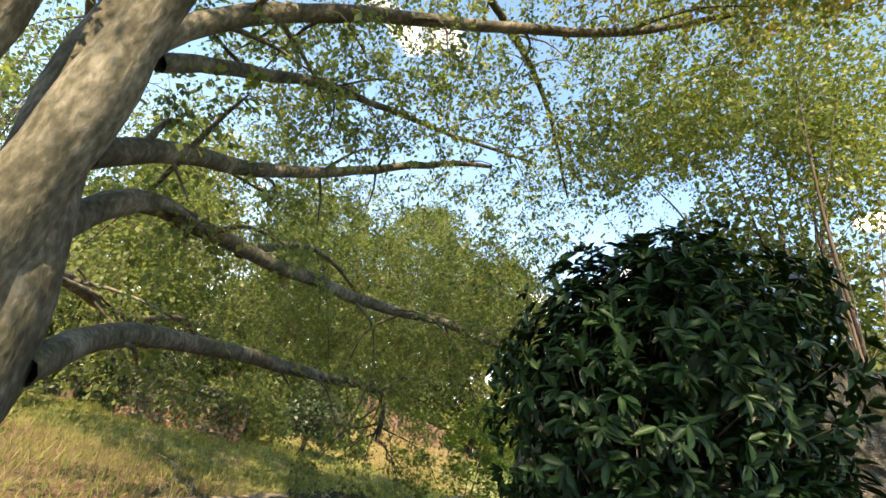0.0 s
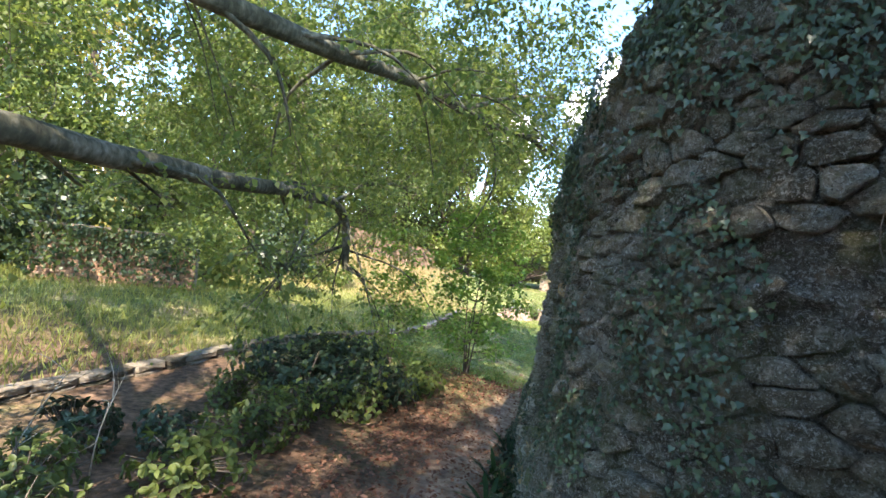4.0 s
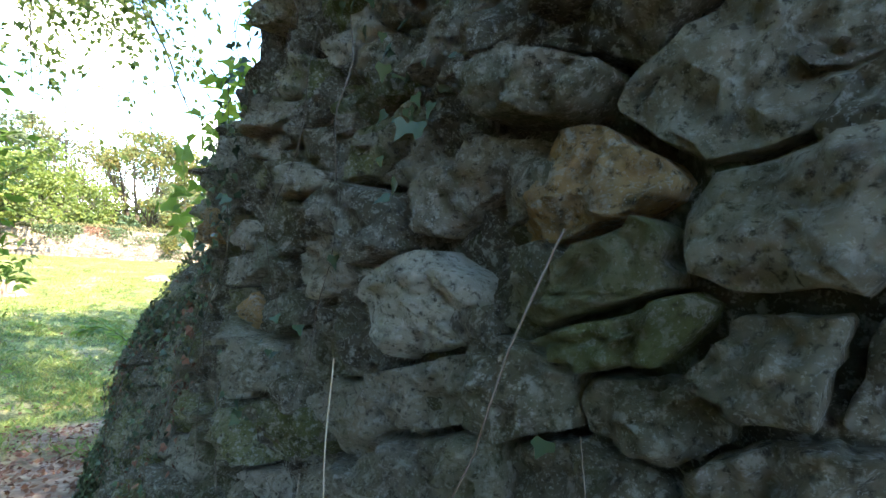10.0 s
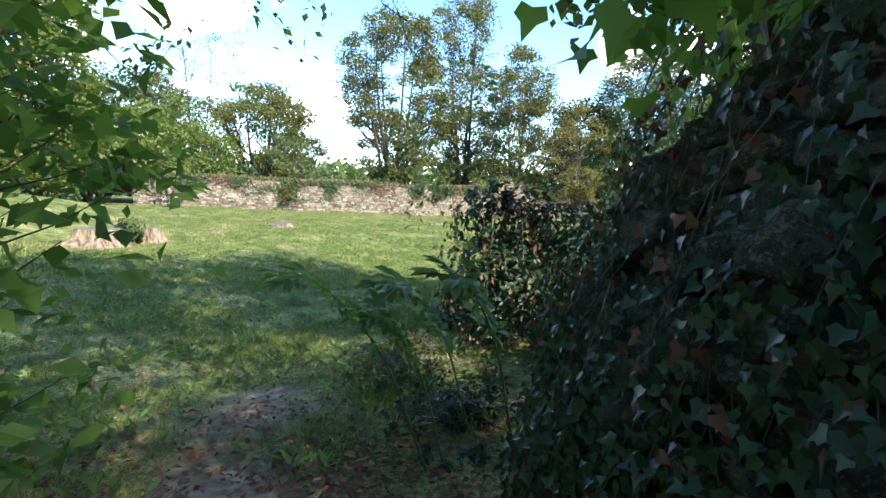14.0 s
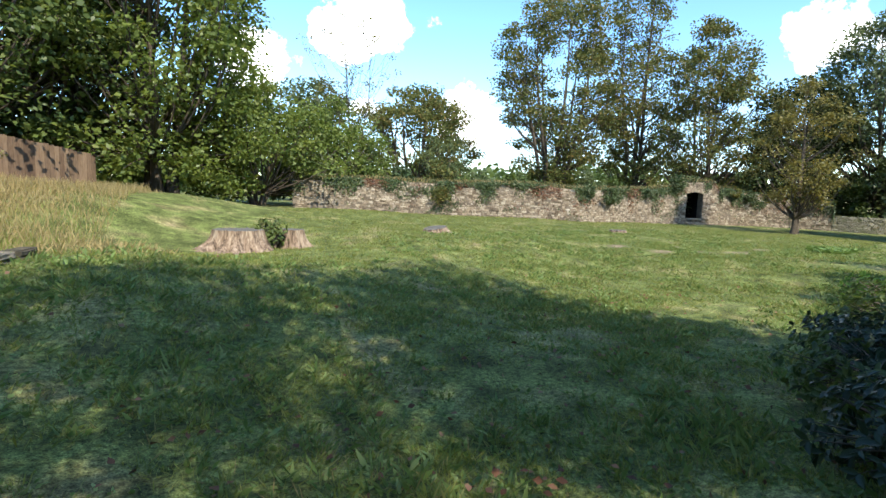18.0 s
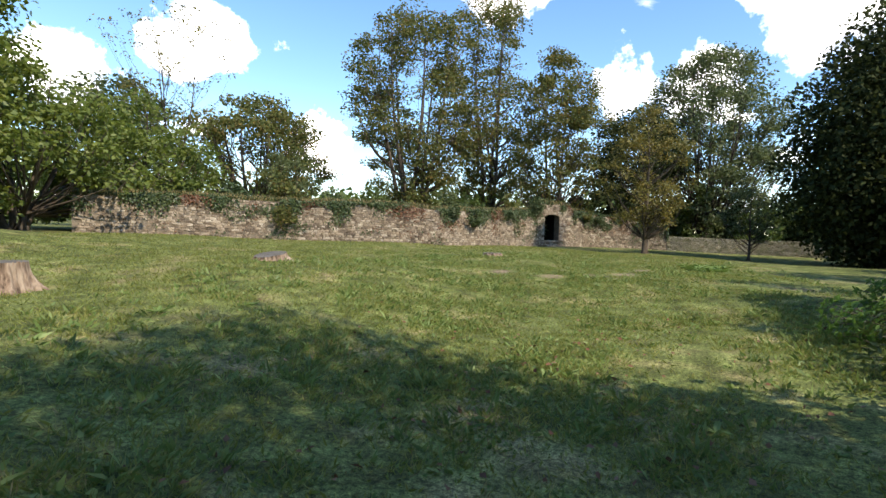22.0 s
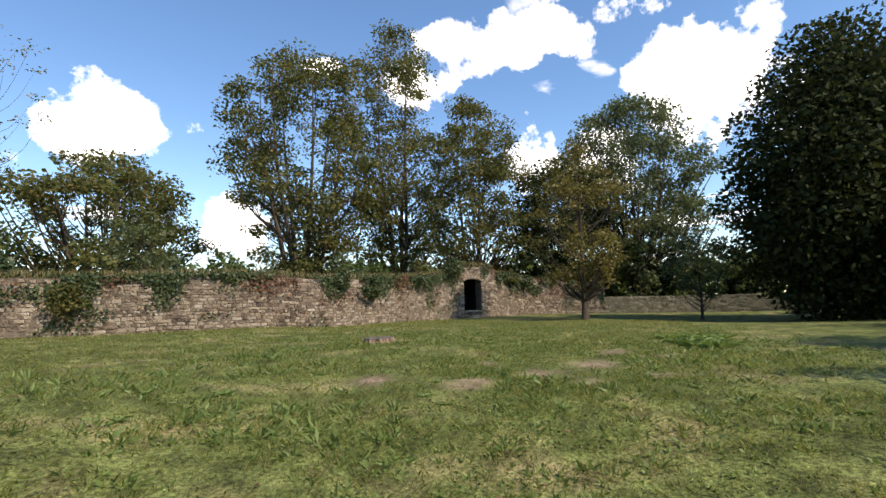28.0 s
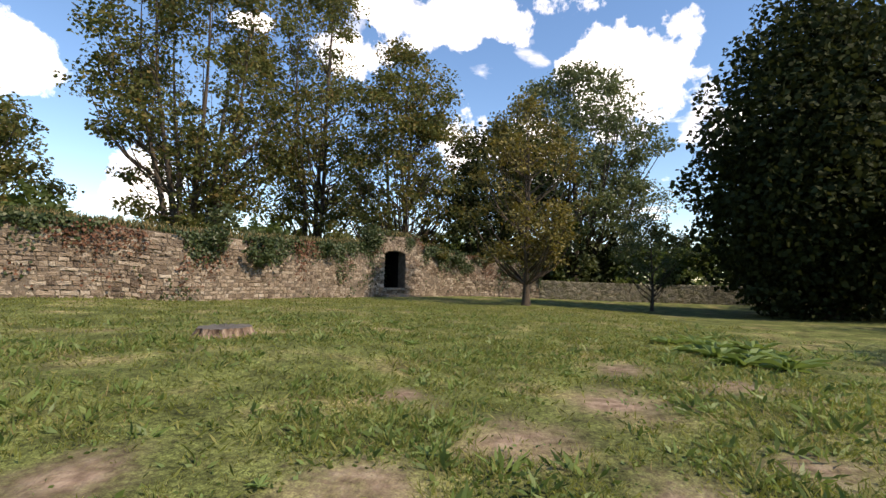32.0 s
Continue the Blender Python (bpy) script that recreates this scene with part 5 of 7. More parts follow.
# ---- laurel by the tower ----
def rosette_bush(name, at, label, blobs, n, leaf, mat, per=7, aspect=0.36, stems=7, stem_r=0.018, category="bush", bark=None, inner=0.35, gaps=0.28):
    """A bush whose leaves stand in whorls at the ends of its shoots."""
    x, y = at
    z = gz(x, y)
    root = thing(name, (x, y, z), label, category)
    p = crown_points(blobs, n, gaps, 0.6, inner)
    B = np.array(blobs)
    k = np.square((p[:, None] - B[None, :, :3]) / B[None, :, 3:]).sum(-1).argmin(1)
    outw = unit((p - B[k, :3]) / B[k, 3:] + np.array([0, 0, 0.15]))
    a = rng.uniform(0, 2 * np.pi, (n, per))
    s1 = unit(np.cross(outw, np.array([0.3, 0.2, 1.0]))); s2 = np.cross(outw, s1)
    way = (np.cos(a)[..., None] * s1[:, None] + np.sin(a)[..., None] * s2[:, None]) + outw[:, None] * rng.uniform(0.1, 0.9, (n, per, 1)) - np.array([0, 0, 0.35])
    face = outw[:, None] * 1.0 + np.array([0, 0, 0.8]) + 0.2 * rng.normal(size=way.shape)
    pos = np.repeat(p, per, 0)
    L = leaf * rng.uniform(0.6, 1.25, n * per)
    v, f = leaf_arrays(pos, way.reshape(-1, 3), face.reshape(-1, 3), L, L * aspect, fine=True)
    tagged(quads("leaves", v, f, mat, root), kind="stuff")
    h = Heap()
    for i in range(stems):
        c = B[i % len(B)]
        en = c[:3] + unit(rng.normal(size=3)) * c[3:] * 0.7
        st = np.array([rng.normal(0, 0.15), rng.normal(0, 0.15), 0])
        h.tube(spline([st, (st + en) / 2 + rng.normal(0, 0.12, 3), en], 9), stem_r * np.linspace(1.3, 0.3, 9), 6)
    for q in p[:: max(1, n // 160)]:
        c = B[0, :3] * (1, 1, 0.7)
        h.tube(spline([q + (c - q) * 0.35, q + (c - q) * 0.15, q], 4), np.array([0.006, 0.005, 0.003, 0.002]), 4)
    tagged(h.make("branches", bark or M_TWIG, root), kind="stuff")
    return root


rng = np.random.default_rng(14)
rosette_bush("laurel_bush", (0.66, 4.28), "dense glossy cherry laurel leaning over the path", [(0.04, 0, 2.2, 0.76, 0.8, 0.95), (0.35, -0.1, 2.5, 0.85, 0.8, 0.75), (0.35, -0.2, 1.3, 0.72, 0.7, 0.8), (0.9, 0.3, 1.7, 0.8, 0.7, 1.0), (0.5, 0.4, 2.3, 0.7, 0.6, 0.7), (0.9, -0.5, 1.2, 0.8, 0.7, 0.9)],
             3900, 0.1, M_LAUREL, stem_r=0.008, gaps=0.05, inner=0.5)

M_WALLIVY = leaf_material("wall_ivy_leaves", [(0.1, (0.025, 0.045, 0.018)), (0.6, (0.055, 0.085, 0.03)), (0.95, (0.12, 0.13, 0.05))], 0.2, 0.5, 0.4)
M_WEED = leaf_material("weed_leaves", [(0.1, (0.08, 0.13, 0.036)), (0.6, (0.15, 0.225, 0.065)), (0.95, (0.28, 0.34, 0.13))], 0.3, 0.5, 0.35)

# ---- the lawn's walls ----
WLEN = run_lengths(WALL)
S_DOOR = float(WLEN[np.argmin(np.hypot(WALL[:, 0] - 43.6, WALL[:, 1] - 29.4))])
DOOR_W, DOOR_SILL, DOOR_TOP = 1.25, 0.5, 2.42


def wall_top(s):
    d = S_DOOR
    return float(np.interp(s, [0, 5, 12, 18, 23, 26, d - 1.5, d - 1.25, d + 1.5, d + 1.8, 38, 41], [1.6, 1.85, 2.0, 2.05, 2.25, 2.5, 2.75, 3.2, 3.15, 2.75, 2.2, 2.0])) * (1 + 0.035 * noise.noise(Vector((s * 1.7, 1, 1))))


def wall_place(s, h, d):
    x, y, tx, ty = along(WALL, WLEN, s)
    d = d + 0.03 * noise.noise(Vector((s * 1.2, h * 1.5, 0)))
    return (x + ty * d, y - tx * d, gz(x, y) - 0.05 + h)


def slab(s0, s1, h0, h1, n, thick=0.62):
    """A run of wall core between two places and two heights (h1 may follow wall_top)."""
    v, f = [], []
    for s in np.linspace(s0, s1, n):
        top = wall_top(s) if h1 is None else h1
        v += [wall_place(s, h0, 0), wall_place(s, top, 0), wall_place(s, top, -thick), wall_place(s, h0, -thick)]
    for i in range(n - 1):
        a = 4 * i
        for j in range(4):
            k = (j + 1) % 4
            f.append((a + j, a + k, a + 4 + k, a + 4 + j))
    f += [(3, 2, 1, 0), (4 * n - 4, 4 * n - 3, 4 * n - 2, 4 * n - 1)]
    return v, f


def in_door(s, h, m=0.0):
    u = abs(s - S_DOOR) / (DOOR_W / 2)
    return u < 1 + m and DOOR_SILL - 0.05 < h < DOOR_TOP + m * 0.3 - 0.14 * u * u


def build_garden_wall():
    wall = thing("wall_north", (0, 0, 0), "ruined rubble garden wall of pinkish stone with ivy on top", "wall", kind="structure")
    a, b = S_DOOR - DOOR_W / 2, S_DOOR + DOOR_W / 2
    h = Heap2()
    for args in ((0, a, -0.2, None, 160), (b, WLEN[-1], -0.2, None, 60), (a, b, -0.2, DOOR_SILL, 4), (a, b, DOOR_TOP - 0.02, None, 5)):
        h.add(*slab(*args))
    h.make("core", M_MORTARFAR, wall, "crumbling pale mortar bed")
    near, rest = 0, Heap2()
    # rough courses, each of stones of uneven length and height, wavering along the wall
    h0 = -0.02
    while h0 < 3.4:
        hc = rng.uniform(0.075, 0.15)
        s = rng.uniform(-0.2, 0.0)
        while s < WLEN[-1]:
            ln = rng.choice([0.11, 0.17, 0.24, 0.34], p=[0.25, 0.35, 0.25, 0.15]) * rng.uniform(0.85, 1.2)
            wave = 0.05 * noise.noise(Vector((s * 0.5, h0 * 0.6, 9.0)))
            mid, hm = s + ln / 2, h0 + hc / 2 + wave
            if 0.02 < s and hm < wall_top(mid) - 0.02 and not in_door(mid, hm, 0.1) and rng.uniform() > 0.03:
                j = lambda: rng.normal(0, 0.011)
                poly = np.array([(s + j(), h0 + wave + j()), (s + ln + j(), h0 + wave + j()), (s + ln + j(), h0 + hc + wave + j()), (s + j(), h0 + hc + wave + j())])
                vv, ff = stone_arrays(poly, wall_place, rng.uniform(0.004, 0.014), rng.uniform(0.008, 0.035), 0.006)
                if 20 < s < 25.5 and 0.3 < h0 < 1.8 and near < 300:
                    part("stone", vv, ff, M_STONEFAR1, wall); near += 1
                else:
                    rest.add(vv, ff)
            s += ln
        h0 += hc
    tagged(rest.make("rubble", M_STONEFAR, wall, "rubble stones in rough courses"), kind="stuff")
    # door dressing: jamb blocks, arch stones, sill and step
    for side in (-1, 1):
        for i in range(8):
            h0 = DOOR_SILL + i * 0.205
            w = 0.2 if i % 2 else 0.3
            s0 = S_DOOR + side * DOOR_W / 2
            poly = np.array([(s0, h0 + 0.008), (s0 + side * w, h0 + 0.008), (s0 + side * w, h0 + 0.197), (s0, h0 + 0.197)])
            part("jamb_stone", *stone_arrays(poly if side > 0 else poly[::-1], wall_place, 0.003, 0.05, 0.006), M_STONEFAR1, wall)
    for i in range(7):
        u0, u1 = -1.15 + 2.3 * i / 7, -1.15 + 2.3 * (i + 1) / 7
        q = [(S_DOOR + u * DOOR_W / 2, DOOR_TOP - 0.14 * u * u + k) for u, k in ((u0, 0.0), (u1, 0.0), (u1 * 1.05, 0.24), (u0 * 1.05, 0.24))]
        part("arch_stone", *stone_arrays(np.array(q), wall_place, 0.004, 0.055, 0.006), M_STONEFAR1, wall)
    for nm, h0, h1, s0, d in (("sill", DOOR_SILL - 0.1, DOOR_SILL, 0.55, 0.14), ("step", -0.05, 0.16, 0.7, 0.45)):
        v = [wall_place(S_DOOR + a * s0, z, dd) for a in (-1, 1) for z in (h0, h1) for dd in (-0.3, d)]
        part(nm, v, [(0, 1, 3, 2), (4, 6, 7, 5), (0, 4, 5, 1), (2, 3, 7, 6), (0, 2, 6, 4), (1, 5, 7, 3)], M_STONEFAR1, wall)
    # a box added behind the doorway, coloured near black to keep the opening dark
    v, f = [], []
    for s, d in ((S_DOOR - 1.2, -0.6), (S_DOOR - 1.2, -3.0), (S_DOOR + 1.2, -3.0), (S_DOOR + 1.2, -0.6)):
        v += [wall_place(s, 0.3, d), wall_place(s, 2.9, d)]
    f = [(0, 1, 3, 2), (2, 3, 5, 4), (4, 5, 7, 6), (1, 7, 5, 3), (0, 2, 4, 6)]
    part("dark_box", v, f, M_DOORSHADE, wall, "near-black box added behind the doorway")


# Near-black stone: the doorway's inner shade is put into the colour.
M_DOORSHADE = material("doorway_shade", [(0.3, (0.008, 0.007, 0.006)), (0.7, (0.03, 0.026, 0.022))], 5, 0.95, 0.6, 30)
M_MORTARFAR = material("wall_mortar", [(0.3, (0.07, 0.055, 0.04)), (0.5, (0.15, 0.122, 0.092)), (0.7, (0.25, 0.21, 0.165))], 4, 0.97, 0.8, 30)
M_STONEFAR1 = material("wall_rubble_single", [(0.22, (0.08, 0.06, 0.046)), (0.4, (0.19, 0.145, 0.105)), (0.56, (0.29, 0.23, 0.17)), (0.78, (0.42, 0.365, 0.29))], 2.5, 0.92, 0.7, 30, island=-0.42)
rng = np.random.default_rng(15)
build_garden_wall()


def low_wall():
    line = spline([(51.0, 22.5), (52.5, 15.0), (52.0, 4.0)], 30)
    ln = run_lengths(line)
    wall = thing("wall_east", (0, 0, 0), "low dark rubble boundary wall in tree shade", "wall", kind="structure")

    def place(s, h, d):
        x, y, tx, ty = along(line, ln, s)
        return (x + ty * d, y - tx * d, gz(x, y) - 0.1 + h)
    v, f = [], []
    ss = np.linspace(0, ln[-1], 30)
    for s in ss:
        v += [place(s, 0, 0), place(s, 1.2, 0), place(s, 1.2, -0.5), place(s, 0, -0.5)]
    for i in range(29):
        for j in range(4):
            f.append((4 * i + j, 4 * i + (j + 1) % 4, 4 * i + 4 + (j + 1) % 4, 4 * i + 4 + j))
    part("core", v, f, M_MORTAR, wall)
    pts = scatter(420, (0, 0, ln[-1], 1.2 * 1.9), 0.26)
    rest = Heap2()
    for poly in cells(pts, (0, 0, ln[-1], 1.24 * 1.9)):
        if len(poly) > 2:
            rest.add(*stone_arrays(poly / np.array([1, 1.9]), place, 0.008, 0.03, 0.008))
    tagged(rest.make("rubble", M_STONEISLE, wall, "dark weathered rubble stones"), kind="stuff")


low_wall()
# every second shrub takes M_DARK, which puts the shade there into its leaf colour
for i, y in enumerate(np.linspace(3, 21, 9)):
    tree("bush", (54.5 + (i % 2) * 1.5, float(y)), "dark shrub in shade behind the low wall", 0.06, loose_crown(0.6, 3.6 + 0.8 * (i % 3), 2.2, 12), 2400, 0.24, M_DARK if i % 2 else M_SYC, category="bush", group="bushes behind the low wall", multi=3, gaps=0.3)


# ---- growth on and behind the wall ----
def wall_ivy(label, n, s0, s1, h0, size, dens, mat):
    P, N = [], []
    while len(P) < n:
        s = rng.uniform(s0, s1)
        h = wall_top(s) + 0.12 - rng.exponential(h0)
        if h < 0.1 or in_door(s, h, 0.25) or rng.uniform() > dens(s, h):
            continue
        P.append(wall_place(s, h, 0.05 + rng.uniform(0, 0.1))); N.append(np.array(wall_place(s, h, 1)) - np.array(wall_place(s, h, 0)))
    P, N = np.array(P), unit(np.array(N))
    c = P.mean(0)
    root = thing("ivy", tuple(c), label, "ivy")
    way = np.array([0, 0, -0.9]) + 0.6 * rng.normal(size=P.shape)
    L = size * rng.uniform(0.6, 1.3, len(P))
    v, f = leaf_arrays(P - c, way, N + 0.5 * rng.normal(size=P.shape), L, L * 0.9)
    tagged(quads("leaves", v, f, mat, root), kind="stuff")


wn = lambda s, h: noise.noise(Vector((s * 0.8, h * 1.2, 5.5)))
wall_ivy("dark ivy spilling over the top of the garden wall", 7500, 0, 27, 0.24, 0.1, lambda s, h: np.clip(0.35 + wn(s, h) * 1.6, 0, 1), M_WALLIVY)
wall_ivy("ivy patches on the garden wall face", 3400, 4, 40, 0.9, 0.09, lambda s, h: np.clip(wn(s, h) * 3 - 0.55, 0, 1), M_WALLIVY)
wall_ivy("ivy and creeper hanging beside the doorway", 4200, 25.5, 41, 0.4, 0.11, lambda s, h: np.clip(0.45 + wn(s * 1.6, h) * 1.8, 0, 1) * (0.2 if 28.3 < s < 31 else 1), M_WALLIVY)
wall_ivy("withered brown creeper on the garden wall", 2600, 3, 39, 0.6, 0.08, lambda s, h: np.clip(wn(s + 30, h) * 3 - 0.3, 0, 1), M_LITTER)
for s, up, r, n, mat, lab in ((8.6, 1.2, 0.75, 900, M_MAPLE, "rust-brown shrub rooted in the wall face"), (19.6, 1.75, 0.7, 900, M_WALLIVY, "dark green shrub overhanging the wall"), (18.0, 2.0, 0.5, 500, M_WALLIVY, "small dark shrub on the wall top"),
                              (27.4, 3.1, 0.75, 900, M_WALLIVY, "dense green shrub growing on the wall by the doorway"), (32.4, 2.6, 0.6, 700, M_MAPLE, "trailing brownish shrub on the wall"), (33.9, 2.2, 0.7, 900, M_WALLIVY, "fan-shaped green shrub hanging on the wall"), (24.0, 2.1, 0.5, 500, M_WALLIVY, "small tangled shrub on the wall top")):
    x, y, z = wall_place(s, up, 0.15)
    root = thing("shrub", (x, y, z), lab, "shrub", "shrubs on the garden wall")
    P = crown_points([(0, 0, 0, r, r * 0.7, r * 0.8)], n, 0.35, 0.5, 0.2)
    L = 0.12 * rng.uniform(0.6, 1.4, n)
    v, f = leaf_arrays(P, random_ways(n, 0.8), random_ways(n, 0.5) + (0, 0, 0.7), L, L * 0.6)
    quads("foliage", v, f, mat, root)
    h = Heap()
    for q in P[:14]:
        h.tube(spline([(0, 0.2, -0.2), q * 0.5, q], 5), np.linspace(0.02, 0.005, 5), 4)
    h.make("branches", M_TWIG, root)


def blades(name, label, P, height, width, mat, lean=0.5, kind="stuff", category="grass"):
    way = np.stack([rng.normal(0, lean, len(P)), rng.normal(0, lean, len(P)), np.ones(len(P))], 1)
    face = random_ways(len(P), 0.2)
    L = height * rng.uniform(0.5, 1.4, len(P))
    c = P.mean(0)
    v, f = leaf_arrays(P - c, way, face, L, np.full(len(P), width) if np.isscalar(width) else width)
    ob = quads(name, v, f, mat)
    ob.location = c
    return tagged(ob, label, category, kind=kind)


S = rng.uniform(0, 33, 9000)
P = np.array([wall_place(s, wall_top(s) - 0.03, -rng.uniform(0, 0.6)) for s in S])
blades("wall_top_grass", "dry weeds and grass along the wall top", P, 0.3, 0.02, M_HAY, 0.35)
S = rng.uniform(0, 40, 6000)
P = np.array([wall_place(s, wall_top(s) - 0.03, -rng.uniform(0, 0.6)) for s in S])
blades("wall_top_weeds", "green weeds and brambles along the wall top", P, 0.28, 0.05, M_WALLIVY, 0.5)
for i, s in enumerate(np.linspace(1.5, 40, 17)):
    x, y, z = wall_place(float(s), 0, -rng.uniform(2.0, 4.5))
    hgt = rng.uniform(2.2, 3.6) + (0.8 if s > 24 else 0)
    tree("bush", (x, y), "tangled wild shrub growing behind the wall", 0.06, blob_crown(0.7, hgt, rng.uniform(1.4, 2.0), 4), 1900, 0.2, [M_ASH, M_SYC, M_WALLIVY, M_MAPLE][i % 4], category="bush", group="bushes behind the wall", multi=3, gaps=0.35)

# ---- stumps ----
def stump(name, at, label, r, height, flares, mat_top, squash=1.0, seed=1, sink=0.08, tilt=0.0):
    """A sawn stump: fluted flanks that run out into roots, and a flat grey top."""
    x, y = at
    root = thing(name, (x, y, gz(x, y) - sink), label, "stump")
    n, m = 96, 14
    v, f = [], []
    for j in range(m):
        u = j / (m - 1)
        for i in range(n):
            a = 2 * math.pi * i / n
            flute = 0.085 * math.sin(9 * a + seed) * abs(math.sin(4 * a + seed)) + 0.06 * math.sin(23 * a + 2 * seed + 2 * math.sin(5 * a)) + 0.05 * noise.noise(Vector((math.cos(a) * 6, math.sin(a) * 6, u * 1.5 + seed)))
            reach = sum(w * math.exp(-((math.atan2(math.sin(a - c), math.cos(a - c))) / s) ** 2) for c, w, s in flares)
            rr = r * (1 + flute * (1.25 - u) + 0.42 * (1 - u) ** 1.7 + reach * (1 - u) ** 3.2)
            z = height * u + tilt * math.cos(a) * u * r
            v.append((rr * math.cos(a), rr * math.sin(a) * squash, z + (0.02 * noise.noise(Vector((math.cos(a) * 9, math.sin(a) * 9, seed))) if j == m - 1 else 0)))
    for j in range(m - 1):
        for i in range(n):
            k = (i + 1) % n
            f.append((j * n + i, j * n + k, (j + 1) * n + k, (j + 1) * n + i))
    part("flank", v, f, M_STUMP, root, "split and fluted bare wood", smooth=True)
    tv = [v[(m - 1) * n + i] for i in range(n)] + [(0, 0, height - 0.015)]
    part("cut_top", tv, [(i, (i + 1) % n, n) for i in range(n)], mat_top, root, "grey weathered saw cut")
    return root


stump("tree_stump", (9.8, 27.4), "huge weathered tree stump with spreading roots in the lawn", 0.62, 0.6, [(3.5, 1.5, 0.16), (3.0, 0.9, 0.14), (3.95, 1.2, 0.12), (4.4, 0.5, 0.2), (5.3, 0.4, 0.22), (2.3, 0.6, 0.3)], M_STUMPTOP, squash=0.9)
stump("tree_stump", (11.25, 27.5), "smaller part of the split stump beside the great one", 0.36, 0.56, [(5.8, 0.7, 0.2), (0.2, 0.8, 0.25), (4.6, 0.4, 0.25)], M_STUMPTOP, seed=4)
stump("tree_stump", (16.8, 27.8), "broken low grey stump sunk in the grass", 0.4, 0.24, [(5.5, 0.7, 0.35)], M_STUMPTOP, seed=2, tilt=0.18)
stump("tree_stump", (25.75, 25.7), "low pale flat stump with grass around it", 0.42, 0.2, [(3.5, 0.5, 0.4), (4.6, 0.4, 0.3)], M_STUMPTOP, seed=3, squash=0.8)
rosette_bush("stump_plant", (10.62, 27.35), "leafy green plant sprouting in the split stump", [(0, 0, 0.4, 0.42, 0.38, 0.5)], 150, 0.1, M_SYC, per=5, aspect=0.6, stems=6, stem_r=0.008, category="plant")


# ---- board fence, kerb and stakes ----
def board_fence():
    A, B = np.array([0.9, 36.7]), np.array([8.3, 39.4])
    d = (B - A) / np.linalg.norm(B - A)
    nrm = np.array([d[1], -d[0]])
    L = float(np.linalg.norm(B - A))
    root = thing("board_fence", (float(A[0]), float(A[1]), gz(*A)), "brown weathered close-board fence on the bank", "fence")
    o = np.array([A[0], A[1], gz(*A)])
    k = int(L / 0.16)
    for i in range(k):
        s0, s1 = i * 0.16, i * 0.16 + 0.155
        zb = max(gz(*(A + d * s0)) - 0.1, 1.35)
        zt = 4.0 - (4.0 - 2.85) * (s0 / L) + rng.normal(0, 0.012)
        off = rng.uniform(0, 0.012)
        v = []
        for s in (s0, s1):
            for t in (off, off + 0.022):
                p = A + d * s + nrm * t
                v += [np.array([p[0], p[1], zb]) - o, np.array([p[0], p[1], zt]) - o]
        part("board", v, [(0, 1, 3, 2), (4, 6, 7, 5), (0, 4, 5, 1), (2, 3, 7, 6), (1, 5, 7, 3), (0, 2, 6, 4)], M_WOOD1, root)
    for t in (0.3, 1.0):
        v = []
        for s in (0, L):
            p = A + d * s - nrm * 0.05
            zb = 2.6 - 1.1 * s / L + t
            v += [np.array([p[0], p[1], zb]) - o, np.array([p[0], p[1], zb + 0.09]) - o, np.array([p[0] + nrm[0] * 0.045, p[1] + nrm[1] * 0.045, zb + 0.09]) - o, np.array([p[0] + nrm[0] * 0.045, p[1] + nrm[1] * 0.045, zb]) - o]
        part("rail", v, [(0, 1, 5, 4), (1, 2, 6, 5), (2, 3, 7, 6), (3, 0, 4, 7), (0, 3, 2, 1), (4, 5, 6, 7)], M_WOOD1, root)


M_WOOD1 = material("fence_board_wood", [(0.3, (0.09, 0.055, 0.035)), (0.7, (0.21, 0.14, 0.09))], 3, 0.85, 0.3, 30, island=-0.35, stretch=(1, 1, 0.15))
board_fence()
KERB = spline([(-4.6, 8.4), (-2.8, 10.6), (-1.15, 13.1), (1.6, 17.2), (4.5, 20.9), (5.8, 23.2)], 60)
KLEN = run_lengths(KERB)


def kerb():
    root = thing("kerb", (0, 0, 0), "low mossy stone edging between lawn and bank", "kerb", kind="structure")
    s = 0.0
    while s < KLEN[-1] - 0.3:
        ln = rng.uniform(0.3, 0.62)
        for row in (0, 1):
            def place(a, h, dd):
                x, y, tx, ty = along(KERB, KLEN, a)
                return (x + ty * (dd - 0.1), y - tx * (dd - 0.1), gz(x, y) - 0.04 + h)
            q = np.array([(s, row * 0.085), (s + ln, row * 0.085), (s + ln, row * 0.085 + 0.08), (s, row * 0.085 + 0.08)])
            v, f = stone_arrays(q, place, 0.004, 0.06, 0.006)
            # close the top so that it reads as a thick block
            t = [place(*p) for p in ((s, row * 0.085 + 0.08, 0.04), (s + ln, row * 0.085 + 0.08, 0.04), (s + ln, row * 0.085 + 0.08, -0.16), (s, row * 0.085 + 0.08, -0.16))]
            k = len(v)
            part("kerb_stone", v + t, f + [(k, k + 1, k + 2, k + 3)], M_KERB, root)
        s += ln


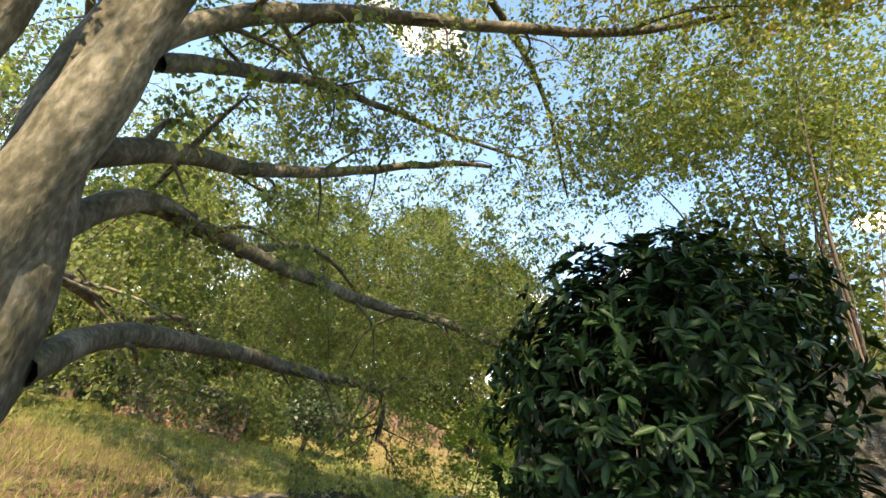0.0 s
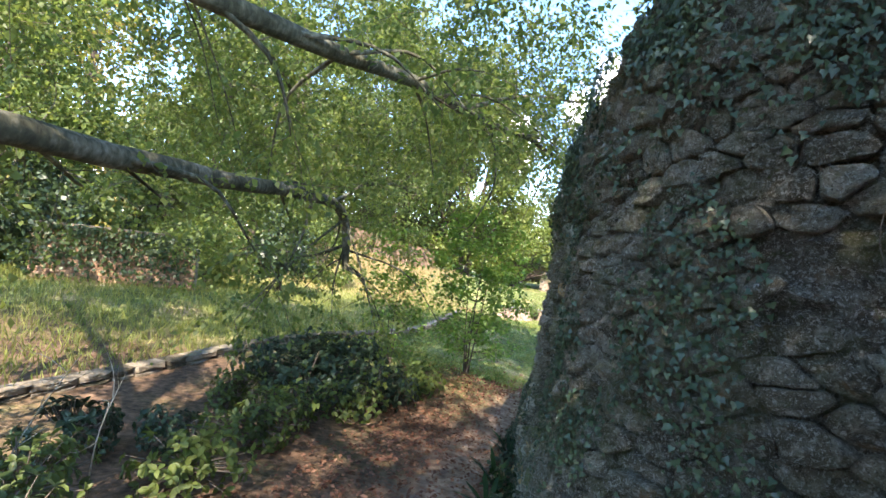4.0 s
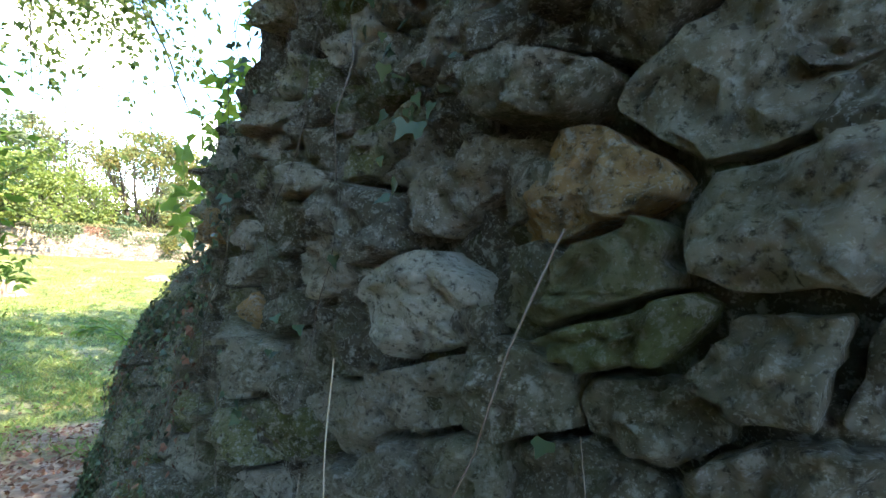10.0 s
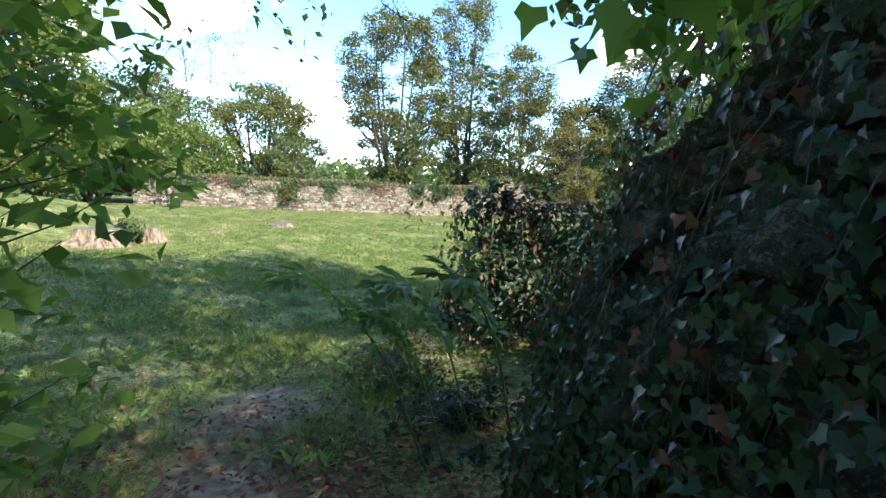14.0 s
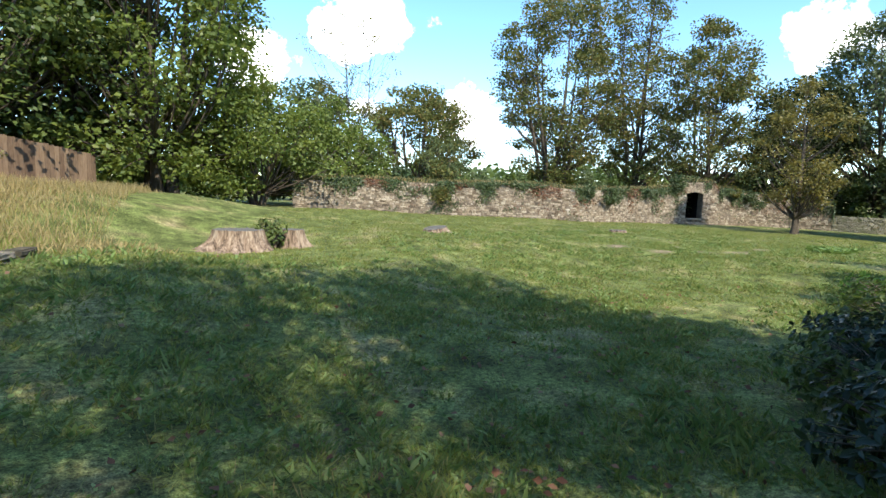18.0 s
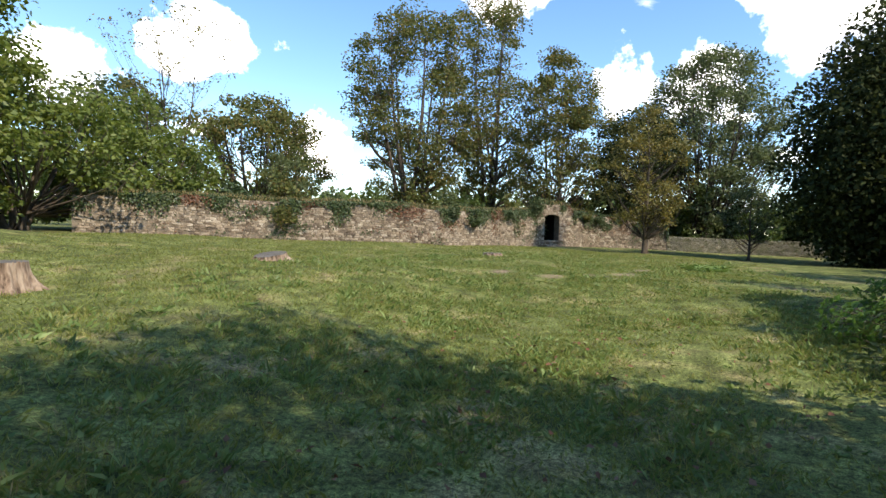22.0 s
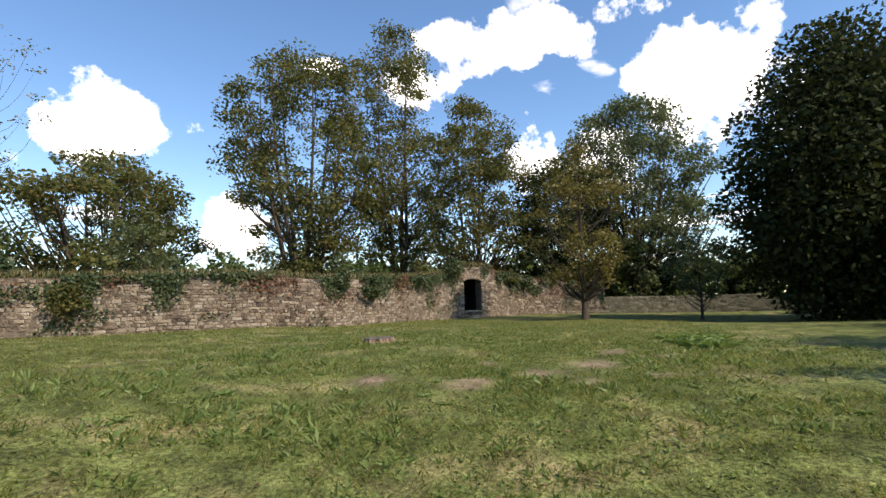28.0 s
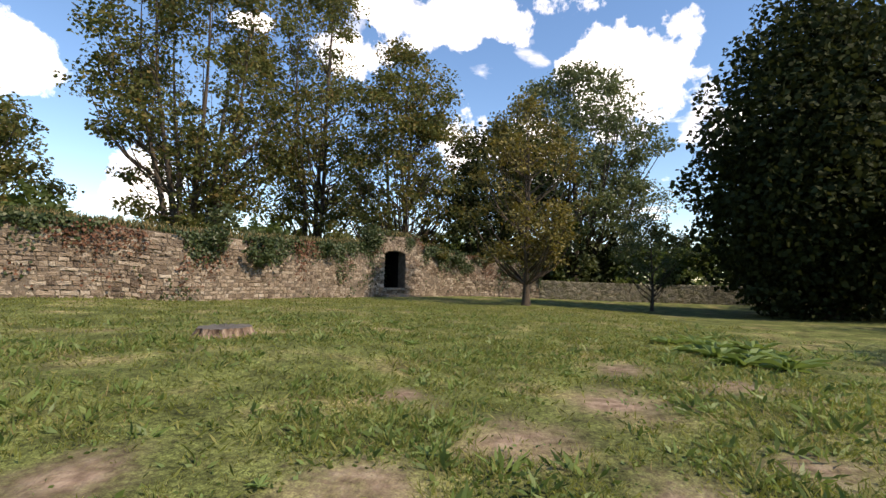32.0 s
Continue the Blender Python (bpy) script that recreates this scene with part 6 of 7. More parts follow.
M_KERB = material("kerb_stone", [(0.3, (0.045, 0.04, 0.025)), (0.5, (0.13, 0.105, 0.075)), (0.72, (0.24, 0.205, 0.155))], 5, 0.93, 0.7, 35, island=-0.35)
kerb()
for x, y, hh in ((5.2, 34.3, 0.95), (1.6, 31.0, 0.9)):
    o = (x, y, gz(x, y))
    root = thing("sapling", o, "thin young sapling with a yellow leaf tuft on the bank", "sapling")
    h = Heap(); h.tube(spline([(0, 0, -0.1), (0.05, 0.0, hh * 0.5), (0.16, 0, hh)], 6), np.linspace(0.025, 0.015, 6), 6)
    h.make("stem", M_DEADTWIG, root)
    P = np.array([0.16, 0, hh]) + rng.normal(0, 0.06, (14, 3))
    tagged(quads("leaf_tuft", *leaf_arrays(P, random_ways(14), random_ways(14) + (0, 0, 1), np.full(14, 0.12), np.full(14, 0.07)), M_GOLD, root), kind="stuff")


# ---- trees and bushes by the path's mouth ----
rng = np.random.default_rng(16)
# high crown clumps of the next two trees are extended, largely unseen, to shade the lawn
tree("sycamore_tree", (9.6, 10.9), "leafy sycamore overhanging the tower end and lawn", 0.22, [(-1.0, 0, 6.5, 3.0, 3.0, 2.4), (-1.0, 1.0, 4.6, 2.0, 1.6, 1.6), (1.2, 0.5, 5.0, 1.8, 1.8, 2.0), (-1.0, 1.2, 8.6, 2.6, 2.6, 1.6), (-2.4, 0.6, 6.4, 1.8, 1.6, 1.6), (0.2, 1.4, 2.4, 1.5, 1.1, 1.5), (2.0, 1.8, 2.0, 1.6, 1.1, 1.4), (-4.2, 0.2, 10.2, 3.0, 2.6, 1.6), (-1.6, 0.4, 11.4, 2.6, 2.4, 1.6)], 19000, 0.17, M_SYC, gaps=0.42, shell=0.2)
tree("acacia_tree", (6.8, 7.2), "slender light green acacia behind the tower", 0.065, [(0, 0, 9.5, 3.2, 3.0, 2.0), (-1.8, 1.2, 8.4, 2.2, 2.2, 1.5), (1.2, 0.4, 8.6, 2.4, 2.4, 1.7), (0.2, 2.2, 11.0, 2.6, 2.4, 1.5), (-2.6, 2.2, 10.6, 2.4, 2.2, 1.2)], 18500, 0.1, M_HAZEL, multi=6, gaps=0.42, shell=0.2, aspect=0.6)
airy_tree("sycamore_tree", (15.5, 8.0), "tall sycamore at the lawn's shaded edge", 0.22, 1.6, 8.0, 2.9, 110, 60, 0.2, M_SYC, stems=2, spread=0.3, clump=0.75, peak=0.5, low=0.6)
tree("elder_bush", (18.9, 13.9), "dense dark green elder bush at the lawn edge", 0.08, [(0, 0, 1.5, 1.7, 1.3, 1.3), (0.9, -0.6, 2.6, 1.5, 1.3, 1.3), (-0.6, -0.8, 2.4, 1.2, 1.2, 1.1), (1.8, -1.6, 4.0, 1.9, 1.8, 2.0)], 9000, 0.12, M_SYC, category="bush", multi=4, gaps=0.42, shell=0.3)
airy_tree("sycamore_tree", (25.5, 7.4), "leafy young sycamore rising behind the elder bush", 0.2, 0.6, 8.8, 3.4, 150, 80, 0.2, M_SYC, stems=3, spread=0.3, clump=0.8, peak=0.4, low=0.9)
for x, y, hgt in ((47.0, 3.4, 8.5), (42.0, 0.5, 9.5), (37.0, -1.5, 8.0)):
    airy_tree("woodland_tree", (x, y), "shaded leafy tree closing the lawn behind the lime", 0.22, 0.4, hgt, 3.8, 120, 80, 0.28, M_SYC, stems=3, spread=0.3, clump=1.1, peak=0.4, low=0.95)
airy_tree("hazel_tree", (31.5, 4.0), "green tree mass beyond the lawn's edge", 0.2, 0.6, 9.0, 4.0, 120, 80, 0.24, M_SYC, stems=3, spread=0.3, clump=1.0, peak=0.4, low=0.9)
rosette_bush("ivy_stump", (8.15, 13.75), "old trunk smothered in ivy and dead leaves", [(0, 0, 0.75, 0.7, 0.65, 0.75), (0.4, -0.25, 1.35, 0.7, 0.65, 0.8), (-0.1, 0.0, 1.6, 0.5, 0.5, 0.5), (0.9, -0.4, 0.9, 0.75, 0.7, 1.0)], 1900, 0.075, M_IVY, per=5, aspect=0.62, stems=10)
P = np.array([8.15, 13.75, gz(8.15, 13.75)]) + np.array([0, 0, 0.95]) + unit(rng.normal(size=(260, 3))) * (0.72, 0.68, 0.95)
v, f = leaf_arrays(P - P.mean(0), np.array([0, 0, -1.0]) + 0.4 * rng.normal(size=P.shape), rng.normal(size=P.shape), rng.uniform(0.06, 0.15, 260), np.full(260, 0.04))
ob = quads("dead_leaves", v, f, M_LITTER); ob.location = P.mean(0)
tagged(ob, "withered brown leaves hanging on the ivied trunk", "leaves", kind="stuff")
tree("maple_sapling", (4.7, 10.9), "bright green maple sapling growing on the broken tower end", 0.03, [(-0.3, 0.2, 2.6, 0.8, 0.7, 0.6), (0.2, 0.1, 3.5, 0.9, 0.9, 0.9), (-0.8, 0.3, 2.1, 0.5, 0.5, 0.4)], 1900, 0.1, M_SHRUB, category="sapling", multi=3, gaps=0.35, shell=0.1, aspect=1.0, lobed=True)
for i, (x, y, r, h, mat, lf, n) in enumerate(((9.6, 14.6, 0.9, 0.5, M_IVY, 0.09, 420), (10.9, 14.9, 1.0, 0.6, M_SYC, 0.09, 420), (12.3, 15.1, 1.0, 0.65, M_IVY, 0.09, 420), (13.8, 15.2, 1.1, 0.7, M_SYC, 0.1, 420), (15.4, 15.2, 1.1, 0.8, M_SYC, 0.1, 420), (17.0, 15.3, 1.1, 0.7, M_SHRUB, 0.1, 420),
                                            (7.2, 14.5, 0.7, 0.26, M_SYC, 0.06, 260), (6.4, 13.6, 0.75, 0.26, M_SYC, 0.06, 260), (5.5, 12.6, 0.6, 0.3, M_IVY, 0.06, 220), (20.6, 14.6, 1.0, 0.7, M_SHRUB, 0.1, 350))):
    rosette_bush("nettle_patch", (x, y), "knee-high nettles and ivy at the lawn's edge", [(0, 0, h * 0.45, r, r, h * 0.6)], n, lf, mat, per=5, aspect=0.5, stems=8, stem_r=0.005, category="plants", inner=0.1)


# ---- elder sprig over the path ----
def compound_sprig(at, tip, label, n=7, leaf=0.13, mat=None):
    o = np.array([at[0], at[1], gz(*at)])
    root = thing("elder_sprig", tuple(o), label, "plant")
    tip = np.array(tip) - o
    line = spline([(0, 0, -0.05), tip * (0.35, 0.35, 0.6), tip * (0.75, 0.75, 0.95), tip], 16)
    h = Heap(); h.tube(line, np.linspace(0.009, 0.003, 16), 6); h.make("stem", M_STEM, root)
    P, W = [], []
    for i in range(6, 16):
        for side in (-1, 1):
            T = unit(line[i] - line[i - 1]); sd = unit(np.cross(T, (0, 0, 1.0))) * side
            w = unit(sd + 0.5 * T + (0, 0, rng.uniform(-0.3, 0.25)))
            for k in range(3):
                P.append(line[i] + w * 0.05 * (k + 0.3)); W.append(unit(w + 0.8 * (k - 1) * T + (0, 0, -0.3)))
    P, W = np.array(P), np.array(W)
    L = leaf * rng.uniform(0.55, 1.1, len(P))
    tagged(quads("leaves", *leaf_arrays(P, W, np.array([0, 0, 1.0]) + 0.25 * rng.normal(size=P.shape), L, L * 0.42, fine=True), mat or M_SHRUB, root), kind="stuff")


M_STEM = material("green_stem", [(0.3, (0.05, 0.08, 0.02)), (0.7, (0.14, 0.15, 0.06))], 5, 0.7, 0.1)
compound_sprig((4.9, 12.55), (4.3, 13.05, 1.72), "green elder sprig leaning over the path mouth")
compound_sprig((5.0, 12.5), (4.75, 12.9, 1.5), "dark elder sprig low beside the path")
compound_sprig((5.5, 12.6), (5.0, 12.95, 1.62), "broad elder sprig leaning towards the path", leaf=0.17, mat=M_WEED)
compound_sprig((5.3, 12.2), (4.85, 12.45, 1.75), "tall elder sprig beside the tower end", leaf=0.16, mat=M_WEED)
for x, y, r, hh, mat in ((9.6, 12.7, 0.9, 1.7, M_IVY), (10.8, 13.0, 1.0, 1.9, M_SYC), (7.4, 12.2, 0.8, 1.3, M_IVY), (8.6, 11.8, 0.9, 2.0, M_SYC), (12.2, 12.8, 1.0, 2.0, M_IVY), (6.5, 11.9, 0.6, 1.1, M_SYC)):
    rosette_bush("understorey_bush", (x, y), "dark ivy-grown bush in the shade by the lawn", [(0, 0, hh * 0.3, r, r * 0.9, hh * 0.35), (0.15, 0.1, hh * 0.68, r * 0.8, r * 0.75, hh * 0.35)], 700, 0.085, mat, per=5, aspect=0.6, stems=8, stem_r=0.008, inner=0.2)


# ---- woodland floor by the path ----
rng = np.random.default_rng(17)
airy_tree("hazel_shrub", (2.72, 13.15), "many-stemmed bright green hazel shrub beside the path", 0.024, 0.4, 3.0, 0.92, 130, 34, 0.085, M_SHRUB, stems=4, spread=0.3, clump=0.26, peak=0.65, low=0.55, category="shrub", sink=0.02, flat=1.2, rise=0.4)
airy_tree("hazel_shrub", (1.38, 13.6), "thin leafy hazel sapling beside the ivy heap", 0.017, 0.3, 2.5, 0.62, 60, 26, 0.08, M_SHRUB, stems=3, spread=0.3, clump=0.22, peak=0.65, low=0.6, category="shrub", sink=0.02, flat=1.2, rise=0.4)
rosette_bush("ivy_heap", (0.15, 11.7), "rounded heap of brambles smothered in dark ivy", [(0, 0, 0.32, 1.0, 0.85, 0.5), (-0.5, 0.5, 0.4, 0.8, 0.7, 0.5), (0.35, 0.3, 0.45, 0.6, 0.6, 0.4)], 1300, 0.07, M_IVY, per=5, aspect=0.7, stems=10, inner=0.55)
spots = [(-1.9, 6.6), (-1.4, 7.4), (-1.7, 8.3), (-0.9, 8.8), (-1.2, 9.6), (-0.5, 9.9), (-0.2, 10.5), (-1.9, 9.4), (-2.3, 7.6), (0.5, 11.0), (1.1, 11.6), (-0.8, 10.8), (1.6, 12.0), (-1.2, 6.0)]
for i, (x, y) in enumerate(spots):
    r = rng.uniform(0.3, 0.55)
    rosette_bush("bramble", (x, y), "low leafy bramble clump on the woodland floor", [(0, 0, 0.16 + r * 0.2, r, r, 0.16 + r * 0.25)], int(90 + 160 * r), rng.uniform(0.06, 0.09), [M_BEECH, M_IVY, M_SYC][i % 3], per=5, aspect=0.6, stems=5, stem_r=0.004, category="plant", inner=0.1)
for i, (x, y) in enumerate(((1.25, 6.1), (1.0, 5.5), (1.35, 6.9), (1.5, 7.6), (1.72, 8.5), (2.0, 8.95), (2.35, 9.65), (2.75, 10.3), (3.05, 10.85), (0.6, 4.2), (0.2, 3.6), (1.2, 4.9))):
    r = rng.uniform(0.14, 0.24)
    rosette_bush("ground_ivy", (x - 0.22, y), "low ivy and laurel shoots at the foot of the tower", [(0, 0, 0.1, r, r * 1.2, 0.14)], 45, 0.07, [M_IVY, M_LAUREL][i % 2], per=5, aspect=0.55, stems=3, stem_r=0.003, category="plant", inner=0.1)


def fern(at, n=9, ln=0.3):
    o = np.array([at[0], at[1], gz(*at)])
    root = thing("hart_tongue_fern", tuple(o), "glossy strap-leaved fern at the tower's foot", "fern", "ferns by the tower")
    for i in range(n):
        a = 2 * math.pi * i / n + rng.uniform(-0.3, 0.3)
        w = np.array([math.cos(a), math.sin(a), rng.uniform(0.7, 1.4)])
        line = spline([(0, 0, 0), w * ln * 0.5, w * ln * (0.95, 0.95, 0.7)], 7)
        sd = unit(np.cross(w, (0, 0, 1.0)))
        wd = np.array([0.006, 0.018, 0.022, 0.023, 0.02, 0.013, 0.002])[:, None]
        v = np.concatenate([line - sd * wd, line + (0, 0, -0.004), line + sd * wd])
        f = [(r * 7 + j, r * 7 + j + 1, (r + 1) * 7 + j + 1, (r + 1) * 7 + j) for r in (0, 1) for j in range(6)]
        part("frond", v, f, M_LAUREL, root, smooth=True)


for q in ((1.62, 8.55), (1.95, 9.2), (1.42, 7.5), (2.5, 10.15), (1.2, 6.7)):
    fern((q[0] - 0.15, q[1]))
for i in range(16):
    x, y = rng.uniform(-2.6, -0.6), rng.uniform(4.6, 9.5)
    if i > 11:
        x, y = rng.uniform(0.3, 1.1), rng.uniform(3.4, 4.4)
    o = np.array([x, y, gz(x, y)])
    root = thing("dry_stalk", tuple(o), "bare dry stalk with thin side shoots", "stalk", "dry stalks by the path")
    h = Heap()
    t = np.array([rng.normal(0, 0.25), rng.normal(0, 0.25), rng.uniform(0.5, 1.15)])
    line = spline([(0, 0, -0.05), t * 0.5 + rng.normal(0, 0.05, 3), t], 10)
    h.tube(line, np.linspace(0.007, 0.003, 10), 5)
    for j in (4, 6, 7, 8):
        e = line[j] + np.array([rng.normal(0, 0.18), rng.normal(0, 0.18), rng.uniform(0.05, 0.28)])
        h.tube(spline([line[j], (line[j] + e) / 2 + rng.normal(0, 0.02, 3), e], 6), np.linspace(0.004, 0.0015, 6), 4)
    h.make("stem", M_DEADTWIG, root)


# ---- litter, grass and weeds ----
def on_ground(X, Y, lift=0.0):
    return np.stack([X, Y, np.concatenate([terrain(a, b) for a, b in zip(np.array_split(X, 40), np.array_split(Y, 40))]) + lift], 1)


def lumps(X, Y, k):
    return np.array([noise.noise(Vector((a * k, b * k, 2.2))) for a, b in zip(X, Y)])


N = 24000
T = TRAIL[rng.integers(12, 60, N)] + rng.normal(0, 0.75, (N, 2))
P = on_ground(T[:, 0], T[:, 1], 0.02)
g = trail_gap(T[:, 0], T[:, 1])
keep = rng.uniform(size=N) < np.clip(0.18 + g * 0.9, 0, 1)
P = P[keep]; N = len(P)
v, f = leaf_arrays(P - P[0], random_ways(N, 0.15), np.array([0, 0, 1.0]) + 0.45 * rng.normal(size=(N, 3)), rng.uniform(0.025, 0.07, N), rng.uniform(0.02, 0.045, N))
ob = quads("leaf_litter", v, f, M_LITTER); ob.location = P[0]
tagged(ob, "fallen brown beech leaves on the path and floor", "leaves", kind="stuff")

WALK = spline([(3.7, 12.4), (5.9, 15.5), (8.2, 17.3), (12.4, 18.6), (17.3, 20.2), (19.5, 20.9), (24, 21.6), (27.5, 21.5)], 40)


def lawn_points(n, spread, lo=0.0):
    i = rng.integers(0, 40, n)
    a = rng.uniform(0, 2 * np.pi, n); r = lo + spread * np.sqrt(rng.uniform(0, 1, n))
    X, Y = WALK[i, 0] + r * np.cos(a), WALK[i, 1] + r * np.sin(a)
    ok = (Y > 13.0 + 0.12 * np.maximum(X - 5, 0)) & (trail_gap(X, Y) > 0.35) & (Y - 1.44 * X < 15.0)
    return X[ok], Y[ok]


def unworn(X, Y, q):
    """Leaves out most points on worn ground."""
    ok = np.ones(len(X), bool)
    for bx, by, br in BARE:
        d = np.hypot(X - bx, (Y - by) * 1.3) / br + 0.5 * (rng.uniform(size=len(X)) - 0.5) - q * 0.6
        ok &= (d > 0.85) | (rng.uniform(size=len(X)) < 0.12)
    return X[ok], Y[ok], q[ok]


def lawn(name, label, n, spread, height, width, mat, lean, tuft=1, size=0.05, thin=0.0):
    """Grass or weeds in tufts of so many blades, which lean outwards; thin leaves out more where the sward is short."""
    X, Y = lawn_points(n // tuft, spread)
    q = lumps(X, Y, 0.7) + 0.6 * lumps(X, Y, 3.1)
    ok = rng.uniform(size=len(X)) < np.clip(0.8 - thin - q * 1.5, 0.06, 1)
    X, Y, q = unworn(X[ok], Y[ok], q[ok])
    k = np.repeat(np.arange(len(X)), tuft)
    d = rng.normal(0, size, (len(k), 2))
    P = on_ground(X, Y, -0.012)[k] + np.concatenate([d, np.zeros((len(k), 1))], 1)
    tall = (height * np.clip(1.1 - 0.7 * q, 0.5, 1.7) * rng.uniform(0.7, 1.3, len(X)))[k]
    way = np.concatenate([d / size * lean * 0.6 + rng.normal(0, lean * 0.6, d.shape), np.ones((len(k), 1))], 1)
    L = tall * rng.uniform(0.55, 1.35, len(k))
    c = P.mean(0)
    v, f = leaf_arrays(P - c, way, random_ways(len(k), 0.2) + (0, 0, 0.6 if width > 0.012 else 0.0), L, np.minimum(L * 0.75, width * rng.uniform(0.7, 1.3, len(k))))
    ob = quads(name, v, f, mat)
    ob.location = c
    return tagged(ob, label, "grass", kind="stuff")


lawn("lawn_grass", "short uneven green lawn grass in tufts", 230000, 5.5, 0.062, 0.006, M_GRASS, 1.0, 14, 0.045)
lawn("lawn_grass", "short green lawn grass farther out", 130000, 13.0, 0.075, 0.012, M_GRASS, 1.0, 10, 0.07)
lawn("lawn_clover", "small round weed leaves among the grass", 110000, 6.0, 0.04, 0.03, M_WEED, 1.5, 9, 0.07, 0.1)
lawn("lawn_plantain", "broad plantain and dandelion leaves in the sward", 46000, 7.5, 0.1, 0.03, M_WEED, 1.3, 7, 0.05, 0.25)
lawn("lawn_straw", "dry yellow blades among the lawn grass", 26000, 8.0, 0.07, 0.006, M_HAY, 0.9, 5, 0.06)
i = rng.integers(0, 22, 900)
X, Y = WALK[i, 0] + rng.normal(0, 2.2, 900), WALK[i, 1] + rng.normal(0, 2.2, 900)
P = on_ground(X, Y, 0.045)
v, f = leaf_arrays(P - P[0], random_ways(900, 0.2), np.array([0, 0, 1.0]) + 0.5 * rng.normal(size=(900, 3)), rng.uniform(0.035, 0.09, 900), rng.uniform(0.03, 0.06, 900))
ob = quads("fallen_leaves", v, f, M_LITTER); ob.location = P[0]
tagged(ob, "scattered brown fallen leaves on the lawn", "leaves", kind="stuff")
X, Y = rng.uniform(-4, 40, 120000), rng.uniform(18, 41, 120000)
ok = (Y - 1.44 * X < 14.6) & (rng.uniform(size=len(X)) < 0.8)
ok &= Y < np.interp(X, WALL[:, 0], WALL[:, 1]) - 0.1
X, Y, q = unworn(X[ok], Y[ok], lumps(X[ok], Y[ok], 0.7))
P = on_ground(X, Y, -0.01)
blades("lawn_far_grass", "lawn grass towards the garden wall", P, 0.08, 0.018, M_GRASS, 1.2)
X, Y = rng.uniform(2, 13, 40000), rng.uniform(23, 42, 40000)
u = (6.6 + (Y - 23.2) * 0.2 - X) / 2.4 + 1.2 * lumps(X, Y, 0.5)
ok = (u > rng.uniform(size=len(X))) & (Y < np.interp(X, WALL[:, 0], WALL[:, 1]) + 1.0)
P = on_ground(X[ok], Y[ok], -0.02)
blades("bank_edge_grass", "sun-dried grass where the lawn meets the bank", P, 0.2, 0.018, M_HAY, 0.6)
X, Y = rng.uniform(-9, 14, 150000), rng.uniform(9, 41, 150000)
kx = np.interp(Y, KERB[:, 1], KERB[:, 0])
edge = np.where(Y < 23.2, kx - 0.15, 5.6 + (Y - 23.2) * 0.28)
ok = (X < edge) & (rng.uniform(size=len(X)) < 0.75)
X, Y = X[ok], Y[ok]
P = on_ground(X, Y, -0.02)
dry = np.clip((Y - 24) / 8, 0.0, 1) > rng.uniform(size=len(Y)) * 1.3
blades("bank_grass", "long dry grass on the bank", P[dry], 0.34, 0.016, M_HAY, 0.35)
blades("bank_grass", "long green grass on the bank", P[~dry], 0.2, 0.014, M_GRASS, 0.4)


def dock(at, n, ln, mat):
    o = np.array([at[0], at[1], gz(*at)])
    root = thing("dock_plant", tuple(o), "broad-leaved dock rosette in the lawn", "weed", "dock plants in the lawn")
    a = np.linspace(0, 2 * np.pi, n, endpoint=False) + rng.uniform(-0.3, 0.3, n)
    W = np.stack([np.cos(a), np.sin(a), rng.uniform(0.15, 0.6, n)], 1)
    L = ln * rng.uniform(0.6, 1.1, n)
    for i in range(n):
        part("leaf", *[q.tolist() if k else q for k, q in enumerate(leaf_arrays(np.zeros((1, 3)), W[i:i + 1], np.array([[0, 0, 1.0]]), L[i:i + 1], L[i:i + 1] * 0.36, fine=True))], mat, root)


for i in range(70):
    x, y = lawn_points(3, 5.5)
    if len(x):
        dock((float(x[0]), float(y[0])), int(rng.integers(5, 9)), rng.uniform(0.1, 0.2), M_WEED)
for x, y in ((27.2, 18.4), (27.6, 18.7), (26.8, 18.6), (27.9, 18.2), (28.3, 18.6), (26.5, 18.2), (27.4, 18.1), (28.0, 18.9), (28.8, 18.3), (26.9, 18.0), (29.3, 18.6), (28.5, 17.9), (29.0, 19.1)):
    dock((x, y), 13, 0.42, M_WEED)

# ---- woods to the west, past the beech ----
for x, y, hgt, r, n, mat in ((-9.0, 21.0, 11, 3.6, 7000, M_BEECH), (-4.5, 26.5, 13, 4.2, 8000, M_SYC), (-14.0, 15.0, 12, 4.0, 6000, M_BEECH), (-2.0, 33.5, 12, 3.8, 7000, M_HAZEL), (-11.0, 31.0, 15, 4.6, 7000, M_BEECHGOLD),
                             (-18.0, 25.0, 16, 5.0, 6000, M_SYC), (-16.5, 6.5, 13, 4.5, 5000, M_BEECH), (-1.0, 39.5, 14, 4.0, 6000, M_SYC), (-24.0, 36.0, 18, 6.0, 6000, M_SYC), (-8.0, 44.0, 17, 5.5, 7000, M_BEECHGOLD)):
    tree("woodland_tree", (x, y), "leafy woodland tree beyond the grassy bank", 0.22, blob_crown(1.6, hgt, r, 9), n, 0.24, mat, gaps=0.4, shell=0.4)
for i, (x, y) in enumerate(((-6.8, 19.4), (-3.2, 20.6), (-9.5, 16.6), (-1.2, 22.4), (-11.5, 12.0), (-4.8, 23.6), (-12.5, 18.5), (0.2, 27.0), (-9.0, 25.5), (-7.5, 29.0))):
    tree("woodland_bush", (x, y), "dark woodland bush at the edge of the grass", 0.06, blob_crown(0.5, rng.uniform(2.2, 3.8), 1.7, 5), 2600, 0.15, [M_IVY, M_BEECH, M_SYC][i % 3], category="bush", group="bushes along the woods", multi=4, gaps=0.34, shell=0.3)

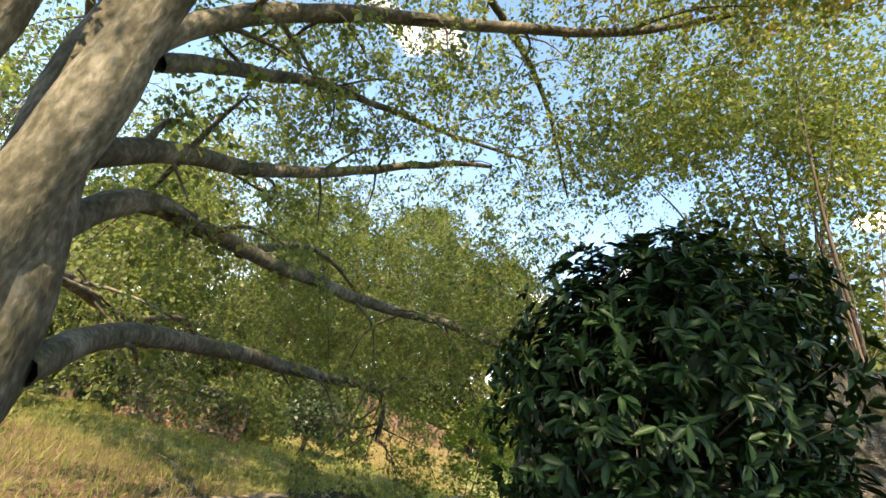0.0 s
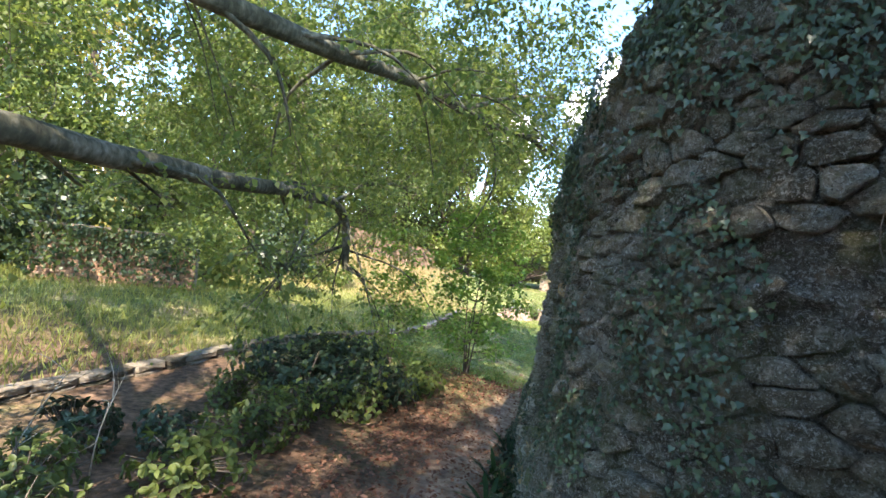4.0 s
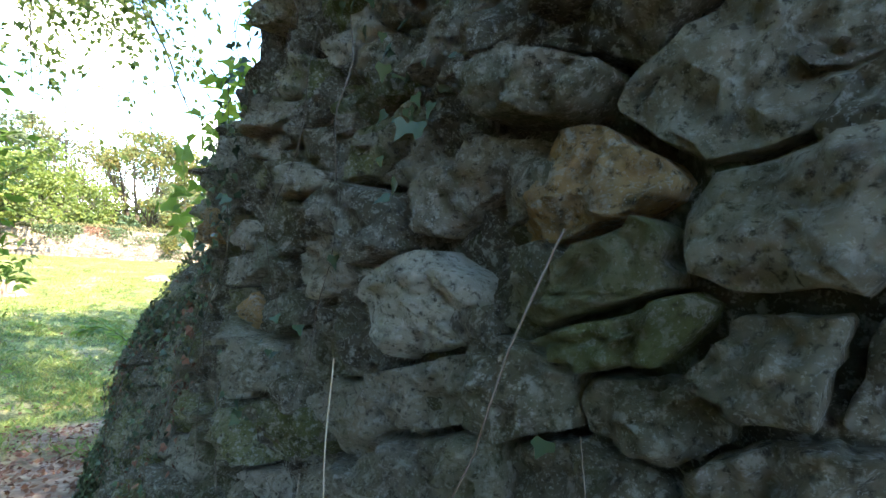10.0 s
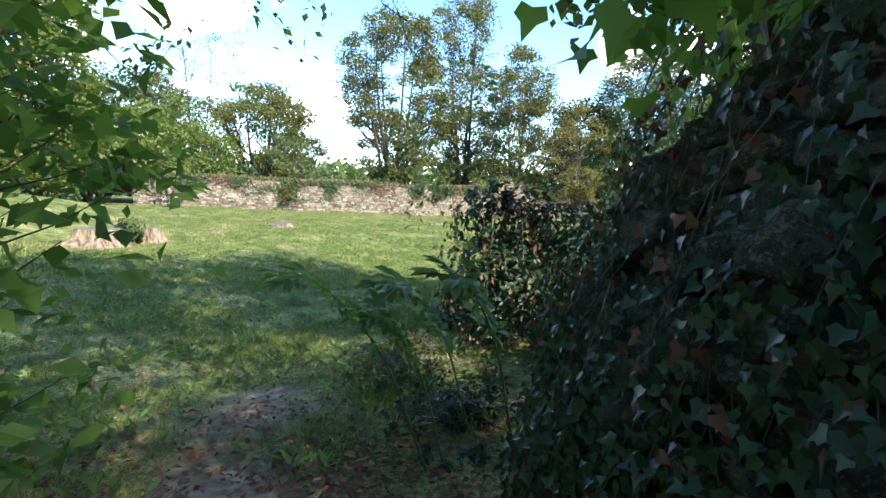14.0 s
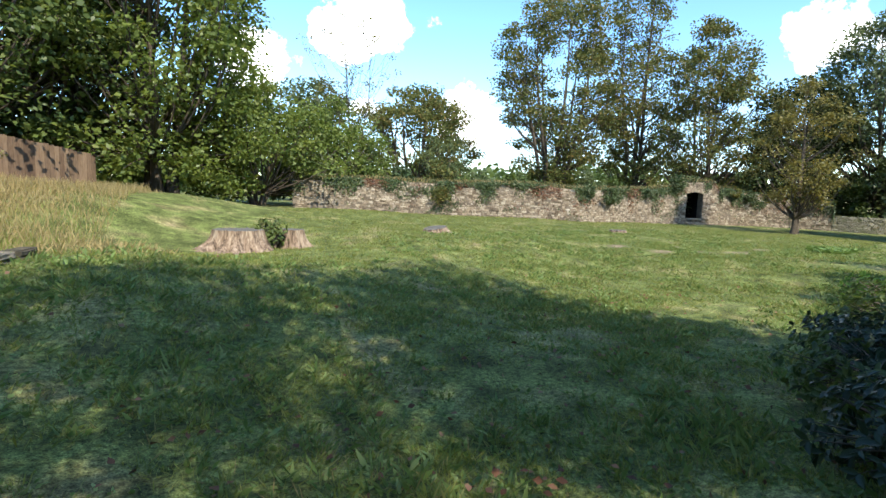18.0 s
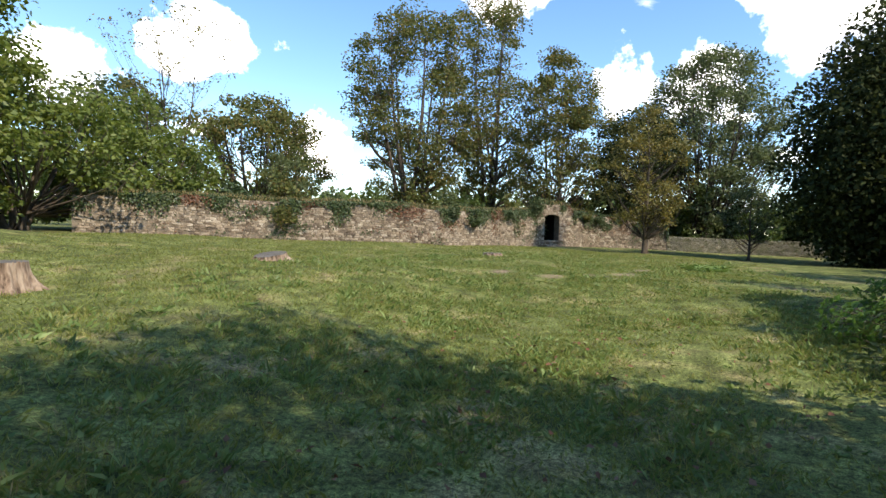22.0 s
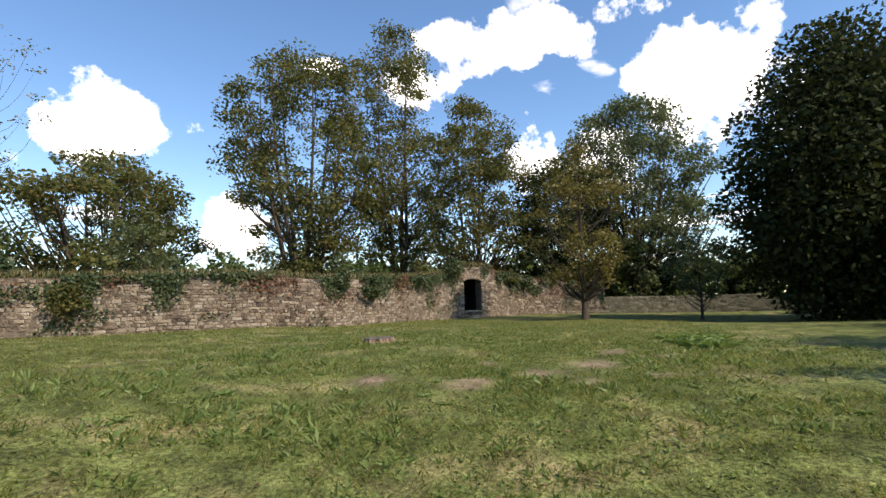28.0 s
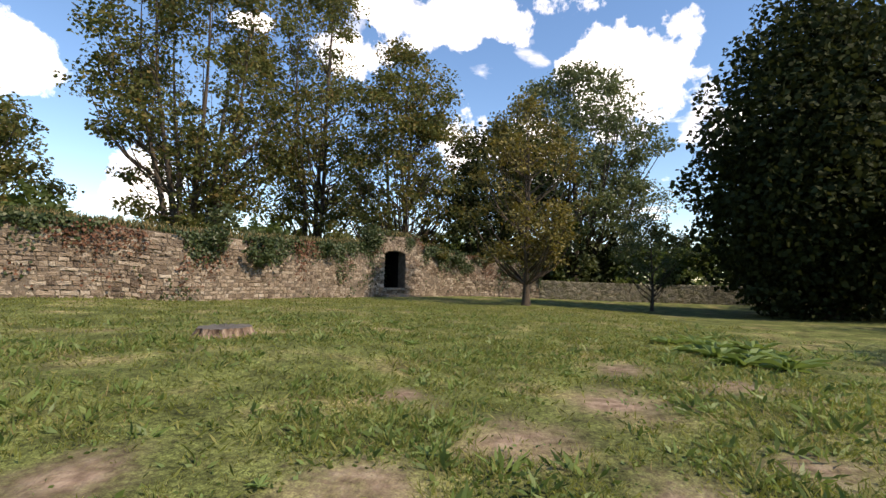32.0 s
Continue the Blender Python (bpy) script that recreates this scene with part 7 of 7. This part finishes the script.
for i, (x, y) in enumerate(((-16, 20), (-13.5, 22.5), (-10.8, 23.0), (-8.2, 22.2), (-15, 27), (-6.0, 26.0), (-18.5, 17), (-15.5, 12.5))):
    tree("woodland_bush", (x, y), "tall dark green thicket at the edge of the woods", 0.08, loose_crown(0.6, 5.5 + (i % 3), 2.6, 22), 4200, 0.2, [M_SYC, M_BEECH][i % 2], category="bush", group="thickets along the woods", multi=4, gaps=0.3, shell=0.3)


def brick_ruin():
    o = np.array([-6.6, 18.4, gz(-6.6, 18.4) - 0.1])
    root = thing("brick_ruin", tuple(o), "ivy-grown ruin of orange brick among the trees", "ruin")
    W, H = 3.6, 1.5
    f = [(0, 1, 3, 2), (4, 6, 7, 5), (0, 4, 5, 1), (2, 3, 7, 6), (1, 5, 7, 3), (0, 2, 6, 4)]
    for x0, x1, z0, z1 in ((0, 2.3, 0, H), (2.9, W, 0, H * 0.8), (2.3, 2.9, 0, 0.9), (2.3, 2.9, 1.5, H * 0.9)):
        v = [(x, y, z) for x in (x0, x1) for y in (0.03, 0.35) for z in (z0, z1)]
        part("core", v, f, M_MORTARFAR, root)
    rest = Heap2()
    for r in range(int(H / 0.078)):
        x = -0.1 * (r % 2)
        while x < W:
            z = r * 0.078
            mid = x + 0.11
            if z < (H if mid < 2.6 else H * 0.8) - 0.1 * rng.uniform() and not (2.3 < mid < 2.9 and 0.9 < z < 1.5) and rng.uniform() > 0.05:
                a, b, d = max(x, 0) + 0.005, min(x + 0.215, W) - 0.005, rng.uniform(0, 0.012)
                rest.add([(xx, yy, zz) for xx in (a, b) for yy in (d, 0.05) for zz in (z + 0.005, z + 0.073)], f)
            x += 0.225
    tagged(rest.make("bricks", M_BRICK, root, "worn orange bricks"), kind="stuff")
    n = 1900
    P = np.stack([rng.uniform(0, W, n), rng.uniform(-0.12, 0.0, n), H - rng.exponential(0.6, n)], 1)
    P = P[P[:, 2] > 0]
    v, g = leaf_arrays(P, np.array([0, 0, -1.0]) + 0.6 * rng.normal(size=P.shape), np.array([0, -1.0, 0.2]) + 0.4 * rng.normal(size=P.shape), np.full(len(P), 0.1), np.full(len(P), 0.08))
    tagged(quads("ivy_leaves", v, g, M_WALLIVY, root), kind="stuff")


M_BRICK = material("orange_brick", [(0.25, (0.12, 0.07, 0.045)), (0.5, (0.28, 0.16, 0.1)), (0.75, (0.42, 0.29, 0.19))], 3, 0.9, 0.5, 30, island=0.4)
brick_ruin()


# ---- far woods that close the horizon ----
def far_woods():
    n = 34000
    a = rng.uniform(0, 2 * np.pi, n)
    r = rng.uniform(78, 125, n)
    X, Y = 20 + r * np.cos(a), 22 + r * np.sin(a)
    top = 7.5 + 3.5 * np.array([noise.noise(Vector((math.cos(q) * 9, math.sin(q) * 9, 1.5))) for q in a]) + 2 * np.array([noise.noise(Vector((math.cos(q) * 40, math.sin(q) * 40, 1.5))) for q in a])
    P = np.stack([X, Y, top * rng.uniform(0, 1, n) ** 0.7], 1)
    v, f = leaf_arrays(P, random_ways(n, 0.6), random_ways(n, 0.5) + (0, 0, 0.5), rng.uniform(0.9, 1.9, n), rng.uniform(0.7, 1.5, n))
    ob = quads("far_woods", v, f, M_SYC)
    tagged(ob, "distant belt of mixed green woodland", "woods", kind="stuff")


far_woods()
